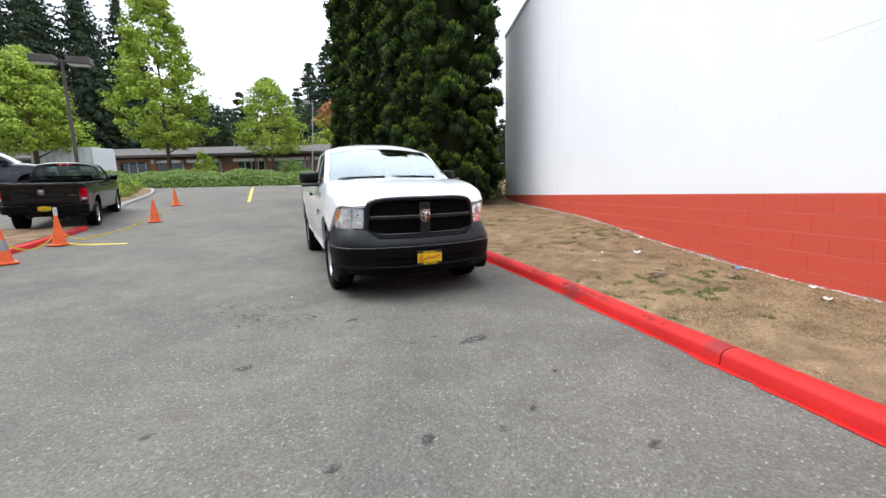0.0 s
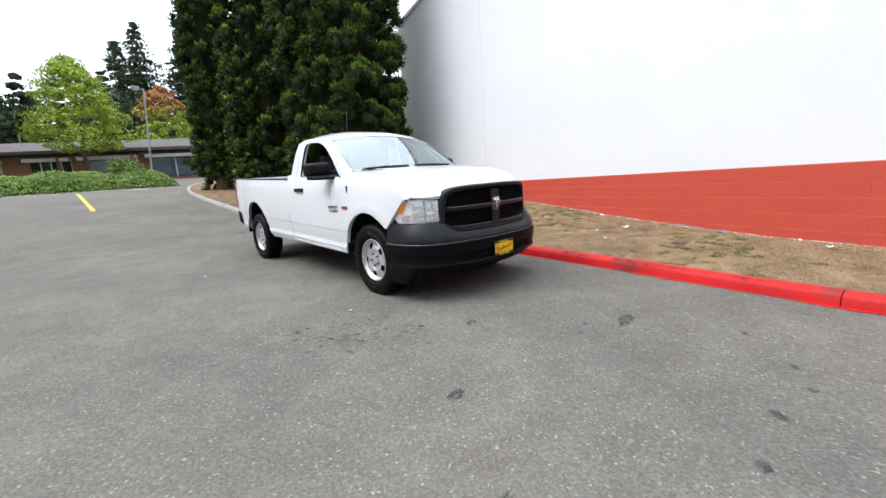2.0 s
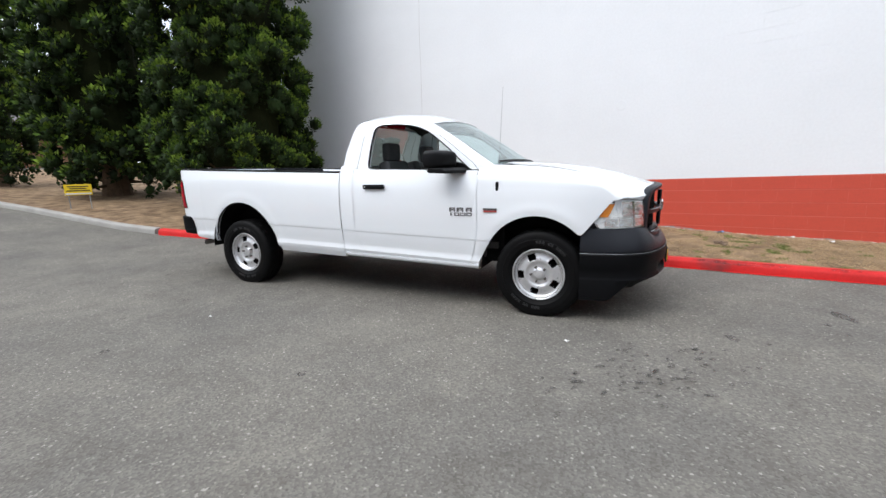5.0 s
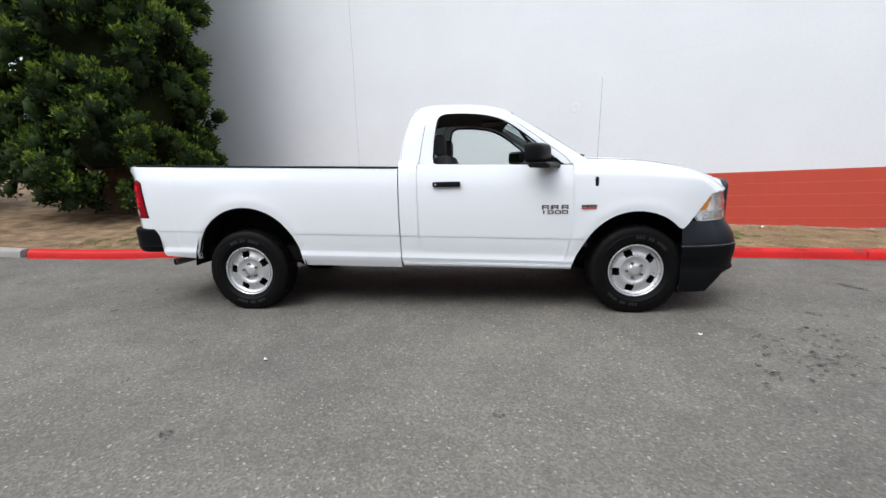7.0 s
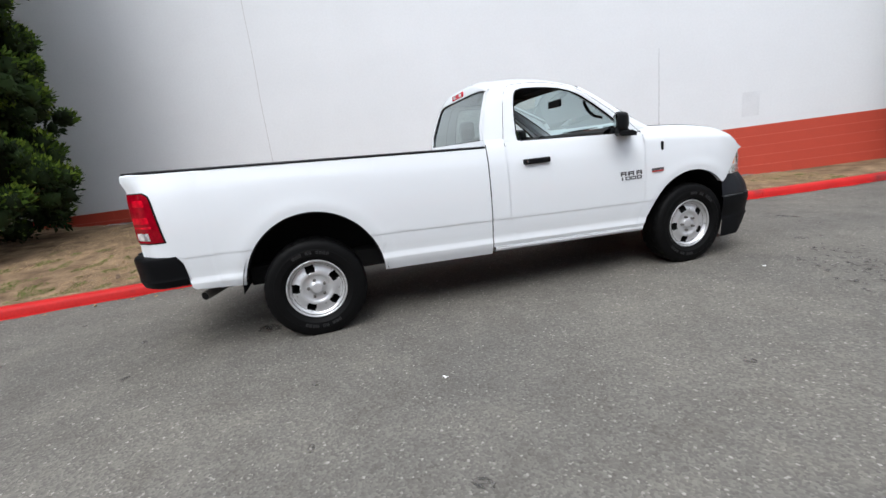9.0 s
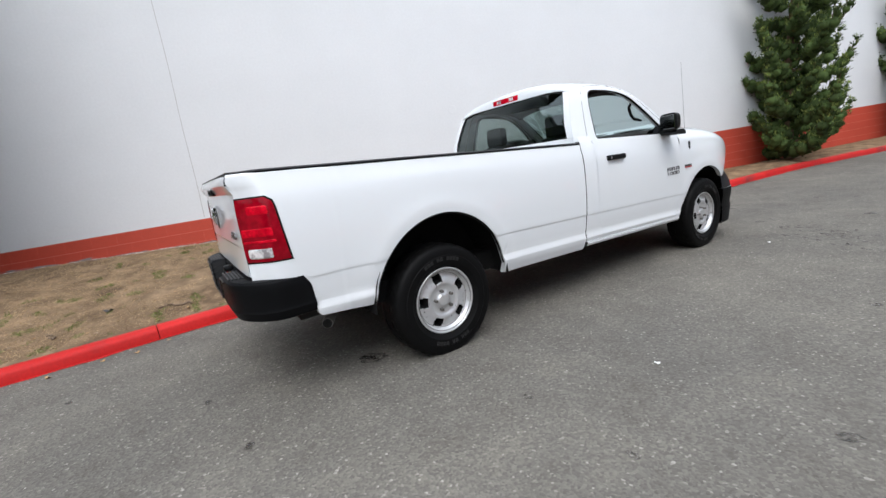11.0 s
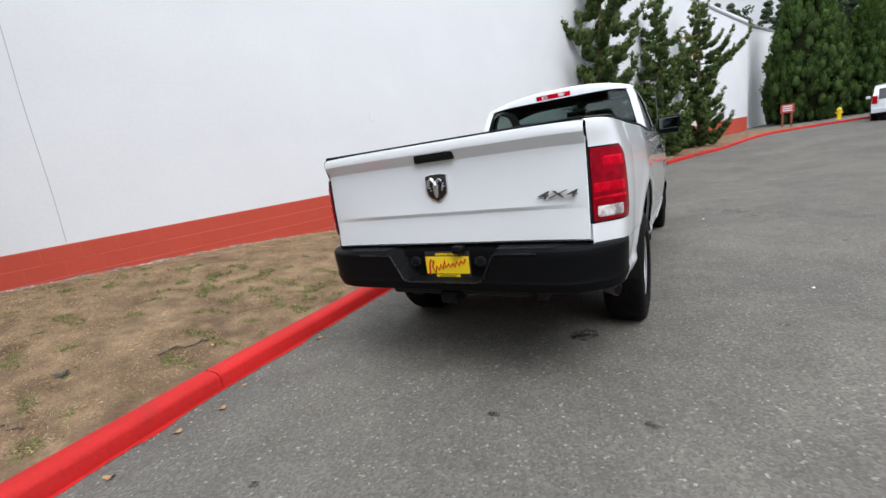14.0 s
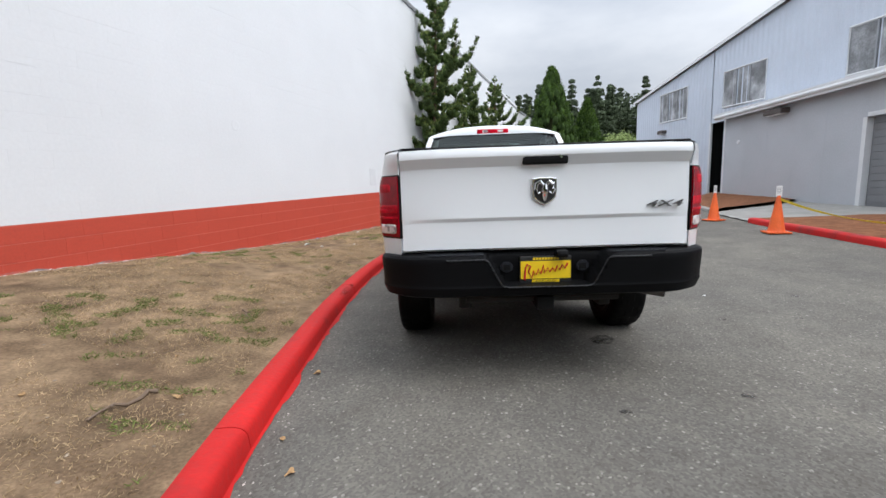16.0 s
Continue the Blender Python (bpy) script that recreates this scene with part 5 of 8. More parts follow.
    sheet([[(cab_x(max(z, 1.30)) * s, back_y(z), z) for s in (-1, -0.5, 0, 0.5, 1)] for z in zs], bm)
    for s in (-1, 1):
        sheet([[(s * (cab_x(z)), back_y(z), z), (s * back_w(z), back_y(z) + 0.004, z)] for z in (1.378, 1.5, 1.62, 1.70, 1.775)], bm, flip=s > 0)
    def brow(s, f):
        lo, hi = 1.772 + 0.040 * (1 - abs(s) ** 6), 1.790 + (roof_crown(1.925 + 0.011 * (1 - s * s)) - 1.790) * (1 - abs(s) ** 2.7)
        z = lo + (hi - lo) * f
        return (cab_x(1.772 + 0.018 * f) * s, 1.944 - 0.018 * f ** 2 + 0.011 * (1 - s * s) * f, z)
    sheet([[brow(-1 + k / 10, f) for k in range(21)] for f in (0.0, 0.3, 0.6, 0.85, 1.0)], bm)
    bmesh.ops.recalc_face_normals(bm, faces=bm.faces[:])
    part("cab_back", thick(bm, -0.012), paint, truck, "", True)
    part("rear_window", sheet([[(back_w(z) * s, back_y(min(z, 1.775)) - 0.006, z + (0.04 * (1 - abs(s) ** 6) if z > 1.77 else 0)) for s in (-1, -0.75, -0.5, -0.25, 0, 0.25, 0.5, 0.75, 1)] for z in (1.378, 1.5, 1.62, 1.70, 1.778)], flip=True), GLASS_TINT, truck, "dark tinted rear window").visible_shadow = False
    part("rear_window_seal", tube([(s * back_w(z), back_y(min(z, 1.775)) + 0.004, z + (0.04 * (1 - abs(s) ** 6) if z > 1.77 else 0)) for s, z in ((-1, 1.378), (-1, 1.5), (-1, 1.62), (-1, 1.70), (-1, 1.775), (-0.8, 1.775), (-0.5, 1.775), (0, 1.775), (0.5, 1.775), (0.8, 1.775), (1, 1.775), (1, 1.70), (1, 1.62), (1, 1.5), (1, 1.378))], 0.007, 6, closed=True), PLASTIC_BLACK, truck, "", True)
    hb = part("stop_lamp", box((-0.172, 1.90, 1.822), (0.202, 1.962, 1.872), 0.012, segs=3), LENS_RED, truck, "red high stop lamp with clear middle")
    for x in (-0.075, 0.105):
        part("cargo_lamp", box((x - 0.032, 1.952, 1.832), (x + 0.032, 1.9655, 1.862), 0.004), LENS_CLEAR, hb)

    # mirrors: a rounded head on a flat foot, both swept back from the door's corner
    for s in (-1, 1):
        def swept_back(bm, rate):
            for v in bm.verts:
                v.co.y += rate * (abs(v.co.x) - 0.94)
            return bm
        rows = []
        for k in range(13):
            f = k / 12
            y = 0.715 + 0.125 * f
            grow = smooth_list(f, [(0.0, 0.42), (0.08, 0.66), (0.25, 0.86), (0.6, 0.98), (0.94, 1.0), (1.0, 0.95)])
            rows.append([(s * (1.066 + 0.126 * grow * math.copysign(abs(math.cos(t)) ** 0.42, math.cos(t))), y,
                          1.412 + 0.082 * grow * math.copysign(abs(math.sin(t)) ** 0.45, math.sin(t))) for t in (2 * math.pi * j / 32 for j in range(32))])
        bm = sheet(rows, closed=True)
        for row in (rows[0], rows[-1]):
            bm.faces.new([bm.verts.new(v) for v in row])
        bmesh.ops.remove_doubles(bm, verts=bm.verts[:], dist=0.0005)
        bmesh.ops.recalc_face_normals(bm, faces=bm.faces[:])
        mk = part("mirror", swept_back(bm, 0.62), PLASTIC_BLACK, truck, "black folding door mirror", True)
        part("mirror_glass", swept_back(box((s * 1.066 - 0.104, 0.838, 1.350), (s * 1.066 + 0.104, 0.852, 1.476), 0.005), 0.62), MIRROR_DARK, mk)
        part("mirror_arm", swept_back(prism([(0.665, 1.286), (0.82, 1.293), (0.84, 1.312), (0.82, 1.338), (0.70, 1.336), (0.66, 1.312)], min(s * 0.885, s * 1.172), max(s * 0.885, s * 1.172), axis="X", bevel=0.010), 0.55), PLASTIC_BLACK, mk)
        part("mirror_sail", prism([(0.600, 1.290), (0.86, 1.300), (0.80, 1.395), (0.70, 1.372)], min(s * 0.868, s * 0.918), max(s * 0.868, s * 0.918), axis="X", bevel=0.006), PLASTIC_BLACK, mk)
    # aerial on the passenger's wing
    part("aerial", rod((-0.948, 0.370, 1.15), (-0.90, 0.338, 2.01), 0.0024, 0.0014, 6), LAMP_GREY, truck, "thin grey whip aerial")
    part("aerial_base", box((-0.992, 0.352, 1.122), (-0.950, 0.382, 1.205), 0.013, segs=3), PLASTIC_BLACK, truck)

    # badges as plain bars
    def badge_bar(x0, x1, y0, y1, z0, z1, material=BADGE_GREY, slant=0.0):
        return prism([(y0, z0), (y1, z0), (y1 + slant, z1), (y0 + slant, z1)], x0, x1, axis="X")
    for s in (-1, 1):
        bd = part("door_badge", badge_bar(s * 0.984, s * 1.0012, 0.742, 0.748, 0.936, 0.972), BADGE_GREY, truck, "grey raised badge bars")
        for y0 in (0.765, 0.683, 0.600):
            for a, b, c, d in ((0.044, 0.058, 0.936, 0.974), (0.000, 0.012, 0.936, 0.974), (0.012, 0.044, 0.964, 0.974), (0.014, 0.042, 0.949, 0.956)):
                part("badge_bar", badge_bar(s * 0.984, s * 1.0016, y0 + a, y0 + b, c, d), BADGE_GREY, bd)
        for y0 in (0.722, 0.662, 0.602):
            for a, b, c, d in ((0.0, 0.010, 0.898, 0.927), (0.042, 0.052, 0.898, 0.927), (0.010, 0.042, 0.920, 0.927), (0.010, 0.042, 0.898, 0.905)):
                part("badge_bar", badge_bar(s * 0.984, s * 1.0016, y0 + a, y0 + b, c, d), BADGE_GREY, bd)
        part("badge_bar", badge_bar(s * 0.984, s * 1.0016, 0.800, 0.812, 0.898, 0.927), BADGE_GREY, bd)
        eb = part("engine_badge", badge_bar(s * 0.984, s * 1.006, 0.366, 0.490, 0.952, 0.972), BADGE_GREY, truck, "grey and red engine badge")
        part("badge_bar", badge_bar(s * 0.984, s * 1.0065, 0.366, 0.490, 0.938, 0.950), SIGN_RED, eb)

    # cargo box sides, wrapped round to the tailgate
    path = [(side_x(y, 1.0), y, 0.0) for y in columns(2.076, 4.24, [(3.54, 0.53)], 0.05)]
    corner = [(x, y, 1.0) for x, y in dense_plan(REAR_PLAN, 6) if x > 0.812][::-1]
    def corner_in(x, z):
        return 1 + (smooth_list(z - rake(4.2), SIDE_TABLE) / 0.998 - 1) * min(1.0, max(0.0, (x - 0.812) / 0.15))
    def corner_lip(z):
        return lerp_list(z, [(1.285, 0.0), (1.298, 0.001), (1.345, 0.024), (1.375, 0.026), (1.40, 0.010)])
    def bed_side():
        rows = []
        for x, y, w in path + [(c[0], c[1], 1.0) for c in corner]:
            lo = 0.442 if y < 3.03 else 0.50 + 0.09 * (y - 4.06)
            b = max(arch_rear(y) if abs(y - 3.54) < 0.53 else 0, lo if y > 3.5 else 0.39 + 0.026 * (y - 1.1))
            if y > 4.425:
                b = min(0.80, 0.533 + 0.27 * (y - 4.425) / 0.045)
            t = BED_TOP(min(y, 4.62))
            inner = w
            col = []
            for z, lip in [(b, 0.04), (b, 0.004)] + [(z, 0) for z in levels(y, b, t - 0.012, 18)]:
                base = side_x(min(y, 4.24), z)
                f = base - lip
                xx = f if not inner else x * corner_in(x, z) - lip
                col.append((xx, y + (corner_lip(z) * min(1.0, max(0.0, (y - 4.50) / 0.17)) if inner else 0.0), z))
            col.append((col[-1][0] - 0.014, col[-1][1] - (0.004 if inner else 0), t))
            col.append((col[-1][0] - 0.055, col[-1][1] - (0.004 if inner else 0), t))
            rows.append(col)
        return sheet(rows, flip=True)
    both("cargo_box_side", bed_side, paint, truck)
    def bed_inside():
        bm = bmesh.new()
        sheet([[(0.875, y, max(0.86, 0.44 + 0.60 * math.sqrt(max(0, 1 - ((y - 3.54) / 0.575) ** 2)))), (0.875, y, BED_TOP(y) - 0.004)] for y in (2.07 + 0.0647 * k for k in range(41))], bm)
        return bm
    both("cargo_box_inner_side", bed_inside, paint, truck)
    part("cargo_floor", box((-0.595, 2.06, 0.82), (0.595, 4.69, 0.86)), paint, truck)
    both("cargo_floor_edge", lambda: box((0.596, 2.086, 0.82), (0.874, 3.07, 0.86)), paint, truck, smooth=False)
    both("cargo_floor_edge", lambda: box((0.596, 4.01, 0.82), (0.874, 4.62, 0.86)), paint, truck, smooth=False)
    both("wheel_house", lambda: sheet([[(0.585, 3.54 + 0.575 * math.cos(t), 0.44 + 0.60 * math.sin(t)), (0.874, 3.54 + 0.575 * math.cos(t), 0.44 + 0.60 * math.sin(t))] for t in (0.78 + (math.pi - 1.56) * k / 20 for k in range(21))], flip=True), paint, truck)
    part("cargo_front_wall", box((-0.93, 2.080, 0.45), (0.93, 2.105, BED_TOP(2.06) - 0.002)), paint, truck)
    def rail():
        rows = []
        line = [(side_x(y, BED_TOP(y) - 0.03) - 0.006, y) for y in [2.080 + 0.1 * k for k in range(22)]]
        line += [(c[0] * corner_in(c[0], 1.385) - 0.004, c[1] - 0.002) for c in corner]
        for k, (x, y) in enumerate(line):
            a, b = line[max(k - 1, 0)], line[min(k + 1, len(line) - 1)]
            d = Vector((b[0] - a[0], b[1] - a[1], 0)).normalized()
            nx, ny = -d.y, d.x
            t = BED_TOP(min(y, 4.62))
            rows.append([(x + nx * o, y + ny * o, t + h) for o, h in ((0.075, -0.03), (0.075, 0.011), (0.015, 0.012), (-0.002, 0.004), (-0.002, -0.007))])
        return sheet(rows)
    both("rail_cap", rail, PLASTIC_BLACK, truck, "black plastic rail cap")

    # tailgate
    TG = [(4.62, 1.399), (4.739, 1.404), (4.763, 1.394), (4.771, 1.376), (4.773, 1.352), (4.7728, 1.349), (4.771, 1.346), (4.7415, 1.2965), (4.74, 1.294), (4.7398, 1.291), (4.74, 1.27), (4.742, 1.18), (4.747, 1.08), (4.7535, 1.016), (4.7538, 1.013), (4.753, 1.01), (4.7425, 0.9945), (4.7415, 0.992), (4.7415, 0.989), (4.742, 0.99), (4.746, 0.9), (4.75, 0.838), (4.734, 0.826), (4.64, 0.826)]
    rows = []
    for k in range(29):
        x = -0.806 + 1.612 * k / 28
        a = abs(x) / 0.806
        fade = max(0.0, min(1.0, (a - 0.55) / 0.38)) ** 2
        rows.append([(x, (y if not 0.985 < z < 1.10 else y + (4.7415 + (z - 0.989) * 0.045 - y) * fade) - 0.008 * a ** 4 - 0.006 * a ** 14, z - 0.006 * a ** 6) for y, z in TG])
    part("tailgate", sheet(rows, flip=True), paint, truck, "painted tailgate with pressed crease lines", True)
    part("tailgate_cap", box((-0.80, 4.63, 1.398), (0.80, 4.744, 1.4115), 0.006, segs=2), PLASTIC_BLACK, truck, "black tailgate cap")
    tg = part("tailgate_handle", box((-0.128, 4.732, 1.298), (0.122, 4.770, 1.350), 0.014, segs=3), PLASTIC_BLACK, truck, "black recessed tailgate handle")
    # slightly proud black plate painted as the shade of the finger recess
    part("handle_recess", box((-0.108, 4.763, 1.306), (0.102, 4.7715, 1.330), 0.003), VOID_BLACK, tg)
    part("handle_lock", rod((-0.088, 4.766, 1.338), (-0.088, 4.7725, 1.338), 0.008, n=12), CHROME, tg)
    emblem(4.734, 4.758, 1.150, 1.12)
    words("4X4", 0.052, BADGE_GREY, Matrix.Translation((-0.660, 4.7535, 1.062)) @ Matrix.Rotation(math.pi, 4, "Z") @ Matrix.Rotation(math.pi / 2, 4, "X"), truck, "lettering", 0.005, 0.25, 2.2)
    both("tailgate_gap", lambda: box((0.8065, 4.60, 0.905), (0.8115, 4.722, 1.392)), VOID_BLACK, truck, smooth=False)
    both("corner_post", lambda: box((0.802, 4.62, 0.815), (0.840, 4.700, 0.903), 0.004), paint, truck, smooth=False)

    # tail lamps on the rear corners
    tp = [(c[0], c[1]) for c in corner]
    def tail(z0, z1, off, t0=0.0, t1=1.0, n=14, oval=0.0, cut=0.0):
        rows = []
        m = len(tp) - 1
        for j in range(n + 1):
            zf = j / n
            z = z0 + (z1 - z0) * zf
            start = 0.315 + 0.085 * (z - 0.91) / 0.355
            row = []
            wide = max(0.06, 1 - abs(2 * zf - 1) ** oval) ** (1 / oval) if oval else 1.0
            mid, half = 0.5 * (t0 + t1), 0.5 * (t1 - t0) * wide
            trim = cut * max(0.0, (zf - 0.86) / 0.14) ** 3
            for k in range(15):
                s = start + (1.0 - start) * (mid - half + trim + (2 * half - trim) * k / 14)
                i = min(int(s * m), m - 1)
                f = s * m - i
                x, y = tp[i][0] + (tp[i + 1][0] - tp[i][0]) * f, tp[i][1] + (tp[i + 1][1] - tp[i][1]) * f
                xx = x * corner_in(x, z)
                yy = y
                e = off * (1 - 0.5 * (2 * zf - 1) ** 6)
                row.append((xx + e * (1 - s) * 0.9, yy + e * (0.25 + s * 0.75), z))
            rows.append(row)
        return rows
    for s in (-1, 1):
        put = (lambda b: mirror_x(b)) if s < 0 else (lambda b: b)
        tl = part("tail_lamp", put(thick(sheet(tail(0.905, 1.268, 0.006, cut=0.16)), 0.012)), PLASTIC_BLACK, truck, "red tail lamp with a clear lower window", True)
        part("lamp_lens", put(thick(sheet(tail(0.914, 1.260, 0.016, 0.02, 0.955, cut=0.16)), 0.012)), LENS_DARK, tl, "dark red outer lens", True)
        part("lamp_chamber", put(thick(sheet(tail(1.165, 1.222, 0.0178, 0.16, 0.70, oval=4)), 0.004)), LENS_RED, tl, "", True)
        part("lamp_chamber", put(thick(sheet(tail(1.045, 1.105, 0.0178, 0.18, 0.92, oval=5)), 0.004)), LENS_RED, tl, "", True)
        part("lamp_chamber", put(thick(sheet(tail(1.016, 1.034, 0.0178, 0.16, 0.92, oval=6)), 0.004)), LENS_RED, tl, "", True)
        part("reversing_lamp", put(thick(sheet(tail(0.930, 0.992, 0.0185, 0.30, 0.86, oval=7)), 0.004)), LENS_CLEAR, tl, "clear reversing lamp", True)

    # rear bumper with step, plate recess and tow fittings
    bp_plan = [(0.0, 4.850), (0.21, 4.850), (0.245, 4.850), (0.28, 4.850), (0.315, 4.850), (0.35, 4.850), (0.54, 4.850), (0.68, 4.842), (0.78, 4.812), (0.86, 4.757), (0.915, 4.700), (0.946, 4.640), (0.956, 4.57), (0.954, 4.51), (0.944, 4.45)]
    bp = dense_plan(bp_plan, 6)
    def rear_section(x, y):
        a = abs(x)
        lo = 0.567
        def in_(z):
            return 0.105 / (1 + math.exp((a - 0.235 - 0.095 * max(0.0, z - 0.638) / 0.155) / 0.005)) if z > 0.628 else 0.0
        out = [(-0.20, 0.806)]
        for o, z in ((-0.075, 0.812), (-0.040, 0.811), (-0.018, 0.807), (-0.004, 0.796), (0.0, 0.784), (-0.001, 0.755), (-0.003, 0.72), (-0.006, 0.68), (-0.007, 0.646), (-0.007, 0.638), (-0.004, 0.628), (-0.010, 0.610), (-0.022, lo + 0.012), (-0.05, lo), (-0.16 if a < 0.85 else -0.06, lo + 0.02)):
            out.append((o - in_(z), z))
        return out
    # the plan faces +y: its way outwards is the other side's
    full = [(-x, y) for x, y in bp[::-1]] + bp[1:]
    rows = []
    for k, (x, y) in enumerate(full):
        a, b = full[max(k - 1, 0)], full[min(k + 1, len(full) - 1)]
        d = Vector((b[0] - a[0], b[1] - a[1], 0)).normalized()
        nrm = Vector((-d.y, d.x, 0))
        rows.append([Vector((x, y - max(0.0, 4.58 - y) / 0.13 * 0.03 * max(0.0, 0.80 - z) / 0.27, z)) + nrm * o for o, z in rear_section(x, y)])
    # moulded edge, its paler plastic standing for the light it catches
    part("bumper_edge", tube([(x, 4.850 + 0.001, z) for x, z in ((-0.56, 0.788), (-0.345, 0.788), (-0.325, 0.776), (-0.258, 0.648), (-0.240, 0.634), (-0.215, 0.629), (0.215, 0.629), (0.240, 0.634), (0.258, 0.648), (0.325, 0.776), (0.345, 0.788), (0.56, 0.788))], 0.0045, 8), PLASTIC_EDGE, truck, "smooth bumper edge lightened as a highlight", True)
    part("rear_bumper", sheet(rows, flip=True), BUMPER_BLACK, truck, "black step bumper with plate recess", True)
    for s in (-1, 1):
        for j in range(5):
            y = 4.752 + 0.018 * j
            part("tread_rib", box((s * 0.52 - 0.17, y, 0.808), (s * 0.52 + 0.17 - 0.012 * j, y + 0.009, 0.8155)) if s > 0 else box((s * 0.52 - 0.17 + 0.012 * j, y, 0.808), (s * 0.52 + 0.17, y + 0.009, 0.8155)), PLASTIC_GREY, truck)
    part("step_pad", box((-0.13, 4.735, 0.775), (-0.06, 4.80, 0.822), 0.02, segs=2), PLASTIC_BLACK, truck)
    for x in (-0.215, 0.215):
        sk = part("trailer_socket", prism([(x + 0.038 * math.cos(t), 0.725 + 0.032 * math.sin(t)) for t in (2 * math.pi * k / 8 + 0.39 for k in range(8))], 4.740, 4.758, axis="Y", bevel=0.004), PLASTIC_GREY, truck, "square trailer socket")
        # no real hole: a raised black plate gives its darkness
        part("socket_hole", box((x - 0.018, 4.754, 0.710), (x + 0.018, 4.761, 0.740)), VOID_BLACK, sk)
    if plates:
        plate(-0.005, 4.752, 0.708, 1)
    part("tow_hitch", box((-0.05, 4.55, 0.48), (0.05, 4.79, 0.555), 0.006), VOID_BLACK, truck, "black tow receiver")
    part("hitch_beam", rod((-0.45, 4.66, 0.53), (0.45, 4.66, 0.53), 0.035, n=12), DARK_METAL, truck)
    part("exhaust", tube([(-0.40, 3.90, 0.53), (-0.46, 4.08, 0.51), (-0.62, 4.24, 0.485), (-0.87, 4.38, 0.458)], 0.034, 14), EXHAUST, truck, "dull steel exhaust tailpipe", True)
    # black disc on the capped pipe stands for its shaded hollow
    part("exhaust_mouth", rod((-0.868, 4.379, 0.4582), (-0.8735, 4.3821, 0.4577), 0.029, n=14), VOID_BLACK, truck)

    # wheels, arch linings and underbody
    for y in (0.0, 3.569):
        for s in (-1, 1):
            wheel(truck, s * 0.838, y, s, rim)
    def liner(cy, w, h, z0, lo, hi):
        rows = []
        for k in range(25):
            t = math.pi * k / 24
            y, z = cy + (w + 0.02) * math.cos(t), z0 + (h + 0.015) * math.sin(t)
            rows.append([(lo, y, z), (hi, y, z)])
        bm = sheet(rows)
        bm.faces.new([bm.verts.new((lo, cy + (w + 0.02) * math.cos(math.pi * k / 24), z0 + (h + 0.015) * math.sin(math.pi * k / 24))) for k in range(25)])
        return bm
    both("wheel_arch_lining", lambda: liner(0.02, 0.49, 0.51, 0.40, 0.60, 0.955), VOID_BLACK, truck, smooth=False)
    both("wheel_arch_lining", lambda: liner(3.54, 0.53, 0.555, 0.44, 0.60, 0.962), VOID_BLACK, truck, smooth=False)
    both("arch_edge", lambda: tube([(side_x(3.54 + 0.524 * math.cos(t), 0.44 + 0.549 * math.sin(t)) - 0.012, 3.54 + 0.524 * math.cos(t), 0.44 + 0.549 * math.sin(t)) for t in (0.16 + (math.pi - 0.32) * k / 30 for k in range(31))], 0.008, 6), PLASTIC_BLACK, truck)
    part("underbody", box((-0.80, -0.55, 0.46), (0.80, 4.05, 0.60)), VOID_BLACK, truck)
    for s in (-1, 1):
        part("chassis_rail", box((s * 0.45 - 0.04, -0.7, 0.40), (s * 0.45 + 0.04, 4.45, 0.54), 0.01), DARK_METAL, truck)
    part("rear_axle", rod((-0.78, 3.569, 0.39), (0.78, 3.569, 0.39), 0.045, n=12), DARK_METAL, truck)
    part("front_axle", rod((-0.78, 0, 0.39), (0.78, 0, 0.39), 0.035, n=12), DARK_METAL, truck)
    part("axle_housing", box((-0.15, 3.44, 0.27), (0.15, 3.70, 0.51), 0.05, segs=2), DARK_METAL, truck)
    part("fuel_tank", box((0.48, 1.3, 0.30), (0.78, 2.7, 0.48), 0.04, segs=2), DARK_METAL, truck)
    part("cab_gap", box((-0.94, 2.060, 0.47), (0.94, 2.076, 1.26)), DARK_METAL, truck)
    part("bulkhead", box((-0.80, 0.35, 0.5), (0.80, 0.45, 1.30)), VOID_BLACK, truck)
    both("inner_door_trim", lambda: box((0.86, 0.5, 0.5), (0.90, 1.96, 1.285), 0.01), TRIM_BROWN, truck, smooth=False)
    part("cab_floor", box((-0.86, 0.4, 0.58), (0.86, 2.02, 0.64)), TRIM_BROWN, truck)

    # cabin
    rows = []
    for k in range(21):
        x = -0.82 + 0.082 * k
        yf = 0.47 + 0.12 * (x / 0.84) ** 2
        rows.append([(x, yf, 1.05), (x, yf + 0.01, 1.315), (x, yf + 0.06, 1.350), (x, 0.72, 1.374), (x, 0.82, 1.368), (x, 0.86, 1.345), (x, 0.875, 1.30), (x, 0.85, 1.16), (x, 0.80, 0.98)])
    part("dashboard", sheet(rows), TRIM_BROWN, truck, "dark moulded dashboard", True)
    part("grab_handle", tube([(-0.755, 1.010, 1.650), (-0.715, 0.985, 1.610), (-0.700, 0.935, 1.545), (-0.700, 0.880, 1.500), (-0.745, 0.820, 1.475)], [0.012, 0.015, 0.015, 0.015, 0.012], 8), PLASTIC_BLACK, truck, "black grab handle", True)
    sw = part("steering_wheel", tube([(0.40 + 0.19 * math.cos(t), 0.90 - 0.07 * math.sin(t), 1.19 + 0.175 * math.sin(t)) for t in (2 * math.pi * k / 32 for k in range(32))], 0.016, 8, closed=True), PLASTIC_BLACK, truck, "black steering wheel", True)
    part("wheel_hub", box((0.32, 0.86, 1.13), (0.48, 0.92, 1.25), 0.03, segs=2), PLASTIC_BLACK, sw)
    part("steering_column", rod((0.40, 0.70, 1.08), (0.40, 0.89, 1.18), 0.035, n=10), PLASTIC_BLACK, sw)
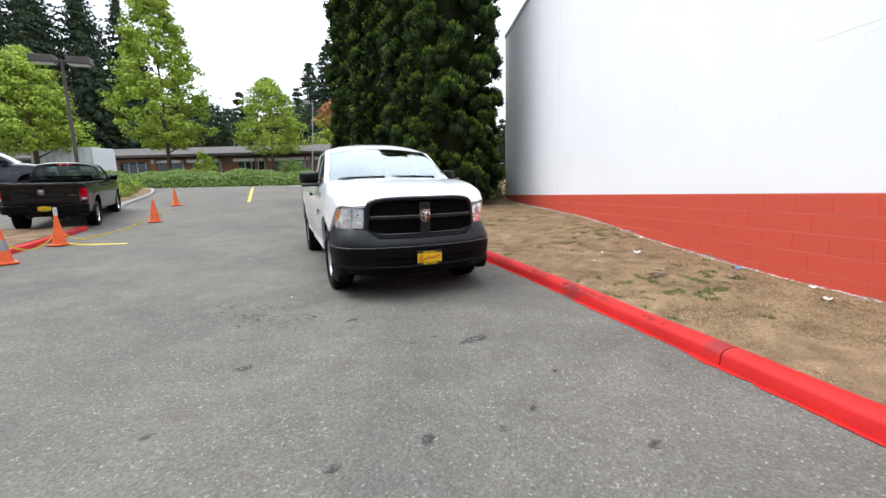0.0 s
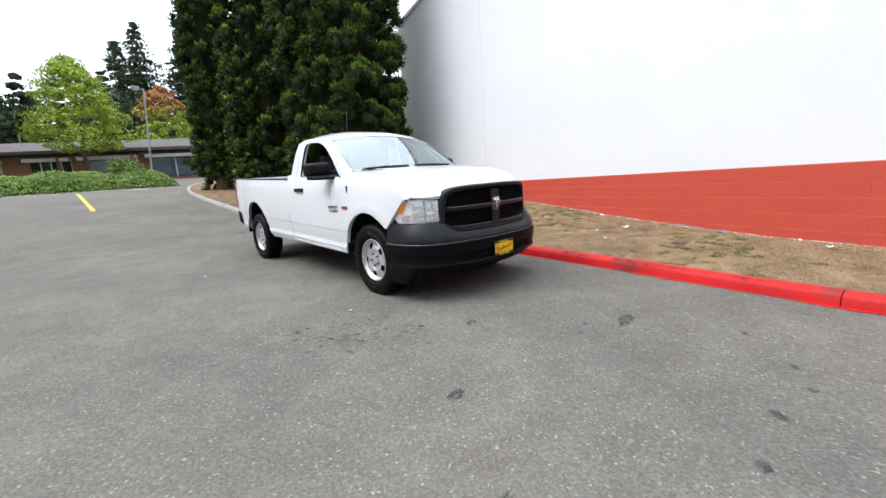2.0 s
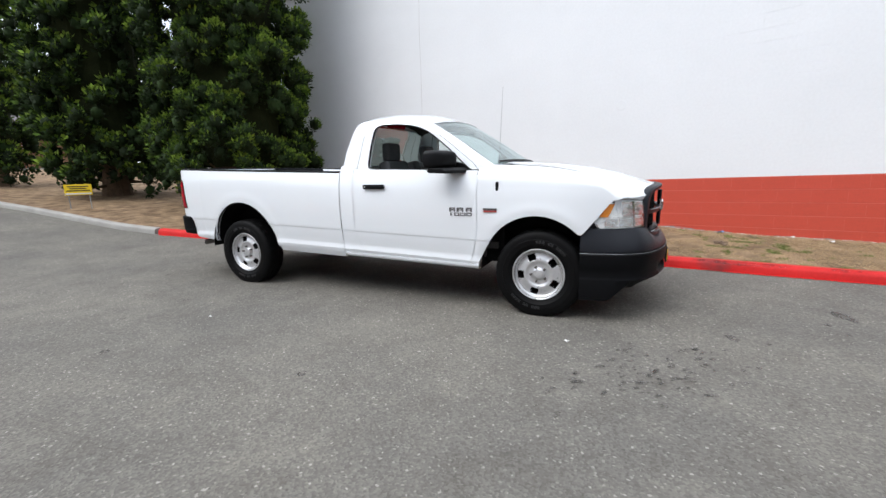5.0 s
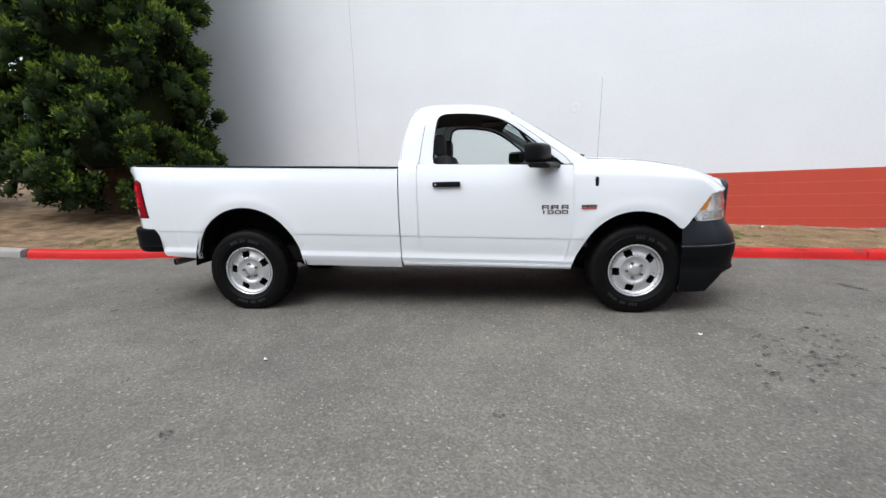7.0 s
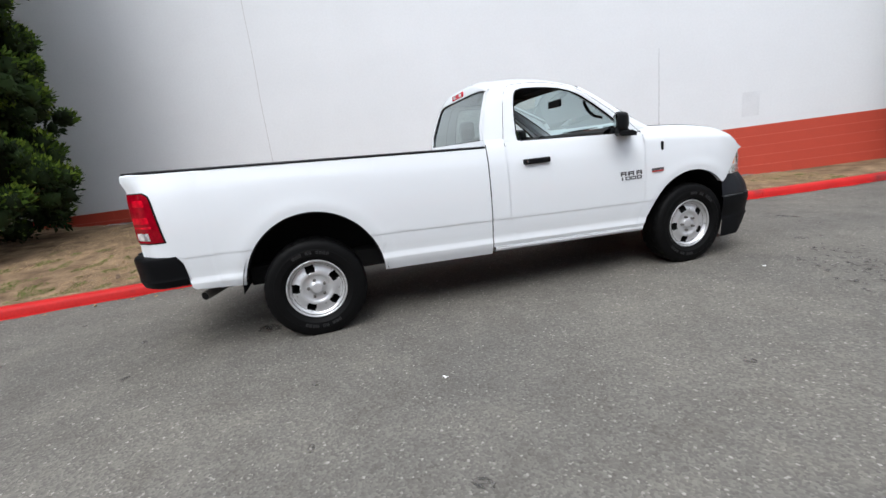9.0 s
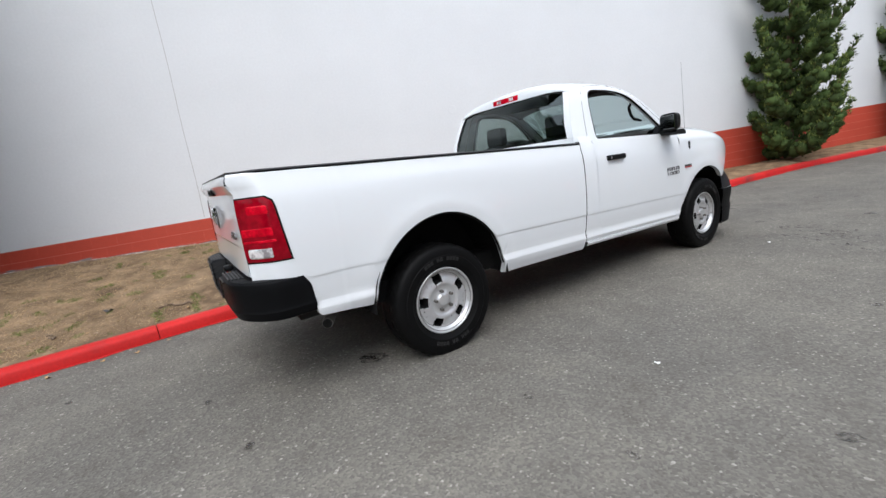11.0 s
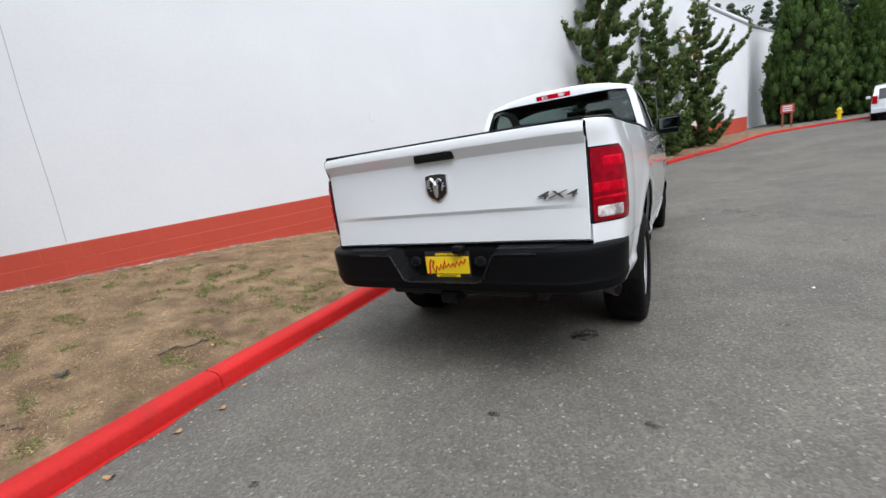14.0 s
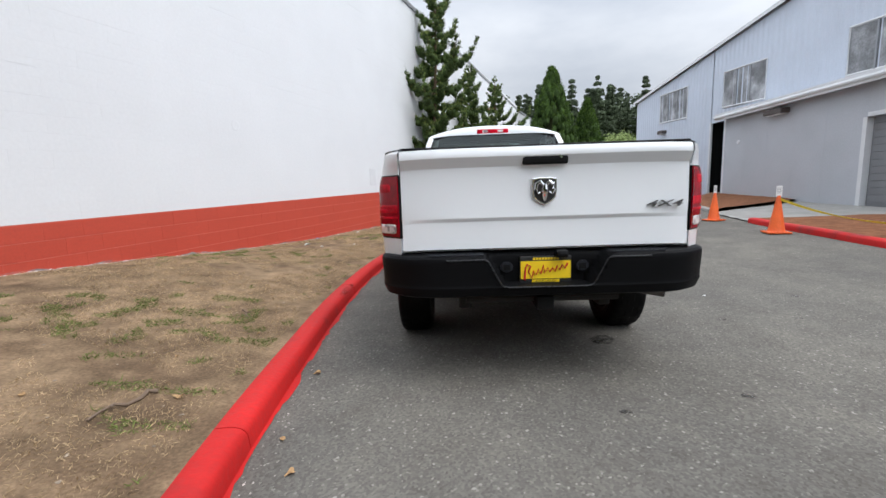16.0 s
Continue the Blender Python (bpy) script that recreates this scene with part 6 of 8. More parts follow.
    for x, w in ((-0.45, 0.34), (0.0, 0.20), (0.45, 0.34)):
        part("seat_cushion", box((x - w + 0.11, 1.02, 0.74), (x + w - 0.11, 1.56, 0.90), 0.05, segs=3), SEAT_GREY, truck, "grey vinyl seat cushion", True)
        bm = box((x - w + 0.11, -0.07, 0.0), (x + w - 0.11, 0.07, 0.60), 0.05, segs=3)
        bmesh.ops.rotate(bm, verts=bm.verts[:], cent=(0, 0, 0), matrix=Matrix.Rotation(radians(-14), 3, "X"))
        bmesh.ops.translate(bm, verts=bm.verts[:], vec=(0, 1.58, 0.84))
        part("seat_back", bm, SEAT_GREY, truck, "grey vinyl seat back", True)
        if abs(x) > 0.1:
            part("headrest", box((x - 0.135, 1.69, 1.42), (x + 0.135, 1.79, 1.62), 0.045, segs=3), SEAT_GREY, truck, "grey vinyl headrest", True)
    part("inside_mirror", box((-0.12, 0.86, 1.655), (0.12, 0.89, 1.73), 0.012, segs=2), PLASTIC_BLACK, truck, "black inside mirror")
    part("sun_visor", box((0.15, 1.12, 1.785), (0.62, 1.34, 1.80), 0.006), HEADLINER, truck)
    part("sun_visor", box((-0.62, 1.12, 1.785), (-0.15, 1.34, 1.80), 0.006), HEADLINER, truck)
    return truck


truck = build_pickup("pickup_truck", "white two-door pickup truck with black bumpers parked beside the red kerb", pose(0.03, 0, 0, 0, 0, 0.8))

# ---- trees and plants ----
def fast_mesh(name, verts, quads, mats, idx=None, parent=None, label=""):
    """A mesh from arrays of points and four-cornered faces."""
    me = bpy.data.meshes.new(name)
    nv, nf = len(verts), len(quads)
    me.vertices.add(nv)
    me.vertices.foreach_set("co", np.asarray(verts, dtype=np.float32).ravel())
    me.loops.add(nf * 4)
    me.loops.foreach_set("vertex_index", np.asarray(quads, dtype=np.int32).ravel())
    me.polygons.add(nf)
    me.polygons.foreach_set("loop_start", np.arange(nf, dtype=np.int32) * 4)
    if idx is not None:
        me.polygons.foreach_set("material_index", np.asarray(idx, dtype=np.int32))
    for m in mats if isinstance(mats, (list, tuple)) else [mats]:
        me.materials.append(m)
    me.update(calc_edges=True)
    ob = new(name, me)
    if parent:
        ob.parent = parent
    if label:
        ob["label"] = label
    return ob


def leaf_cards(pts, normals, length, width, rng, up=0.0):
    """One folded leaf card at each point, lying across its normal with chance turns."""
    n = len(pts)
    r = rng.normal(size=(n, 3))
    d = np.cross(normals, r)
    d[:, 2] += up
    d /= np.linalg.norm(d, axis=1, keepdims=True) + 1e-9
    s = np.cross(d, normals + rng.normal(scale=0.5, size=(n, 3)))
    s /= np.linalg.norm(s, axis=1, keepdims=True) + 1e-9
    ln = length * rng.uniform(0.6, 1.3, (n, 1))
    wd = width * rng.uniform(0.6, 1.3, (n, 1))
    a, b, c, e = pts - d * ln * 0.5, pts + s * wd * 0.5, pts + d * ln * 0.5, pts - s * wd * 0.5
    verts = np.stack([a, b, c, e], 1).reshape(-1, 3)
    return verts, np.arange(n * 4).reshape(n, 4)


def clumps(centres, outward, radius, per, length, width, rng, squash=0.8, up=0.3):
    """Round tufts of leaf cards; returns arrays and, for each card, how far out of its tuft it lies."""
    k = len(centres)
    u = rng.normal(size=(k, per, 3))
    u /= np.linalg.norm(u, axis=2, keepdims=True)
    rad = rng.uniform(0.45, 1.0, (k, per, 1)) ** 0.5
    size = (radius * rng.uniform(0.65, 1.35, (k, 1, 1)))
    off = u * rad * size
    off[:, :, 2] *= squash
    p = centres[:, None, :] + off
    nrm = u + 0.35 * outward[:, None, :]
    out = (u * outward[:, None, :]).sum(2) * rad[:, :, 0] + 0.5 * u[:, :, 2]
    v, q = leaf_cards(p.reshape(-1, 3), nrm.reshape(-1, 3), length, width, rng, up)
    return v, q, out.reshape(-1)


def join(parts):
    vs, qs, n = [], [], 0
    for v, q in parts:
        vs.append(v)
        qs.append(q + n)
        n += len(v)
    return np.concatenate(vs), np.concatenate(qs)


def trunk_mesh(h, r0, r1, rng, lean=0.03, flare=1.6):
    pts, rad = [], []
    for k in range(13):
        s = k / 12
        pts.append((lean * h * math.sin(s * 3 + rng.random()) * s * 0.5, lean * h * math.cos(s * 2.3) * s * 0.4, h * s - 0.1))
        rad.append((r0 + (r1 - r0) * s) * (1 + (flare - 1) * math.exp(-s * h / 0.5)))
    return tube(pts, rad, 12)


def blobs(centres, radius, rng, squash=1.0, n=7, m=5):
    """Lumpy solid hearts of tufts."""
    k = len(centres)
    t = np.linspace(0, 2 * np.pi, n, endpoint=False)
    f = np.linspace(0.02, np.pi - 0.02, m)
    u = np.stack([np.outer(np.sin(f), np.cos(t)), np.outer(np.sin(f), np.sin(t)), np.outer(np.cos(f), np.ones(n))], 2).reshape(-1, 3)
    r = (np.asarray(radius).reshape(-1, 1) * np.ones((k, 1)))[:, :, None] * rng.uniform(0.75, 1.2, (k, m * n, 1))
    p = u[None] * r * np.array([1, 1, squash]) + centres[:, None, :]
    a = np.arange(m * n).reshape(m, n)
    q = np.stack([a[:-1], a[1:], np.roll(a[1:], -1, 1), np.roll(a[:-1], -1, 1)], 2).reshape(-1, 4)
    return p.reshape(-1, 3), (q[None] + (np.arange(k) * m * n)[:, None, None]).reshape(-1, 4)


def tufts(centres, axes, radius, per, length, width, rng, squash=1.0, rise=0.5, core=0.80):
    """Solid-hearted tufts with sprays standing out of them; returns arrays and how far each face looks up and out."""
    k = len(centres)
    rad = (np.ones(k) * radius) * rng.uniform(0.7, 1.3, k)
    bv, bq = blobs(centres, rad * core, rng, squash, 6, 4)
    u = rng.normal(size=(k, per, 3)) + 0.55 * axes[:, None, :]
    u /= np.linalg.norm(u, axis=2, keepdims=True)
    p = (centres[:, None, :] + u * np.array([1, 1, squash]) * rad[:, None, None] * rng.uniform(0.62, 0.95, (k, per, 1))).reshape(-1, 3)
    d = (u * 0.7 + 0.45 * axes[:, None, :] + np.array([0, 0, rise]) + rng.normal(scale=0.45, size=u.shape)).reshape(-1, 3)
    d /= np.linalg.norm(d, axis=1, keepdims=True)
    s = np.cross(d, rng.normal(size=d.shape))
    s /= np.linalg.norm(s, axis=1, keepdims=True) + 1e-9
    ln = length * rng.uniform(0.6, 1.4, (len(p), 1))
    wd = 0.5 * width * rng.uniform(0.6, 1.4, (len(p), 1))
    v = np.stack([p, p + d * ln * 0.5 + s * wd, p + d * ln, p + d * ln * 0.5 - s * wd], 1).reshape(-1, 3)
    out = ((u * axes[:, None, :]).sum(2) + 0.6 * u[:, :, 2]).reshape(-1)
    vv, qq = join([(bv, bq), (v, np.arange(len(p) * 4).reshape(-1, 4))])
    return vv, qq, len(bq), out


def sequoia(x, y, z, h, r, seed, near=True):
    """A tall column of rounded upswept boughs over a thick red-brown trunk."""
    rng = np.random.default_rng(seed)
    t = thing("redwood_tree", "tall dense green redwood with a red-brown trunk on the dry bank", "tree", pose(x, y, z, 0, 0, seed * 40), "redwoods on the bank")
    prof = lambda s: r * np.interp(s, [0.0, 0.05, 0.10, 0.25, 0.5, 0.75, 0.92, 1.0], [0.84, 0.98, 1.0, 1.0, 0.95, 0.74, 0.36, 0.05])
    part("trunk", trunk_mesh(h * 0.9, 0.30, 0.05, random.Random(seed), 0.01), BARK, t, "furrowed red-brown trunk")
    nb = int((420 if near else 300) * r / 2.0)
    s = (np.arange(nb) + rng.uniform(0, 1, nb)) / nb
    s = 0.012 + 0.978 * s ** 1.04
    a = np.arange(nb) * 2.399963 + rng.normal(scale=0.3, size=nb)
    depth = rng.uniform(0.80, 1.05, nb)
    br = 0.44 * rng.uniform(0.6, 1.4, nb) * np.interp(s, [0, 0.8, 1], [1, 0.8, 0.4])
    rr = np.maximum(prof(s) * depth - 0.75 * br, 0.02)
    bc = np.stack([rr * np.cos(a), rr * np.sin(a), s * h + 0.3], 1)
    bo = np.stack([np.cos(a), np.sin(a), np.full(nb, 0.75)], 1)
    bo /= np.linalg.norm(bo, axis=1, keepdims=True)
    m = 7
    u = rng.normal(size=(nb, m, 3)) + 1.0 * bo[:, None, :]
    u /= np.linalg.norm(u, axis=2, keepdims=True)
    c = (bc[:, None, :] + u * br[:, None, None] * np.array([1, 1, 1.1]) * rng.uniform(0.5, 0.95, (nb, m, 1))).reshape(-1, 3)
    o = u.reshape(-1, 3)
    per = 52 if near else 24
    v, q, hearts, out = tufts(c, o, 0.185, per, 0.10 if near else 0.15, 0.045 if near else 0.075, rng, 1.05, 0.35)
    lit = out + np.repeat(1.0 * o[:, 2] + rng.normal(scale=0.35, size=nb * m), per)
    # painted light: hearts and low faces take the dark tone, up-and-out faces brighter ones
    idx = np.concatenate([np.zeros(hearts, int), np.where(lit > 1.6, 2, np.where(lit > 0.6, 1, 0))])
    fast_mesh("crown", v, q, [SEQUOIA, SEQUOIA_MID, SEQUOIA_TOPLIT], idx, t, "dense rounded boughs of green foliage")
    # added solid shell: paints the crown's inner shade and closes gaps to the sky
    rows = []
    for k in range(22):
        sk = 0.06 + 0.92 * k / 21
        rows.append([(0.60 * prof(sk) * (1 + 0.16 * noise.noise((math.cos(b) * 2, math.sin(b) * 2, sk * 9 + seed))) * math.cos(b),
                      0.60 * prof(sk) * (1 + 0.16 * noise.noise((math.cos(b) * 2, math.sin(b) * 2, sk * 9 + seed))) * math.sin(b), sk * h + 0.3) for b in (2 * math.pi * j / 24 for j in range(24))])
    part("inner_foliage", sheet(rows, closed=True), SEQUOIA_CORE, t, "dark shell standing for the crown's shaded inside")
    for k in range(9):
        b = k * 2.4 + seed
        z0 = 0.5 + 0.12 * k
        part("limb", tube([(0.2 * math.cos(b), 0.2 * math.sin(b), z0), (0.6 * r * math.cos(b), 0.6 * r * math.sin(b), z0 - 0.05), (0.8 * r * math.cos(b), 0.8 * r * math.sin(b), z0 + 0.22)], [0.06, 0.04, 0.012], 6), BARK, t)
    return t


def maple(x, y, z, h, w, low, seed, leaf=MAPLE, top=None, label="leafy yellow-green maple on a slim trunk", n=420, per=46, size=0.34):
    rng = np.random.default_rng(seed)
    t = thing("maple_tree", label, "tree", pose(x, y, z), "maples by the shops")
    part("trunk", trunk_mesh(h * 0.8, 0.22, 0.04, random.Random(seed), 0.02), BARK, t)
    s = rng.uniform(0, 1, n)
    a = rng.uniform(0, 2 * np.pi, n)
    prof = np.interp(s, [0, 0.12, 0.35, 0.7, 0.9, 1.0], [0.6, 1.0, 0.95, 0.62, 0.34, 0.05])
    lob = 1 + 0.18 * np.sin(4 * a + 7 * s + seed) + 0.12 * np.sin(7 * a - 11 * s)
    rr = 0.5 * w * prof * lob * rng.uniform(0.35, 1.0, n) ** 0.6
    c = np.stack([rr * np.cos(a), rr * np.sin(a), low + s * (h - low)], 1)
    keep = np.sin(5 * a + 13 * s + seed) + np.sin(9 * s * 3 + a) > -1.0
    c, s, a = c[keep], s[keep], a[keep]
    o = np.stack([np.cos(a), np.sin(a), np.full(len(a), 0.5)], 1)
    v, q, out = clumps(c, o, 0.065 * w + 0.12, per, size, size * 0.75, rng, 0.55, 0.0)
    mats, idx = [leaf], None
    if top:
        mats, idx = [leaf, top], (np.repeat(s, per) + rng.normal(scale=0.12, size=len(q)) > 0.62).astype(int)
    fast_mesh("crown", v, q, mats, idx, t)
    for k in range(10):
        b, sk = k * 2.4, k / 10
        z0, rad = low * 0.8 + sk * (h - low) * 0.7, 0.4 * w * (1 - 0.6 * sk)
        part("limb", tube([(0, 0, z0), (0.5 * rad * math.cos(b), 0.5 * rad * math.sin(b), z0 + 0.3 * rad), (rad * math.cos(b), rad * math.sin(b), z0 + 0.7 * rad)], [0.07, 0.05, 0.015], 5), BARK, t)
    return t


def fir_arrays(h, w, rng, low=0.08, per=26, tiers=None, card=0.85, squash=0.45):
    """Drooping fir boughs, tier by tier, as leaf cards."""
    tiers = tiers or int(h * 1.5)
    cs, os_ = [], []
    for k in range(tiers):
        s = low + (1 - low) * (k + rng.uniform(-0.3, 0.3)) / tiers
        rad = 0.5 * w * (1 - s) ** 0.85 * rng.uniform(0.7, 1.15) + 0.12
        for j in range(int(9 + 7 * (1 - s))):
            a = rng.uniform(0, 2 * np.pi)
            L = rad * rng.uniform(0.40, 1.15)
            m = max(2, int(L / 0.7))
            for i in range(m):
                f = (i + 1) / m
                cs.append((L * f * np.cos(a), L * f * np.sin(a), s * h - 0.28 * L * f ** 1.5))
                os_.append((np.cos(a), np.sin(a), -0.2))
    c, o = np.array(cs), np.array(os_)
    v, q, _ = clumps(c, o, 0.015 * w + 0.18, per, card, 0.5 * card, rng, squash, -0.2)
    return v, q


def fir(x, y, z, h, w, seed, label="tall dark fir standing behind the shops", low=0.08, per=20):
    rng = np.random.default_rng(seed)
    t = thing("fir_tree", label, "tree", pose(x, y, z), "firs behind the shops")
    part("trunk", trunk_mesh(h * 0.97, 0.014 * h + 0.1, 0.03, random.Random(seed), 0.004), BARK, t)
    v, q = fir_arrays(h, w * 1.75, rng, low, per + 1, int(h * 1.9), 0.62, 0.32)
    fast_mesh("crown", v, q, FIR, None, t)
    return t


def juniper(x, y, z, h, w, seed, lean=(0, 0), dead=False):
    """A twisted juniper: long arms that sweep out and turn up to a point, clothed in dense tufts."""
    rng = np.random.default_rng(seed)
    t = thing("juniper_tree", "twisted green juniper with orange dead twigs against the wall" if dead else "twisted green juniper with upswept arms against the wall", "tree", pose(x, y, z), "junipers along the wall")
    part("trunk", tube([(0, 0, -0.1), (0.06, 0.03, 0.3 * h), (lean[0] * 0.5, lean[1] * 0.5, 0.65 * h), (lean[0], lean[1], h * 0.97)], [0.11, 0.085, 0.05, 0.015], 10), BARK, t, "", True)
    cs, os_, rs, limbs = [], [], [], []
    m = int(18 + h * 5.4)
    for k in range(m):
        s = 0.02 + 0.93 * (k / m) ** 1.15
        a = k * 2.399 + rng.uniform(-0.5, 0.5)
        L = 0.5 * w * np.interp(s, [0, 0.1, 0.3, 0.45, 0.6, 0.7, 0.82, 1.0], [0.66, 0.78, 0.72, 0.74, 0.78, 0.46, 0.32, 0.10]) * rng.uniform(0.6, 1.25)
        if rng.uniform() < 0.40 and 0.42 < s < 0.64:
            L *= 1.5
        base = np.array([lean[0] * s, lean[1] * s, s * h])
        d = np.array([np.cos(a), np.sin(a), 0])
        pts = []
        for i in range(8):
            f = i / 7
            pts.append(base + d * L * (f - 0.12 * f ** 4) + np.array([0.05 * np.sin(4 * f + k), 0.05 * np.cos(3 * f + k), -0.05 * L * f + 0.62 * L * f ** 3]))
        limbs.append(pts)
        steps = max(4, int(L / 0.085))
        for i in range(steps):
            f = 0.15 + 0.85 * (i + 1) / steps
            j = min(int(f * 7), 6)
            p = pts[j] + (pts[j + 1] - pts[j]) * (f * 7 - j)
            fat = np.interp(f, [0.15, 0.4, 0.8, 1.0], [0.8, 1.0, 0.75, 0.35])
            for _ in range(2 if f < 0.8 else 1):
                cs.append(p + rng.normal(scale=0.055 * fat, size=3) + np.array([0, 0, 0.03]))
                os_.append(d * 0.5 + np.array([0, 0, 0.9]))
                rs.append((0.138 + 0.050 * max(0.0, 1 - 1.5 * s)) * fat)
    for s in np.linspace(0.02, 1.0, int(h * 11)):
        cs.append(np.array([lean[0] * s, lean[1] * s, s * h]) + rng.normal(scale=0.08, size=3))
        os_.append((0.5 * rng.normal(), 0.5 * rng.normal(), 0.9))
        rs.append(0.19 * (1.05 - 0.7 * s))
    c, o = np.array(cs), np.array(os_)
    per = 26
    v, q, hearts, out = tufts(c, o, np.array(rs), per, 0.085, 0.026, rng, 0.9, 0.6)
    # faces that look up and outwards get the lit tone, hearts the shaded one
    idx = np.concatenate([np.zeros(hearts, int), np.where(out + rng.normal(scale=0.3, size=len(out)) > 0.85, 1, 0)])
    fast_mesh("crown", v, q, [JUNIPER, JUNIPER_TOPLIT], idx, t, "dense dark green tufts")
    for pts in limbs:
        part("limb", tube(pts, [0.03, 0.028, 0.025, 0.02, 0.016, 0.012, 0.009, 0.005], 6), BARK, t)
    if dead:
        for zz, yy in ((0.62, 0.15), (0.75, -0.1)):
            cc = np.array([(0.35 + rng.uniform(-0.3, 0.3), yy + rng.uniform(-0.2, 0.2), h * zz + rng.uniform(-0.06, 0.06)) for _ in range(6)])
            v, q, _ = clumps(cc, np.ones_like(cc), 0.12, 40, 0.10, 0.018, rng, 0.5, 0.0)
            fast_mesh("dead_spray", v, q, MAPLE_ORANGE, None, t, "orange-brown dead spray")["kind"] = "stuff"
    return t


def cypress(x, y, z, h, r, seed):
    rng = np.random.default_rng(seed)
    t = thing("cypress_tree", "dense dark conical cypress beside the drive", "tree", pose(x, y, z), "cypresses beside the drive")
    part("trunk", trunk_mesh(h * 0.8, 0.18, 0.03, random.Random(seed), 0.0), BARK, t)
    n = 700
    s = rng.uniform(0, 1, n)
    a = rng.uniform(0, 2 * np.pi, n)
    prof = r * np.interp(s, [0, 0.04, 0.2, 0.5, 0.8, 1.0], [0.75, 0.92, 1.0, 0.84, 0.42, 0.03])
    rr = prof * rng.uniform(0.78, 1.03, n) * (1 + 0.05 * np.sin(6 * a + 20 * s))
    c = np.stack([rr * np.cos(a), rr * np.sin(a), s * (h - 0.3) + 0.2], 1)
    o = np.stack([np.cos(a), np.sin(a), np.full(n, 0.8)], 1)
    v, q, hearts, out = tufts(c, o, 0.28, 36, 0.20, 0.06, rng, 1.7, 1.2)
    # light painted in: faces turned up and out take the brighter redwood green
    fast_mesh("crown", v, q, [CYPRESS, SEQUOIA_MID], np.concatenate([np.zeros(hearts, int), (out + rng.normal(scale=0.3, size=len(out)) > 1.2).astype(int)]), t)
    # added dark cone standing for the shade within the cypress
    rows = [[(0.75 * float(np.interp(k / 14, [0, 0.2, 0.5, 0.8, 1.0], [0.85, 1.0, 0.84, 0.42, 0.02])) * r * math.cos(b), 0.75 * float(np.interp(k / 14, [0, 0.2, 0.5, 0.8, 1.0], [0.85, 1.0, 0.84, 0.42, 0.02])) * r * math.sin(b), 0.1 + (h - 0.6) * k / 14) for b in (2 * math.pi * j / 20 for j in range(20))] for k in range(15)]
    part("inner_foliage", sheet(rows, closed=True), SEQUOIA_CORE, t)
    return t


def shrub(name, label, x, y, z, rx, ry, h, seed, material=IVY, leaf=0.09, n=60, group=""):
    rng = np.random.default_rng(seed)
    u = rng.normal(size=(n, 3))
    u /= np.linalg.norm(u, axis=1, keepdims=True)
    u[:, 2] = np.abs(u[:, 2])
    c = u * np.array([rx, ry, h]) * rng.uniform(0.55, 1.0, (n, 1))
    v, q, _ = clumps(c, u, 0.28 * min(rx, ry, h) + 0.05, 50, leaf, leaf * 0.6, rng, 0.8, 0.1)
    ob = fast_mesh(name, v, q, material)
    ob.matrix_basis = pose(x, y, z)
    return tagged(ob, label, "shrub", group)


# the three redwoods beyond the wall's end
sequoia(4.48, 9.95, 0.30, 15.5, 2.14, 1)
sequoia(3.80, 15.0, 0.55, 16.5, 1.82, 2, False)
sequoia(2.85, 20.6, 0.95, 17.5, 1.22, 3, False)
shrub("laurel_shrub", "dark evergreen shrub at the wall's corner", 6.85, 11.4, 0.35, 1.15, 1.15, 2.1, 71, SEQUOIA_MID, 0.10, 130)

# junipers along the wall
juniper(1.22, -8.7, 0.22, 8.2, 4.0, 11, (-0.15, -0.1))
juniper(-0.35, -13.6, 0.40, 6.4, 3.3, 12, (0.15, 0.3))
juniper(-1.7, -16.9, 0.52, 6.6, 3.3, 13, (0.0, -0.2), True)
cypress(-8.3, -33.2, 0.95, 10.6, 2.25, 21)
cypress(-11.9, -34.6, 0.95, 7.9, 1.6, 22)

# maples, firs and woodland beyond the shops
maple(-12.2, 47.7, 2.3, 19.6, 8.4, 3.6, 31, n=800, per=56, size=0.25)
maple(-18.6, 36.3, 1.8, 10.0, 6.6, 2.6, 32, n=560, per=52, size=0.20)
maple(-1.9, 47.6, 2.3, 11.0, 7.8, 3.0, 33, n=540, per=48, size=0.20)
maple(6.8, 60.0, 2.9, 10.8, 7.4, 3.0, 34, top=MAPLE_ORANGE, label="green maple turning orange at its top", n=300, per=36, size=0.28)
shrub("sapling", "small leafy sapling by the shops", -8.6, 46.0, 2.2, 1.3, 1.3, 3.0, 72, MAPLE, 0.22, 60)
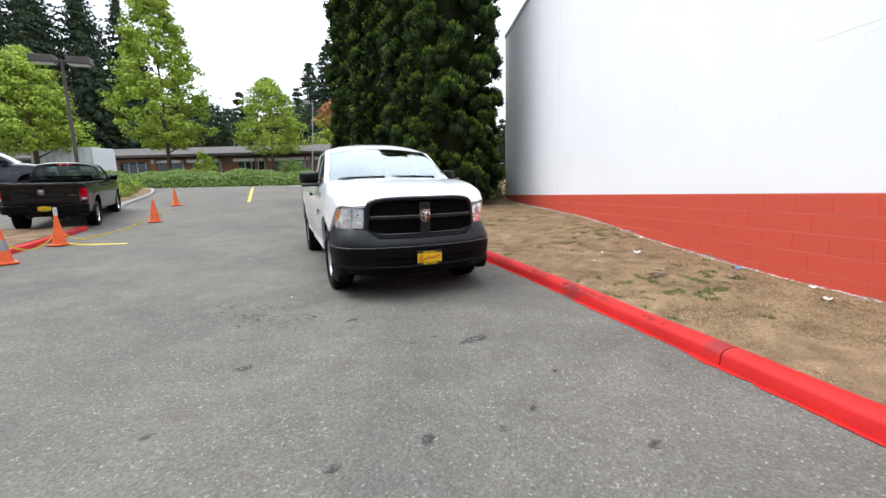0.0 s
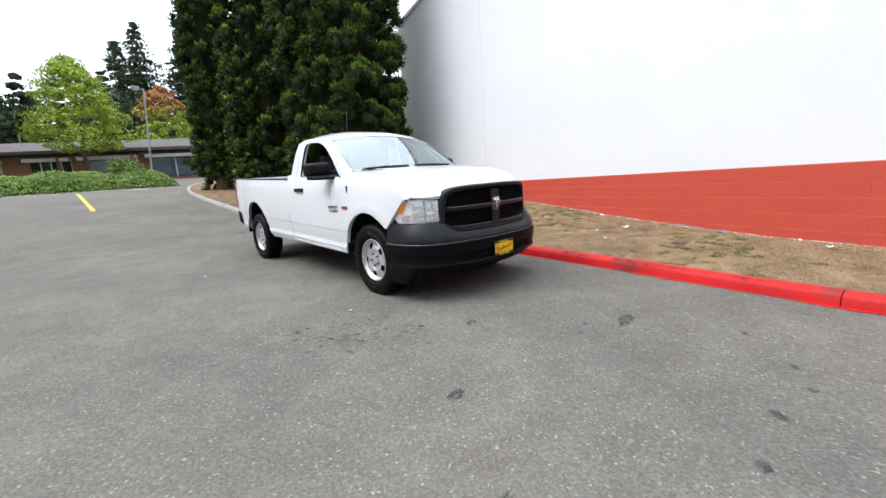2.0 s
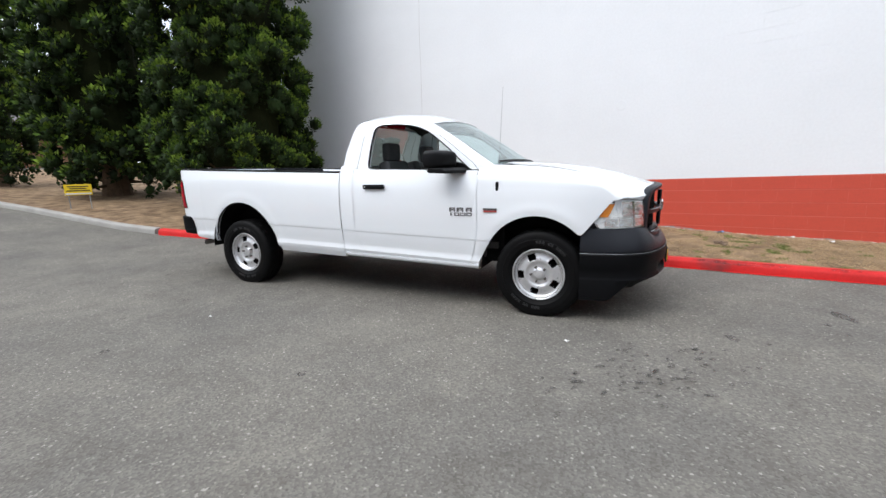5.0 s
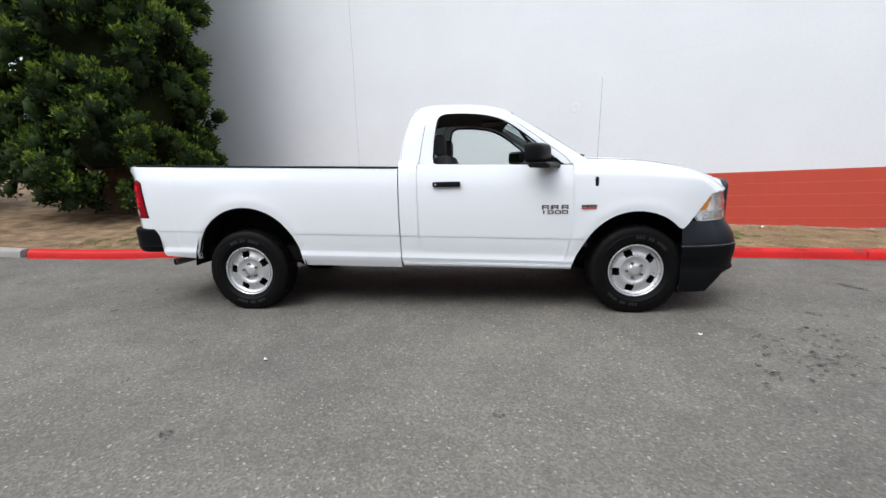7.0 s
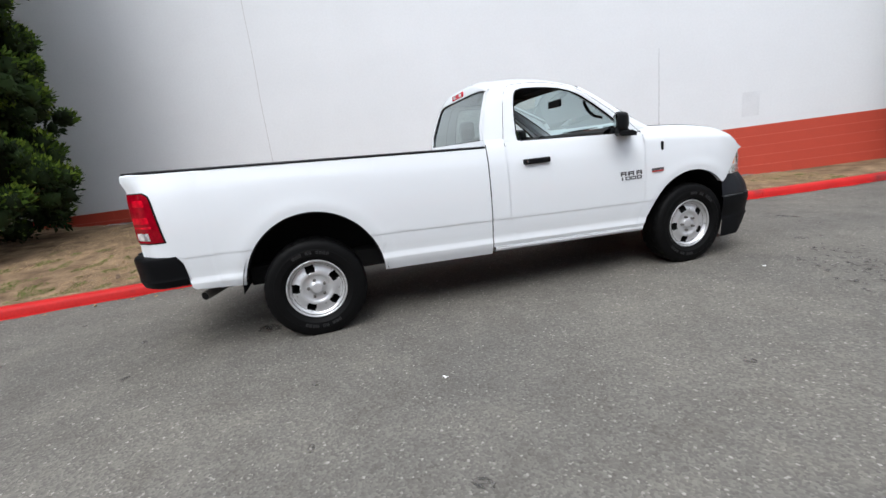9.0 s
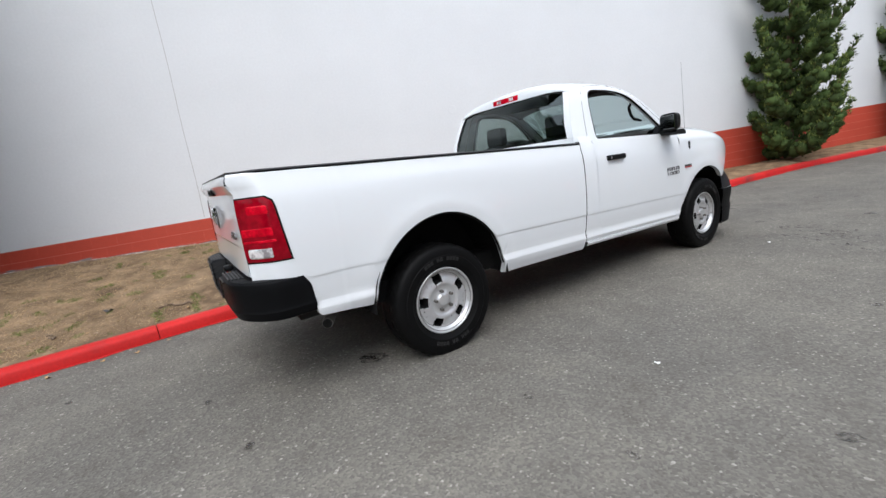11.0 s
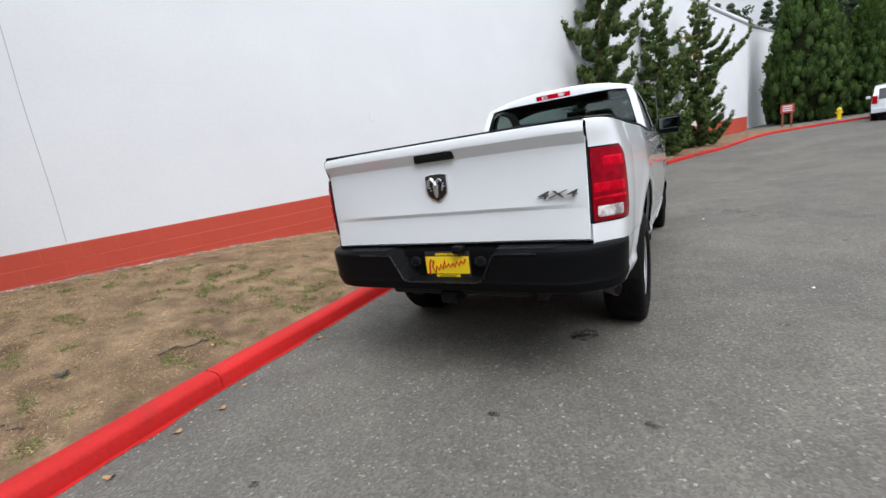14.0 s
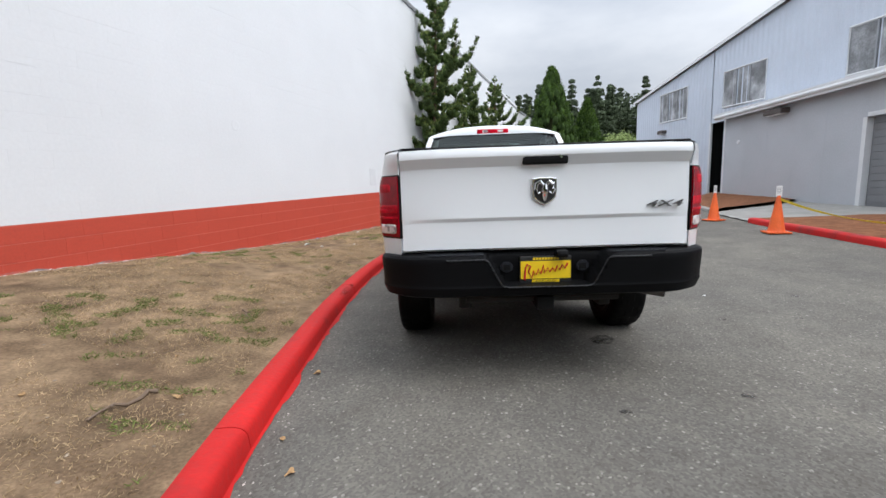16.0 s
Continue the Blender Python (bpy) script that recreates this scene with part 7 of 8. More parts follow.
for k, (x, y, h, w) in enumerate(((-62, 92, 34, 11), (-52, 86, 36, 12), (-44, 92, 33, 10), (-38, 86, 38, 12), (-30, 84, 33, 11), (-24, 90, 27, 9), (6.0, 88, 23.5, 11), (9.6, 92, 28, 12), (19, 95, 36, 12), (27, 92, 30, 11), (35, 96, 33, 12), (1.5, 96, 18, 10), (-70, 88, 35, 12), (-57, 80, 30, 11), (-47, 78, 32, 11), (-34, 78, 27, 10), (-41, 100, 40, 13), (-27, 76, 22, 9), (-65, 76, 30, 11), (-33, 94, 39, 12), (-49, 94, 38, 12), (-56, 90, 36, 12), (-28, 97, 36, 12), (-45, 84, 34, 11), (-36, 82, 33, 10), (-20, 99, 24, 9), (-15, 92, 19, 11), (-10, 94, 17, 11), (-5.5, 90, 17, 10), (-12.5, 88, 16, 10), (-19, 90, 18, 11), (-2, 94, 15, 10), (15, 84, 26, 10), (23, 86, 31, 11), (3, 82, 17, 8), (-76, 80, 33, 12))):
    fir(x, y, 3.0, h * (0.88 if -22 < x < 2 else 1.0), w, 100 + k, per=4)


def woodland(name, label, spots, seed, material=FAR_WOOD, card=0.9):
    """Far mixed woods as one mass of crowns with gaps and uneven tops."""
    rng = np.random.default_rng(seed)
    vs = []
    for x, y, z, h, w, kind in spots:
        if kind:
            v, q = fir_arrays(h, w, rng, 0.03, 8, max(10, int(h * 1.15)), 0.72, 1.0)
            v = v + np.array([x, y, z])
        else:
            n = 44
            u = rng.normal(size=(n, 3))
            u /= np.linalg.norm(u, axis=1, keepdims=True)
            c = u * np.array([w / 2, w / 2, h / 2]) * rng.uniform(0.5, 1.0, (n, 1)) + np.array([x, y, z + h * 0.52])
            v, q, _ = clumps(c, u, w * 0.17, 40, card * 0.65, card * 0.45, rng, 0.8, 0.0)
        vs.append((v, q))
    v, q = join(vs)
    return tagged(fast_mesh(name, v, q, material), label, "trees", kind="stuff")


rw = random.Random(8)
woodland("woodland_north", "dark mixed woodland behind the shops", [(x + rw.uniform(-2, 2), 74 + rw.uniform(-5, 8), 2.5, rw.uniform(11, 18) * (0.84 if x > -24 else 1.0), rw.uniform(7, 10), rw.random() < 0.45) for x in range(-84, 60, 2)], 51, FIR)


def hill_z(x, y):
    d = max(0.0, -46 - y - 0.10 * (x + 20))
    return ground_z(x, y) - 0.15 + 9.0 * (1 - math.exp(-(d / 26) ** 1.5))


hill = sheet([[(x, y, hill_z(x, y)) for x in range(-110, 41, 6)] for y in range(-46, -190, -6)])
tagged(link_mesh("hillside", hill, MEADOW, smooth=True), "rough green meadow slope beyond the buildings", "hill", kind="structure")
woodland("woodland_south", "mixed dark woodland on the hillside", [(x, y, hill_z(x, y) - 0.5, h, w, kind) for x, y, h, w, kind in ((rw.uniform(-70, 8), rw.uniform(-104, -72), rw.uniform(8, 14.5), rw.uniform(4, 6.5), rw.random() < 0.84) for _ in range(120))], 52, FAR_WOOD, 0.8)
woodland("scrub_south", "pale green scrub on the meadow slope", [(x, y, hill_z(x, y) - 0.6, h, h * 1.6, 0) for x, y, h in ((rw.uniform(-55, -5), rw.uniform(-70, -50), rw.uniform(2.4, 4.6)) for _ in range(46))], 53, MEADOW, 0.5)


def ivy_hedge():
    """The clipped ivy bank in front of the shops."""
    rng = np.random.default_rng(61)
    n = 9500
    x = rng.uniform(-34, 2.0, n)
    s = rng.uniform(0, 1, n)
    y = 28.6 + 3.4 * s
    end = np.clip((2.1 - x) / 1.2, 0, 1) ** 0.5
    z = np.interp(s, [0, 0.18, 0.45, 0.8, 1.0], [0.05, 0.55, 0.85, 1.05, 0.95]) * end * (1 + 0.10 * np.sin(x * 1.3) + 0.06 * np.sin(x * 3.1 + 2))
    g = np.array([ground_z(0, b) for b in y])
    c = np.stack([x, y, g + z], 1)
    o = np.tile(np.array([[0, -0.6, 0.8]]), (n, 1))
    v, q, _ = clumps(c, o, 0.16, 14, 0.11, 0.08, rng, 0.6, 0.0)
    tagged(fast_mesh("ivy_hedge", v, q, IVY), "low clipped ivy bank at the drive's end", "hedge", kind="stuff")
    rows = [[(x, 28.7 + 3.4 * s, ground_z(0, 28.7 + 3.4 * s) + float(np.interp(s, [0, 0.18, 0.45, 0.8, 1.0], [-0.1, 0.42, 0.72, 0.92, 0.82])) * max(0, min(1, (1.9 - x) / 1.2)) ** 0.5) for s in (k / 12 for k in range(13))] for x in [-34 + k for k in range(36)] + [1.4, 1.7, 1.9]]
    tagged(link_mesh("hedge_bank", sheet(rows, flip=True), IVY, smooth=True), "green bank under the ivy", "bank", kind="structure")


ivy_hedge()
shrub("round_shrub", "rounded light green shrub on the ivy bank", -0.4, 31.5, 2.6, 1.2, 1.0, 0.9, 73, IVY, 0.10, 60)


def grass_patch(name, label, pick, n, material, seed, blade=0.05, wide=0.006):
    """Single blades over the bank where pick() lets them grow."""
    rng = np.random.default_rng(seed)
    pts = []
    tries = 0
    while len(pts) < n and tries < n * 14:
        tries += 1
        y, v = rng.uniform(-5.5, 8.2), rng.uniform(0.03, 0.985)
        if pick(y, v):
            pts.append(bank_place(y, v))
    p = np.array([tuple(a) for a in pts])
    d = rng.normal(scale=0.75, size=p.shape)
    d[:, 2] = rng.uniform(0.25, 1.1, len(p))
    d /= np.linalg.norm(d, axis=1, keepdims=True)
    L = blade * rng.uniform(0.4, 1.4, (len(p), 1))
    s = np.cross(d, rng.normal(size=p.shape))
    s /= np.linalg.norm(s, axis=1, keepdims=True)
    w = wide * rng.uniform(0.6, 1.3, (len(p), 1))
    bend = np.array([[0, 0, -0.25]]) * L
    verts = np.stack([p - s * w, p + s * w, p + d * L + s * w * 0.3 + bend, p + d * L - s * w * 0.3 + bend], 1).reshape(-1, 3)
    return tagged(fast_mesh(name, verts, np.arange(len(p) * 4).reshape(-1, 4), material), label, "grass", kind="stuff")


def straw_here(y, v):
    return noise.noise((y * 0.75, v * 2.6, 4.0)) + 0.45 * noise.noise((y * 3, v * 9, 1.0)) > -0.18


def green_here(y, v):
    return 0.6 * noise.noise((y * 0.62 + 5, v * 2.0, 9.0)) + 0.85 * noise.noise((y * 5.5, v * 17, 6.0)) > (0.33 + 0.20 * min(1.0, max(0.0, (v - 0.4) / 0.35)) - 0.22 * max(0.0, 1 - 4 * v) * (y > 5) if y > 2.5 else 0.48)


grass_patch("dry_grass", "short straw-coloured dry grass on the bank", straw_here, 150000, STRAW, 81, 0.026, 0.0017)
grass_patch("green_grass", "sparse tufts of green grass on the bank", green_here, 23000, GREEN_GRASS, 82, 0.034, 0.0024)

# ---- buildings ----
def plate_box(name, lo, hi, material, parent, bevel=0.0, label=""):
    return part(name, box(lo, hi, bevel), material, parent, label)


def build_shed():
    """The pale steel shed and its lower grey annex west of the drive."""
    shed = thing("metal_shed", "pale blue corrugated steel shed with translucent window panels", "building", group="")
    px = -12.4
    roof = lambda y: 6.68 + 0.0855 * (y + 24.3) if y < 4 else 6.68 + 0.0855 * 28.3 - 0.0855 * (y - 4)
    # corrugated gable wall with an open doorway
    ys = [-24.3 + 0.075 * k for k in range(int(33 / 0.075))]
    def rib(k):
        return (0.0, 0.0, 0.016, 0.016)[k % 4]
    bm = bmesh.new()
    rows_a = [[(px + rib(k), y, 0.1), (px + rib(k), y, roof(y))] for k, y in enumerate(ys) if y < -15.25]
    rows_m = [[(px + rib(k), y, 4.0), (px + rib(k), y, roof(y))] for k, y in enumerate(ys) if -15.3 < y < -14.15]
    rows_b = [[(px + rib(k), y, 0.0), (px + rib(k), y, roof(y))] for k, y in enumerate(ys) if y > -14.2]
    for r in (rows_a, rows_m, rows_b):
        sheet(r, bm)
    part("gable_wall", thick(bm, 0.02), METAL_BLUE, shed, "pale corrugated steel cladding")
    plate_box("wall_body", (px - 16, -24.2, 0.0), (px - 0.35, -15.4, 6.4), METAL_BLUE, shed)
    plate_box("north_wall", (px - 16, -14.0, 0.0), (px - 0.35, 8.5, 6.0), METAL_BLUE, shed)
    # black boxes line the open doorway to paint in the shed's dark inside
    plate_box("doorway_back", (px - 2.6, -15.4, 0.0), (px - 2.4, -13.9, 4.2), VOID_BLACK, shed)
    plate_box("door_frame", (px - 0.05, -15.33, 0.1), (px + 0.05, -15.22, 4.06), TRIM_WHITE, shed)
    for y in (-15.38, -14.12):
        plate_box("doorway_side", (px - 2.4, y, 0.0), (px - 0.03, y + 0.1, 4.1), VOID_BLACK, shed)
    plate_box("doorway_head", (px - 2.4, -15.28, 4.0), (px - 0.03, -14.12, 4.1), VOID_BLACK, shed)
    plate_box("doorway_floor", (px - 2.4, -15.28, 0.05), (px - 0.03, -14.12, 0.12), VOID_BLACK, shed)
    bm = bmesh.new()
    for a, b in ((-24.5, 4.0), (4.0, 8.6)):
        za, zb = roof(a), roof(b)
        sheet([[(px + 0.22, a, za), (px + 0.22, a, za + 0.16), (px - 16, a, za + 0.16)], [(px + 0.22, b, zb), (px + 0.22, b, zb + 0.16), (px - 16, b, zb + 0.16)]], bm)
    part("roof", bm, TRIM_WHITE, shed, "white metal roof edge")
    for y0, y1, za, zb, zc, zd in ((-20.75, -17.55, 6.50, 6.36, 4.84, 4.68), (-14.32, -11.50, 6.24, 6.06, 4.62, 4.48), (-7.78, -4.9, 5.92, 5.74, 4.42, 4.30)):
        w = thing("window", "", "")
        for key in list(w.keys()):
            del w[key]
        w.parent = shed
        w.location = (px + 0.02, 0, 0)
        rows = []
        nn = 40
        for k in range(nn + 1):
            f = k / nn
            y = y0 + (y1 - y0) * f
            d = 0.010 + 0.022 * (0.5 + 0.5 * math.sin(k * 1.25))
            rows.append([(d, y, zc + (zd - zc) * f), (d, y, za + (zb - za) * f)])
        part("pane", sheet(rows), FIBREGLASS, w, "weathered corrugated translucent panel", True)
        part("window_frame", tube([(0.03, y0, zc), (0.03, y1, zd), (0.03, y1, zb), (0.03, y0, za)], 0.045, 4, closed=True), TRIM_WHITE, w)
        for f in (0.33, 0.66):
            y = y0 + (y1 - y0) * f
            part("mullion", box((0.03, y - 0.025, zc + (zd - zc) * f), (0.06, y + 0.025, za + (zb - za) * f)), LAMP_GREY, w)
    lamp = part("wall_lamp", box((px + 0.02, -20.4, 4.12), (px + 0.35, -19.85, 4.32), 0.03, segs=2), LAMP_BROWN, shed, "brown wall-pack lamp")
    part("lens", box((px + 0.08, -20.35, 4.10), (px + 0.30, -19.9, 4.125)), WHITE_SIGN, lamp)

    ann = thing("shed_annex", "lower grey-painted annex with a roller door beside a mulch bed", "building")
    ax = -11.45
    # front wall around the roller door
    for y0, y1, z0, z1 in ((-12.5, -6.0, 0.0, 3.86), (-6.0, -2.4, 2.85, 3.86), (-2.4, 8.6, -0.1, 3.86)):
        n = max(1, round((y1 - y0) / 1.22))
        for k in range(n):
            a, b = y0 + (y1 - y0) * k / n, y0 + (y1 - y0) * (k + 1) / n
            plate_box("wall_panel", (ax - 0.25, a, z0), (ax, b - 0.004, z1), METAL_GREY, ann)
    plate_box("end_wall", (px + 0.02, -12.52, 0.0), (ax - 0.26, -12.30, 3.83), METAL_GREY, ann)
    plate_box("corner_trim", (ax - 0.10, -12.58, 0.0), (ax + 0.02, -12.505, 3.86), TRIM_WHITE, ann)
    roller = plate_box("roller_door", (ax - 0.24, -5.86, 0.0), (ax - 0.205, -2.5, 2.86), DOOR_GREY, ann, 0.0, "dark grey ribbed roller door")
    for k in range(14):
        z = 0.0 + 0.205 * k
        part("slat", box((ax - 0.20, -5.86, z), (ax - 0.15, -2.5, z + 0.198), 0.006), DOOR_GREY, roller)
    for y in (-6.0, -2.5):
        plate_box("door_jamb", (ax - 0.22, y, -0.05), (ax + 0.035, y + 0.13, 2.85), TRIM_WHITE, ann)
    plate_box("door_head", (ax - 0.22, -5.87, 2.86), (ax + 0.035, -2.5, 2.98), TRIM_WHITE, ann)
    bm = sheet([[(ax + 0.30, y, 3.77), (ax + 0.32, y, 4.03), (px - 0.1, y, 4.33)] for y in (-12.75, 8.7)])
    part("roof", thick(bm, 0.05), TRIM_WHITE, ann, "pale sheet roof with gutter")
    part("gutter", tube([(ax + 0.36, y, 3.91) for y in (-12.75, 0, 8.7)], 0.07, 8), TRIM_WHITE, ann)
    bm = bmesh.new()
    for k in range(52):
        y = -12.6 + 0.41 * k
        tube([(ax + 0.32, y, 4.055), (px - 0.05, y, 4.355)], 0.02, 4, bm)
    part("roof_ribs", bm, TRIM_WHITE, ann)["kind"] = "stuff"
    lm = part("wall_lamp", box((ax + 0.0, -9.75, 3.50), (ax + 0.34, -8.85, 3.68), 0.03, segs=2), LAMP_BROWN, ann, "brown wall-pack lamp")
    part("lens", box((ax + 0.06, -9.65, 3.475), (ax + 0.28, -8.95, 3.502)), WHITE_SIGN, lm)
    part("wall_vent", lathe([(0.0, 0.03), (0.07, 0.03), (0.085, 0.015), (0.085, 0.0)], 16, "X"), TRIM_WHITE, ann, "round white vent").location = (ax, -11.58, 2.75)


build_shed()


def build_shops():
    """The low brick shops at the drive's end."""
    s = thing("shop_building", "long low brick shop row with brown shingle roof", "building", pose(-9, 54.2, 2.3, 0, 0, -20.5))
    L = 30
    plate_box("wall", (-L, 0.0, -0.4), (L, 9, 2.9), BRICK_TAN, s)
    bm = sheet([[(x, -1.6, 3.0), (x, -1.6, 3.25), (x, 4.5, 4.6), (x, 10.5, 3.2)] for x in (-L - 0.8, L + 0.8)], flip=True)
    part("roof", thick(bm, 0.12), ROOF_SHINGLE, s, "brown-grey shingle roof")
    plate_box("fascia", (-L - 0.8, -1.66, 2.95), (L + 0.8, -1.605, 3.22), ROOF_SHINGLE, s)
    rngb = random.Random(5)
    x = -L + 1.5
    while x < L - 5:
        w = rngb.uniform(3.0, 4.6)
        win = new("window")
        win.parent = s
        part("window_back", box((x, -0.03, 0.3), (x + w, 0.02, 2.55)), SHOP_DARK, win)
        n = rngb.choice((2, 3, 4))
        for k in range(n):
            a, b = x + w * k / n + 0.05, x + w * (k + 1) / n - 0.05
            part("pane", box((a, -0.06, 0.45), (b, -0.045, 2.3)), GLASS_SHOP, win)
            part("mullion", box((b, -0.09, 0.3), (b + 0.1, -0.035, 2.5)), TRIM_WHITE, win)
        if rngb.random() < 0.75:
            part("awning", box((x - 0.2, -1.0, 2.28), (x + w + 0.2, -0.1, 2.62), 0.03), TRIM_WHITE, win, "white awning")
        x += w + rngb.uniform(0.7, 2.6)
    for k in range(11):
        plate_box("post", (-L + 6 * k - 0.08, -1.5, -0.3), (-L + 6 * k + 0.08, -1.34, 2.8), WOOD_POST, s)
    part("roof_vent", rod((2, 2.2, 4.0), (2, 2.2, 5.2), 0.06, n=8), LAMP_GREY, s)


build_shops()


def build_far_white():
    b = thing("white_building", "tall plain white building beyond the long wall", "building")
    bm = prism([(-5.1, -33.4), (-7.3, -38.8), (6.0, -44.0), (8.0, -36.0)], 0.2, 8.15)
    part("wall", bm, WALL_WHITE, b)
    part("roof_edge", prism([(-5.15, -33.3), (-7.4, -38.9), (6.0, -44.1), (8.0, -35.9)], 8.16, 8.30), LAMP_GREY, b)
    part("downpipe", rod((-7.42, -38.7, 0.5), (-7.42, -38.7, 8.1), 0.10, n=8), LAMP_GREY, b, "grey downpipe")


build_far_white()


def build_cream():
    c = thing("cream_garage", "low cream building with an open dark garage door", "building", pose(-16.5, -43.2, 1.0, 0, 0, 20))
    for x0, x1, z0, z1 in ((-14, -3.6, -0.3, 3.6), (-3.6, -0.3, 2.6, 3.6), (-0.3, 4.5, -0.3, 3.6)):
        plate_box("front_wall", (x0, -0.25, z0), (x1, 0.0, z1), CREAM, c)
    plate_box("side_wall", (-14.0, -9.0, -0.3), (-13.8, -0.26, 3.6), CREAM, c)
    plate_box("side_wall", (4.3, -9.0, -0.3), (4.5, -0.26, 3.6), CREAM, c)
    # black instead of cream: the shade inside the open garage is painted on
    plate_box("back_wall", (-13.8, -9.0, -0.3), (4.3, -8.8, 3.6), VOID_BLACK, c)
    part("roof", prism([(-0.2 + 0.3, 3.6), (0.3, 3.85), (-4.5, 4.9), (-9.3, 3.75), (-9.3, 3.6)], -14.4, 4.9, axis="X"), TRIM_WHITE, c, "pale metal roof")


build_cream()

# ---- vehicles ----
def build_van():
    """A white minivan seen from behind, nose away."""
    v = thing("minivan", "white minivan parked on the drive with its rear to the truck", "van", pose(-10.0, -22.6, 0.58, -2, 0, -14))
    prof = [(0.0, 0.45), (-0.02, 0.75), (0.05, 1.02), (0.22, 1.45), (0.38, 1.68), (0.7, 1.745), (2.2, 1.75), (3.0, 1.66), (3.9, 1.12), (4.6, 0.98), (5.0, 0.78), (5.08, 0.40)]
    # y from the tail (0) to the nose (-5)
    rows = []
    for sx in (-1.0, -0.985, -0.93, -0.6, 0.0, 0.6, 0.93, 0.985, 1.0):
        rows.append([(0.97 * sx * (1 - 0.14 * max(0, (z - 0.95)) ** 1.2), -y + (0.05 * (abs(sx) ** 4) * (-1 if y < 1 else 1)), z - 0.05 * abs(sx) ** 8) for y, z in prof])
    bm = sheet(rows)
    for sgn in (0, -1):
        bm.faces.new([bm.verts.new(p) for p in rows[sgn]] + [bm.verts.new((rows[sgn][0][0], -2.5, 0.30))])
    bmesh.ops.recalc_face_normals(bm, faces=bm.faces[:])
    part("body", bm, PAINT_WHITE, v, "white painted body", True)
    part("rear_window", sheet([[(x, -0.06 - (z - 1.05) * 0.40 + 0.012, z) for x in (-0.72, 0, 0.72)] for z in (1.06, 1.25, 1.55)]), SHOP_DARK, v, "dark rear window")
    for s in (-1, 1):
        part("side_window", sheet([[(s * (0.975 - 0.105 * (z - 0.95)), y, z) for y in (-0.45, -1.4, -2.6, -3.3 + (z - 1.05) * 0.9)] for z in (1.08, 1.3, 1.55)], flip=s < 0), SHOP_DARK, v)
        part("tail_lamp", box((s * 0.86 - 0.09, -0.10, 0.85), (s * 0.86 + 0.09, 0.03, 1.22), 0.02, segs=2), LENS_RED, v, "red tail lamp")
        part("mirror", box((s * 1.06 - 0.1, -3.55, 1.05), (s * 1.06 + 0.1, -3.42, 1.2), 0.03, segs=2), PAINT_WHITE, v)
        for y in (-0.95, -3.95):
            w = part("wheel", rod((s * 0.72, y, 0.33), (s * 0.95, y, 0.33), 0.335, n=28), RUBBER, v)
            part("rim", rod((s * 0.94, y, 0.33), (s * 0.96, y, 0.33), 0.21, n=20), STEEL_RIM, w)
    part("bumper", box((-0.93, -0.15, 0.40), (0.93, 0.07, 0.66), 0.06, segs=3), PAINT_WHITE, v, "", True)
    part("bumper_step", box((-0.85, -0.1, 0.30), (0.85, 0.04, 0.41), 0.02), PLASTIC_BLACK, v)
    part("licence_plate", box((-0.17, -0.01, 0.80), (0.17, 0.022, 0.96), 0.006), WHITE_SIGN, v, "pale plate with plain bars")
    part("underbody", box((-0.75, -4.7, 0.22), (0.75, -0.2, 0.42)), VOID_BLACK, v)
    return v


build_van()
build_pickup("pickup_truck", "glossy black pickup truck parked tail-out beyond the cones", pose(-8.25, 14.2, 0.50, -4.1, 0, 188), PAINT_BLACK, CHROME, True, False)
build_pickup("pickup_truck", "dark blue-black pickup truck parked side-on behind another", pose(-11.6, 19.3, 1.25, 0, 0, 96), mat("dark_blue_paint", (0.018, 0.022, 0.032), 0.25, var=0.05, coat=1.0), CHROME, True, False)


def build_trailer():
    t = thing("box_trailer", "white box trailer parked beyond the black truck", "trailer", pose(-16.6, 37.3, 2.0, 0, 0, -23))
    part("body", box((-2.5, -1.1, 0.55), (2.5, 1.1, 2.75), 0.05, segs=2), TRAILER_WHITE, t)
    for k in range(9):
        part("side_rib", box((-2.4 + 0.6 * k, -1.115, 0.6), (-2.375 + 0.6 * k, -1.102, 2.7)), LAMP_GREY, t)
    for x in (-0.5, 0.5):
        part("wheel", rod((x, -1.05, 0.34), (x, -0.85, 0.34), 0.34, n=20), RUBBER, t)
        part("wheel", rod((x, 0.85, 0.34), (x, 1.05, 0.34), 0.34, n=20), RUBBER, t)


build_trailer()


def trailer_frame():
    t = thing("trailer_frame", "low black trailer frame lying beside the shed", "trailer", pose(-11.35, -17.0, ground_z(-11.35, -17.0), 0, 0, 20))
    part("rail", box((-1.6, -0.3, 0.35), (1.6, -0.22, 0.47), 0.01), VOID_BLACK, t)
    part("rail", box((-1.6, 0.5, 0.35), (1.6, 0.58, 0.47), 0.01), VOID_BLACK, t)
    for x in (-1.4, 0.0, 1.4):
        part("cross_member", box((x - 0.04, -0.22, 0.36), (x + 0.04, 0.5, 0.46)), VOID_BLACK, t)
    for x in (-0.5, 0.6):
        part("wheel", rod((x, -0.5, 0.28), (x, -0.34, 0.28), 0.28, n=18), RUBBER, t)
        part("wheel", rod((x, 0.62, 0.28), (x, 0.78, 0.28), 0.28, n=18), RUBBER, t)
    part("drawbar", rod((1.6, 0.14, 0.40), (2.6, 0.14, 0.42), 0.05, n=8), VOID_BLACK, t)
    part("jack", rod((2.4, 0.14, 0.05), (2.4, 0.14, 0.75), 0.035, n=8), VOID_BLACK, t)


trailer_frame()

# ---- west kerbs, mulch bed, walk ----
west_kerb = tagged(new("kerb_3"), "red painted concrete kerb along the west side of the drive", "kerb", kind="structure")
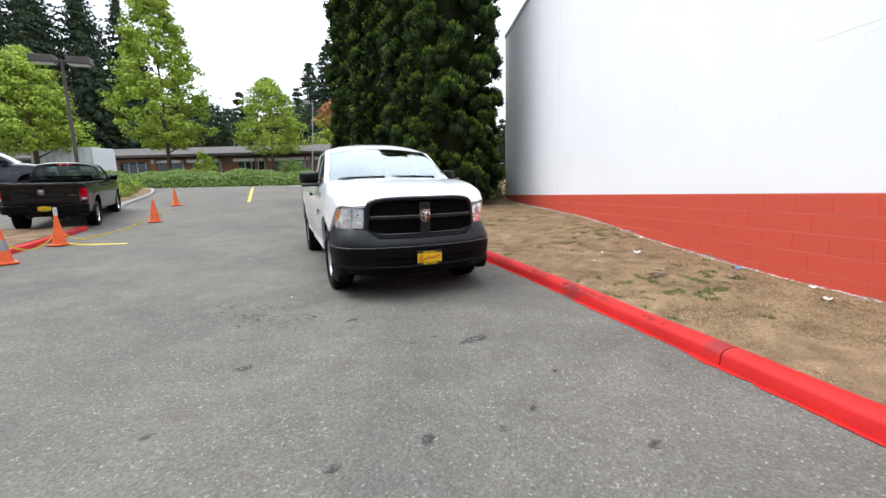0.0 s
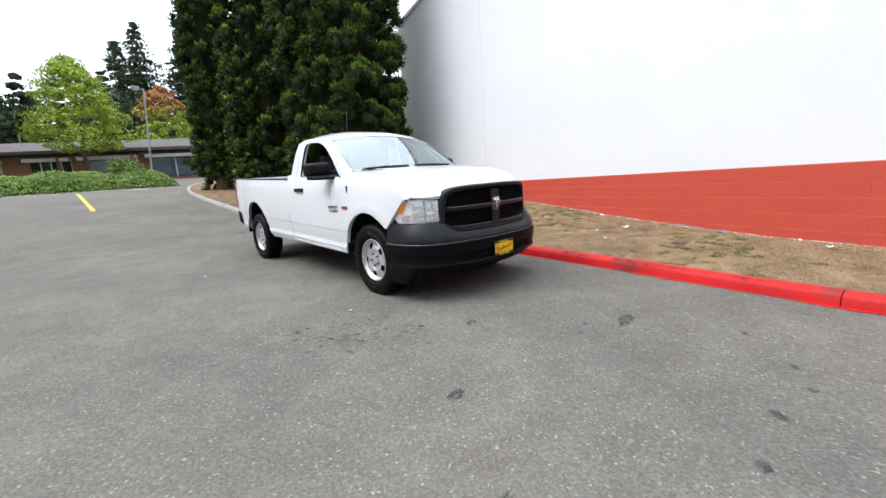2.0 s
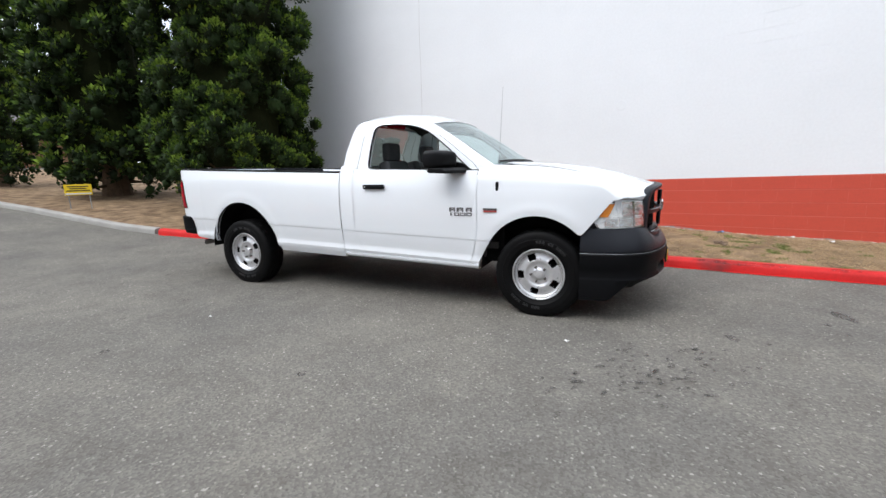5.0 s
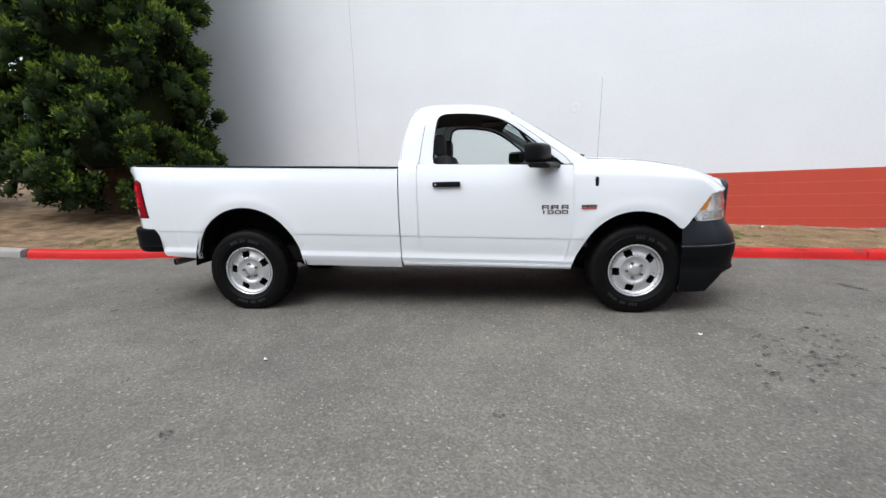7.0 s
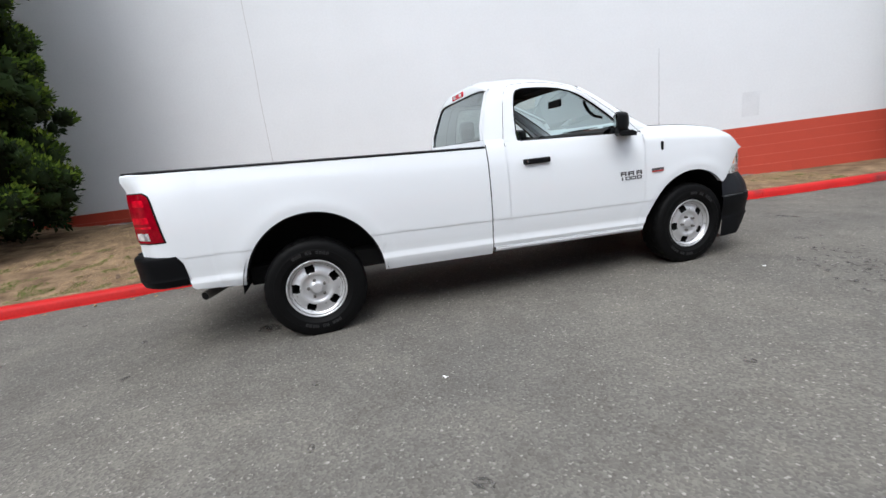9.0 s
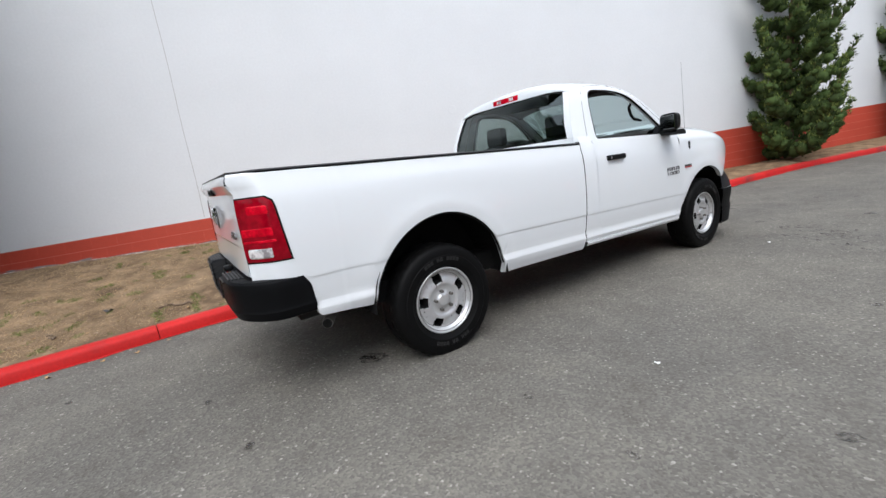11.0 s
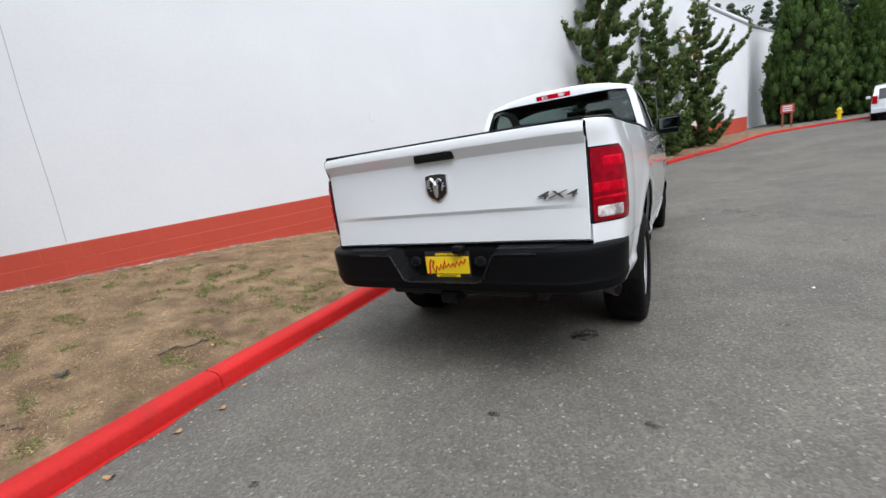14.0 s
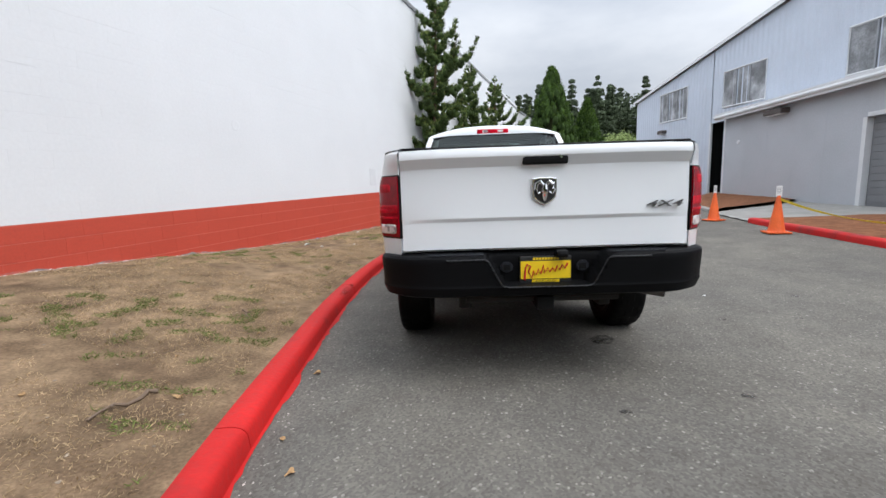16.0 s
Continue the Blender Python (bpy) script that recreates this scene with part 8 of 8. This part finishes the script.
kerb_run(west_kerb, [(-6.42, -3.15), (-6.2, -2.2), (-5.97, -0.9), (-5.92, 0.3), (-6.15, 2.0), (-6.5, 3.8), (-6.85, 6.5), (-6.75, 9.9)], KERB_RED, -1, 2.9)
isl_kerb = tagged(new("kerb_4"), "grey concrete kerb of the planted island", "kerb", kind="structure")
kerb_run(isl_kerb, [(-12.3, -14.3), (-11.0, -13.0), (-9.5, -11.3), (-8.4, -9.9), (-8.05, -9.2), (-7.85, -8.4), (-7.5, -7.1), (-7.2, -6.05)], CONCRETE, -1, 2.4)
isl_kerb_b = tagged(new("kerb_5"), "grey concrete kerb round the north island", "kerb", kind="structure")
kerb_run(isl_kerb_b, [(-7.4, 14.9), (-7.7, 16.7), (-7.75, 19.5), (-8.1, 23.0), (-9.3, 27.0), (-11.5, 28.4)], CONCRETE, -1, 2.4)


def patch_sheet(name, label, outline_rows, material, category, z_off):
    rows = [[(x, y, ground_z(x, y) + z_off + 0.02 * noise.noise((x * 2, y * 2, 1))) for x, y in row] for row in outline_rows]
    ob = link_mesh(name, sheet(rows), material, smooth=True)
    return tagged(ob, label, category, kind="structure")


def rows_between(a, b, n=20, m=12):
    """A grid of places between two lines."""
    pa, pb = curve_through(a, 0.2), curve_through(b, 0.2)
    pick = lambda p, f: p[min(int(f * (len(p) - 1)), len(p) - 1)]
    return [[tuple((pick(pa, k / n) * (1 - j / m) + pick(pb, k / n) * (j / m))[:2]) for j in range(m + 1)] for k in range(n + 1)]


patch_sheet("mulch_bed", "red-brown bark mulch bed in front of the annex", rows_between([(-12.0, -14.0), (-10.8, -12.7), (-9.3, -11.0), (-8.2, -9.5), (-7.95, -8.4), (-7.35, -6.1)], [(-12.3, -14.05), (-11.5, -12.9), (-11.48, -11.5), (-11.48, -10.2), (-11.48, -9.2), (-11.48, -8.2)]), BARK_MULCH, "planting bed", 0.12)
patch_sheet("concrete_walk", "pale concrete walk between mulch bed and kerb", rows_between([(-7.25, -5.98), (-6.50, -3.2)], [(-11.45, -8.1), (-11.45, -2.3)]), CONCRETE, "path", 0.03)
patch_sheet("mulch_verge", "dry mulch verge behind the west kerb", rows_between([(-6.55, -3.05), (-6.32, -2.1), (-6.10, -0.9), (-6.06, 0.3), (-6.28, 2.0), (-6.65, 3.8), (-7.0, 6.5), (-6.9, 9.8)], [(-11.4, -2.2), (-11.4, 0.0), (-11.4, 2.0), (-11.4, 4.0), (-11.4, 7.0), (-9.2, 9.8)]), BARK_MULCH, "verge", 0.11)
patch_sheet("dry_verge", "dry grassy verge by the west kerb", rows_between([(-7.05, 5.2), (-7.0, 6.5), (-6.9, 9.7)], [(-9.4, 5.2), (-9.2, 7.5), (-8.9, 9.6)]), DRY_SOIL, "verge", 0.135)
patch_sheet("planted_island", "planted island with dry grasses", rows_between([(-7.55, 14.9), (-7.85, 16.7), (-7.9, 19.5), (-8.25, 23.0), (-9.4, 26.8)], [(-10.5, 15.5), (-11.0, 18.0), (-11.5, 21.0), (-12.0, 24.0), (-12.5, 26.5)]), DRY_SOIL, "planting bed", 0.14)
for k, (x, y, r, h) in enumerate(((-8.9, 17.5, 0.7, 0.7), (-8.8, 19.4, 0.7, 0.6), (-9.2, 21.4, 0.8, 0.8), (-9.8, 24.0, 0.9, 0.8), (-10.4, 19.5, 0.9, 1.1))):
    shrub("island_shrub", "low yellow-green grassy shrub on the island", x, y, ground_z(x, y) + 0.1, r, r, h, 90 + k, MAPLE if k % 2 else IVY, 0.09, 34, "shrubs on the island")
shrub("juniper_shrub", "low spreading green shrub at the shed's corner", -10.7, -19.4, 0.45, 0.9, 0.7, 0.75, 97, JUNIPER, 0.10, 44)


def road_line(name, label, a, b, w, material):
    pa, pb = Vector((*a, 0)), Vector((*b, 0))
    d = (pb - pa).normalized()
    nrm = Vector((-d.y, d.x, 0)) * w / 2
    rows = []
    n = max(2, int((pb - pa).length / 0.4))
    for k in range(n + 1):
        p = pa + (pb - pa) * k / n
        rows.append([(q.x, q.y, ground_z(q.x, q.y) + 0.012) for q in (p + nrm, p - nrm)])
    tagged(link_mesh(name, sheet(rows, flip=True), material), label, "road marking", kind="structure")


road_line("yellow_line", "worn yellow parking line on the drive", (-2.82, 16.1), (-3.12, 26.0), 0.14, LINE_YELLOW)
road_line("white_line", "worn white line along the ivy bank", (-9.5, 28.4), (0.4, 28.0), 0.12, LINE_WHITE)
road_line("white_mark", "short worn white stop mark", (-0.9, 27.0), (0.1, 26.7), 0.3, LINE_WHITE)

# ---- small site furniture ----
def cone(x, y, seed, sign=False, stripe=False):
    z = ground_z(x, y)
    c = thing("traffic_cone", "orange traffic cone with a white notice on top" if sign else "orange traffic cone with a pale reflective band" if stripe else "plain orange plastic traffic cone on the asphalt", "traffic cone", pose(x, y, z, 0, 0, seed * 33), "cones along the drive")
    part("base", box((-0.19, -0.19, 0.006), (0.19, 0.19, 0.04), 0.014, segs=2), CONE_ORANGE, c)
    part("body", lathe([(0.150, 0.04), (0.140, 0.06), (0.128, 0.10), (0.032, 0.69), (0.026, 0.715), (0.018, 0.715), (0.015, 0.69)], 28, "Z"), CONE_ORANGE, c, "", True)
    if stripe:
        part("band", lathe([(0.104, 0.255), (0.103, 0.26), (0.0725, 0.45), (0.071, 0.455)], 28, "Z"), LAMP_GREY, c, "pale reflective band", True)
    if sign:
        nb = part("notice", box((-0.05, -0.008, 0.70), (0.05, 0.0, 0.90), 0.002), WHITE_SIGN, c, "white notice with grey bars")
        for k in range(4):
            part("text_bar", box((-0.035, -0.0105, 0.85 - 0.03 * k), (0.035 - 0.012 * (k % 2), -0.0085, 0.862 - 0.03 * k)), LAMP_GREY, nb)
    return c


CONES = [(-6.29, 4.57, 1, False, True), (-6.41, 7.05, 2, True, False), (-5.32, 10.75, 3, False, False), (-5.65, 15.6, 4, False, False), (-5.60, -1.10, 5, True, False), (-6.10, -3.95, 6, True, False)]
for c in CONES:
    cone(*c)


def tape(pts, sag=0.0, label="yellow barrier tape slack between cones"):
    """A thin twisted ribbon."""
    rows = []
    for (a, b) in zip(pts, pts[1:]):
        a, b = Vector(a), Vector(b)
        for k in range(12):
            f = k / 12
            p = a + (b - a) * f
            p.z -= sag * 4 * f * (1 - f)
            p.z = max(p.z, ground_z(p.x, p.y) + 0.012)
            tw = 0.6 * math.sin(p.y * 1.7 + p.x)
            rows.append([(p.x, p.y - 0.012 * math.cos(tw), p.z - 0.03 * abs(math.sin(tw)) - 0.005), (p.x, p.y + 0.012 * math.cos(tw), p.z + 0.03 * abs(math.sin(tw)) + 0.008)])
    return tagged(link_mesh("barrier_tape", thick(sheet(rows), 0.001), TAPE_YELLOW), label, "barrier tape", "tapes between cones")


tape([(-6.29, 4.57, 0.42), (-6.45, 7.0, 0.35)], 0.25)
tape([(-6.41, 7.05, 0.40), (-6.2, 7.9, 0.10), (-5.9, 9.0, 0.06), (-5.35, 10.75, 0.62)], 0.06)
tape([(-5.32, 10.75, 0.60), (-5.6, 13.2, 0.40), (-5.65, 15.6, 0.95)], 0.08)
tape([(-6.3, 7.05, 0.10), (-5.6, 6.75, 0.02), (-4.9, 6.6, 0.02)], 0.0)
tape([(-5.60, -1.10, 0.80), (-6.3, 0.4, 0.42), (-6.7, 1.6, 0.26), (-7.2, 3.6, 0.25)], 0.08)


def street_lamp(x, y, h, heads, material, label, lean=0.0, size=1.0):
    t = thing("street_lamp", label, "street lamp", pose(x, y, ground_z(x, y), 0, lean, 0))
    part("pole", rod((0, 0, 0), (0, 0, h), 0.10 * size, 0.07 * size, 12), material, t)
    part("foot", box((-0.2, -0.2, -0.05), (0.2, 0.2, 0.12), 0.03), CONCRETE, t)
    for sx in heads:
        a = part("lamp_head", box((min(0.25 * sx, 1.25 * size * sx), -0.30 * size, h - 0.25 * size), (max(0.25 * sx, 1.25 * size * sx), 0.30 * size, h + 0.12 * size), 0.04, segs=2), material, t)
        part("arm", rod((0, 0, h - 0.1), (0.3 * sx, 0, h - 0.1), 0.04, n=8), material, t)
        part("lens", box((min(0.3 * sx, 1.15 * size * sx), -0.24 * size, h - 0.25 * size - 0.025), (max(0.3 * sx, 1.15 * size * sx), 0.24 * size, h - 0.25 * size - 0.002)), WHITE_SIGN, a)


street_lamp(-11.3, 22.6, 6.9, (-1, 1), LAMP_BROWN, "brown twin-headed lot lamp on a tall pole")
street_lamp(1.35, 34.3, 6.9, (-1,), LAMP_GREY, "slim grey street lamp leaning a little", 4.0, 0.6)


def yellow_sign():
    t = thing("lawn_sign", "yellow lawn sign with dark text bars on the bank", "sign", pose(1.62, 12.65, 0.72, 0, 0, -38))
    b = part("board", box((-0.29, -0.006, 0.16), (0.29, 0.006, 0.44), 0.003), YELLOW, t)
    for z, w in ((0.385, 0.22), (0.33, 0.17), (0.275, 0.24)):
        part("text_bar", box((-w, -0.009, z - 0.014), (w, -0.0065, z + 0.014)), BLACK_INK, b)
    part("text_bar", box((-0.27, -0.009, 0.18), (0.27, -0.0065, 0.215)), WHITE_SIGN, b)
    for x in (-0.22, 0.22):
        part("stake", rod((x, 0.012, -0.25), (x, 0.012, 0.42), 0.012, n=8), LAMP_GREY, t)


yellow_sign()


def post_sign():
    t = thing("post_sign", "small faded red sign on two brown posts by the kerb", "sign", pose(-6.6, -28.2, 0.86, 0, 0, 180))
    for x in (-0.22, 0.22):
        part("post", box((x - 0.05, -0.05, -0.2), (x + 0.05, 0.05, 1.25)), WOOD_POST, t)
    b = part("board", box((-0.34, -0.085, 0.78), (0.34, -0.052, 1.3), 0.006), SIGN_RED, t)
    for z in (1.18, 1.05, 0.92):
        part("text_bar", box((-0.24, -0.092, z - 0.03), (0.24, -0.087, z + 0.03)), WHITE_SIGN, b)
    h = thing("fire_hydrant", "small yellow fire hydrant beside the kerb", "hydrant", pose(-8.9, -27.4, 0.85))
    part("barrel", lathe([(0.14, 0.0), (0.14, 0.04), (0.10, 0.06), (0.10, 0.5), (0.13, 0.52), (0.12, 0.6), (0.05, 0.68), (0.0, 0.69)], 16, "Z"), YELLOW, h, "", True)
    part("outlet", rod((-0.16, 0, 0.40), (0.16, 0, 0.40), 0.05, n=10), YELLOW, h)


post_sign()

# ---- stains, litter, leaves and twigs ----
def blot(name, x, y, rx, ry, turn, material, label, seed, lift=0.0035):
    """A flat stain with a ragged edge that follows the ground."""
    rg = random.Random(seed)
    ph = rg.uniform(0, 9)
    rows = [[], []]
    n = 44
    bm = bmesh.new()
    ring = []
    for k in range(n):
        t = 2 * math.pi * k / n
        r = 1 + 0.35 * noise.noise((math.cos(t) * 1.6 + ph, math.sin(t) * 1.6, seed)) + 0.25 * noise.noise((math.cos(t) * 5 + ph, math.sin(t) * 5, seed))
        a, b = rx * r * math.cos(t), ry * r * math.sin(t)
        px, py = x + a * math.cos(turn) - b * math.sin(turn), y + a * math.sin(turn) + b * math.cos(turn)
        ring.append(bm.verts.new((px, py, ground_z(px, py) + 0.006 * noise.noise((px * 0.4, py * 0.4, 0)) + lift)))
    bm.faces.new(ring)
    return tagged(link_mesh(name, bm, material), label, "stain", "stains on the asphalt", "structure")


for k, (x, y, rx, ry, tn) in enumerate(((-0.05, -2.44, 0.13, 0.06, 0.4), (-0.33, -2.25, 0.035, 0.02, 0), (-0.45, -3.67, 0.035, 0.028, 0), (-0.85, -3.60, 0.05, 0.035, 1), (-1.32, -3.64, 0.05, 0.03, 0.4),
                                         (0.15, -4.07, 0.045, 0.03, 0.2), (-1.80, -2.27, 0.07, 0.04, 0.3), (-0.53, -2.31, 0.03, 0.02, 0), (-0.62, 4.02, 0.11, 0.075, 0.9), (-0.60, 4.05, 0.075, 0.03, 0.6), (-1.10, 4.93, 0.035, 0.025, 0), (-0.39, 5.08, 0.03, 0.02, 0), (-1.77, 3.6, 0.03, 0.022, 0.4),
                                         (-0.9, -1.5, 0.06, 0.04, 0.4), (0.2, -3.2, 0.03, 0.022, 0), (-0.2, -3.55, 0.04, 0.02, 0.7), (-2.2, -3.0, 0.04, 0.03, 0), (-2.6, 1.2, 0.04, 0.03, 0.2), (-2.9, 2.9, 0.05, 0.03, 0.8), (-2.4, 3.6, 0.03, 0.02, 0), (-0.4, 6.1, 0.03, 0.02, 0), (0.4, 5.9, 0.025, 0.02, 0))):
    blot("oil_stain", x, y, rx, ry, tn, OIL, "small dark oil spot on the asphalt", k)
rs = random.Random(33)
for k in range(84):
    a, b = rs.gauss(0, 0.42), rs.gauss(0, 0.16)
    x, y = -1.72 + a * math.cos(2.35) - b * math.sin(2.35), -0.95 + a * math.sin(2.35) + b * math.cos(2.35)
    blot("scuff_mark", x, y, rs.uniform(0.012, 0.050), rs.uniform(0.008, 0.022), 2.35 + rs.uniform(-0.6, 0.6), MOTTLE, "dark scuffed patch of asphalt", 40 + k, 0.003 + 0.0001 * k)


def fallen_leaf(x, y, z, s, turn, material=LEAF_DRY, name="fallen_leaf", label="curled brown fallen leaf", cat="leaf"):
    bm = bmesh.new()
    rim = []
    for k in range(12):
        t = 2 * math.pi * k / 12
        r = s * (1 + 0.35 * math.cos(3 * t + turn))
        rim.append(bm.verts.new((r * math.cos(t), 0.7 * r * math.sin(t), 0.28 * s * math.cos(2 * t + turn) + 0.3 * s)))
    mid = bm.verts.new((0, 0, 0.06 * s))
    for k in range(12):
        bm.faces.new((mid, rim[k], rim[(k + 1) % 12]))
    ob = link_mesh(name, thick(bm, 0.0012), material, smooth=True)
    ob.matrix_basis = pose(x, y, z + 0.002, 0, 0, turn * 60)
    return tagged(ob, label, cat, "leaves by the kerb" if cat == "leaf" else "litter on the ground")


def bank_at(x, y):
    a, b = bank_edge(y), wall_x(y)
    v = max(0.0, min(1.0, (x - a) / (b - a)))
    return bank_z(x, y, v)


rl = random.Random(12)
for x, y in ((1.30, 5.80), (1.24, 6.15), (1.42, 5.3), (1.15, 6.6), (1.50, 4.55), (1.28, 5.55)):
    fallen_leaf(x - 0.10, y, ground_z(x, y) + 0.004, rl.uniform(0.016, 0.028), rl.uniform(0, 6))
for x, y in ((1.87, 5.96), (2.1, 6.4), (2.3, 4.6), (2.0, 4.1), (2.7, 5.2), (1.95, 5.1), (2.9, 3.8), (2.6, 3.0), (3.1, 1.2)):
    fallen_leaf(x, y, bank_at(x, y) + 0.006, rl.uniform(0.014, 0.028), rl.uniform(0, 6))
for x, y, m, s in ((3.37, -0.77, LITTER, 0.06), (3.60, -2.07, LITTER_BLUE, 0.05), (3.0, -3.3, LITTER, 0.04), (3.4, -2.96, LITTER, 0.035), (3.0, -0.5, LITTER, 0.03), (2.5, -0.9, LITTER, 0.025), (2.50, 5.85, mat("dark_rag", (0.05, 0.05, 0.055), 0.9), 0.042)):
    fallen_leaf(x, y, bank_at(x, y) + 0.008, s, x * 3, m, "litter", "crumpled scrap of litter on the bank", "litter")
fallen_leaf(-2.05, 2.83, ground_z(-2, 2.8) + 0.006, 0.016, 1.0, LITTER, "litter", "pale crumpled scrap on the asphalt", "litter")
fallen_leaf(-1.42, -0.35, 0.004, 0.018, 2.0, LITTER, "litter", "pale crumpled scrap on the asphalt", "litter")


def twig(x, y, length, turn, thickness=0.009):
    pts = []
    for k in range(7):
        f = k / 6 - 0.5
        px = x + length * f * math.cos(turn) + 0.02 * math.sin(k * 1.7)
        py = y + length * f * math.sin(turn) + 0.02 * math.cos(k * 2.1)
        pts.append((px, py, bank_at(px, py) + 0.015 + 0.008 * math.sin(k * 2)))
    bm = tube(pts, [thickness * (1 - 0.5 * k / 6) for k in range(7)], 6)
    mid = Vector(pts[4])
    tube([mid, mid + Vector((0.05 * math.cos(turn + 0.8), 0.05 * math.sin(turn + 0.8), 0.012))], thickness * 0.5, 5, bm)
    tagged(link_mesh("twig", bm, TWIG), "dry fallen twig on the bank", "twig", "twigs on the bank")


twig(2.15, 5.2, 0.34, 1.2, 0.012)
twig(2.0, 6.25, 0.2, 0.4)
twig(2.35, 3.6, 0.22, 2.2)
twig(3.1, -2.4, 0.24, 0.3)
for k in range(6):
    twig(2.52 + 0.03 * (k - 3), -1.94 + 0.02 * (k % 3), 0.16, k * 1.1, 0.008)


def grit(name, label, n, spread, lo, hi, material, seed):
    """Flat chips scattered by spread(rng)."""
    rng = np.random.default_rng(seed)
    vs, fs = [], []
    for k in range(n):
        p, s = spread(rng), rng.uniform(lo, hi)
        b, turn = len(vs), rng.uniform(0, 6.28)
        for j in range(5):
            t = turn + j * 1.2566
            r = s * rng.uniform(0.5, 1.3)
            vs.append((p.x + r * math.cos(t), p.y + r * math.sin(t), p.z + rng.uniform(0.0, 0.35) * s))
        vs.append((p.x, p.y, p.z + s * rng.uniform(0.3, 0.6)))
        fs += [(b + j, b + (j + 1) % 5, b + 5) for j in range(5)]
    tagged(data_mesh(name, vs, fs, material), label, "grit", kind="stuff")


def by_wall(rng):
    return bank_place(rng.uniform(-5.2, 8.5), 0.995 - abs(rng.normal(scale=0.016)))


def by_gutter(rng):
    y = rng.uniform(-5, 8)
    x = lerp_list(y, BANK_KERB) - 0.150 - abs(rng.normal(scale=0.09))
    return Vector((x, y, ground_z(x, y) + 0.003))


def on_bank(rng):
    return bank_place(rng.uniform(-5.2, 8.2), rng.uniform(0.05, 0.95))


grit("paint_flakes", "pale paint flakes fallen along the wall's foot", 900, by_wall, 0.006, 0.028, mat("pale_paint_flakes", (0.56, 0.52, 0.51), 0.8, var=0.3, island=0.5), 99)
grit("gutter_grit", "grey grit along the kerb's gutter", 420, by_gutter, 0.003, 0.007, mat("gutter_grit", (0.30, 0.27, 0.25), 0.9, var=0.3, island=0.5), 98)
grit("bank_pebbles", "small stones and clods on the dry bank", 700, on_bank, 0.004, 0.014, mat("bank_pebbles", (0.30, 0.24, 0.18), 0.9, var=0.3, island=0.5), 97)

build_red_blocks()
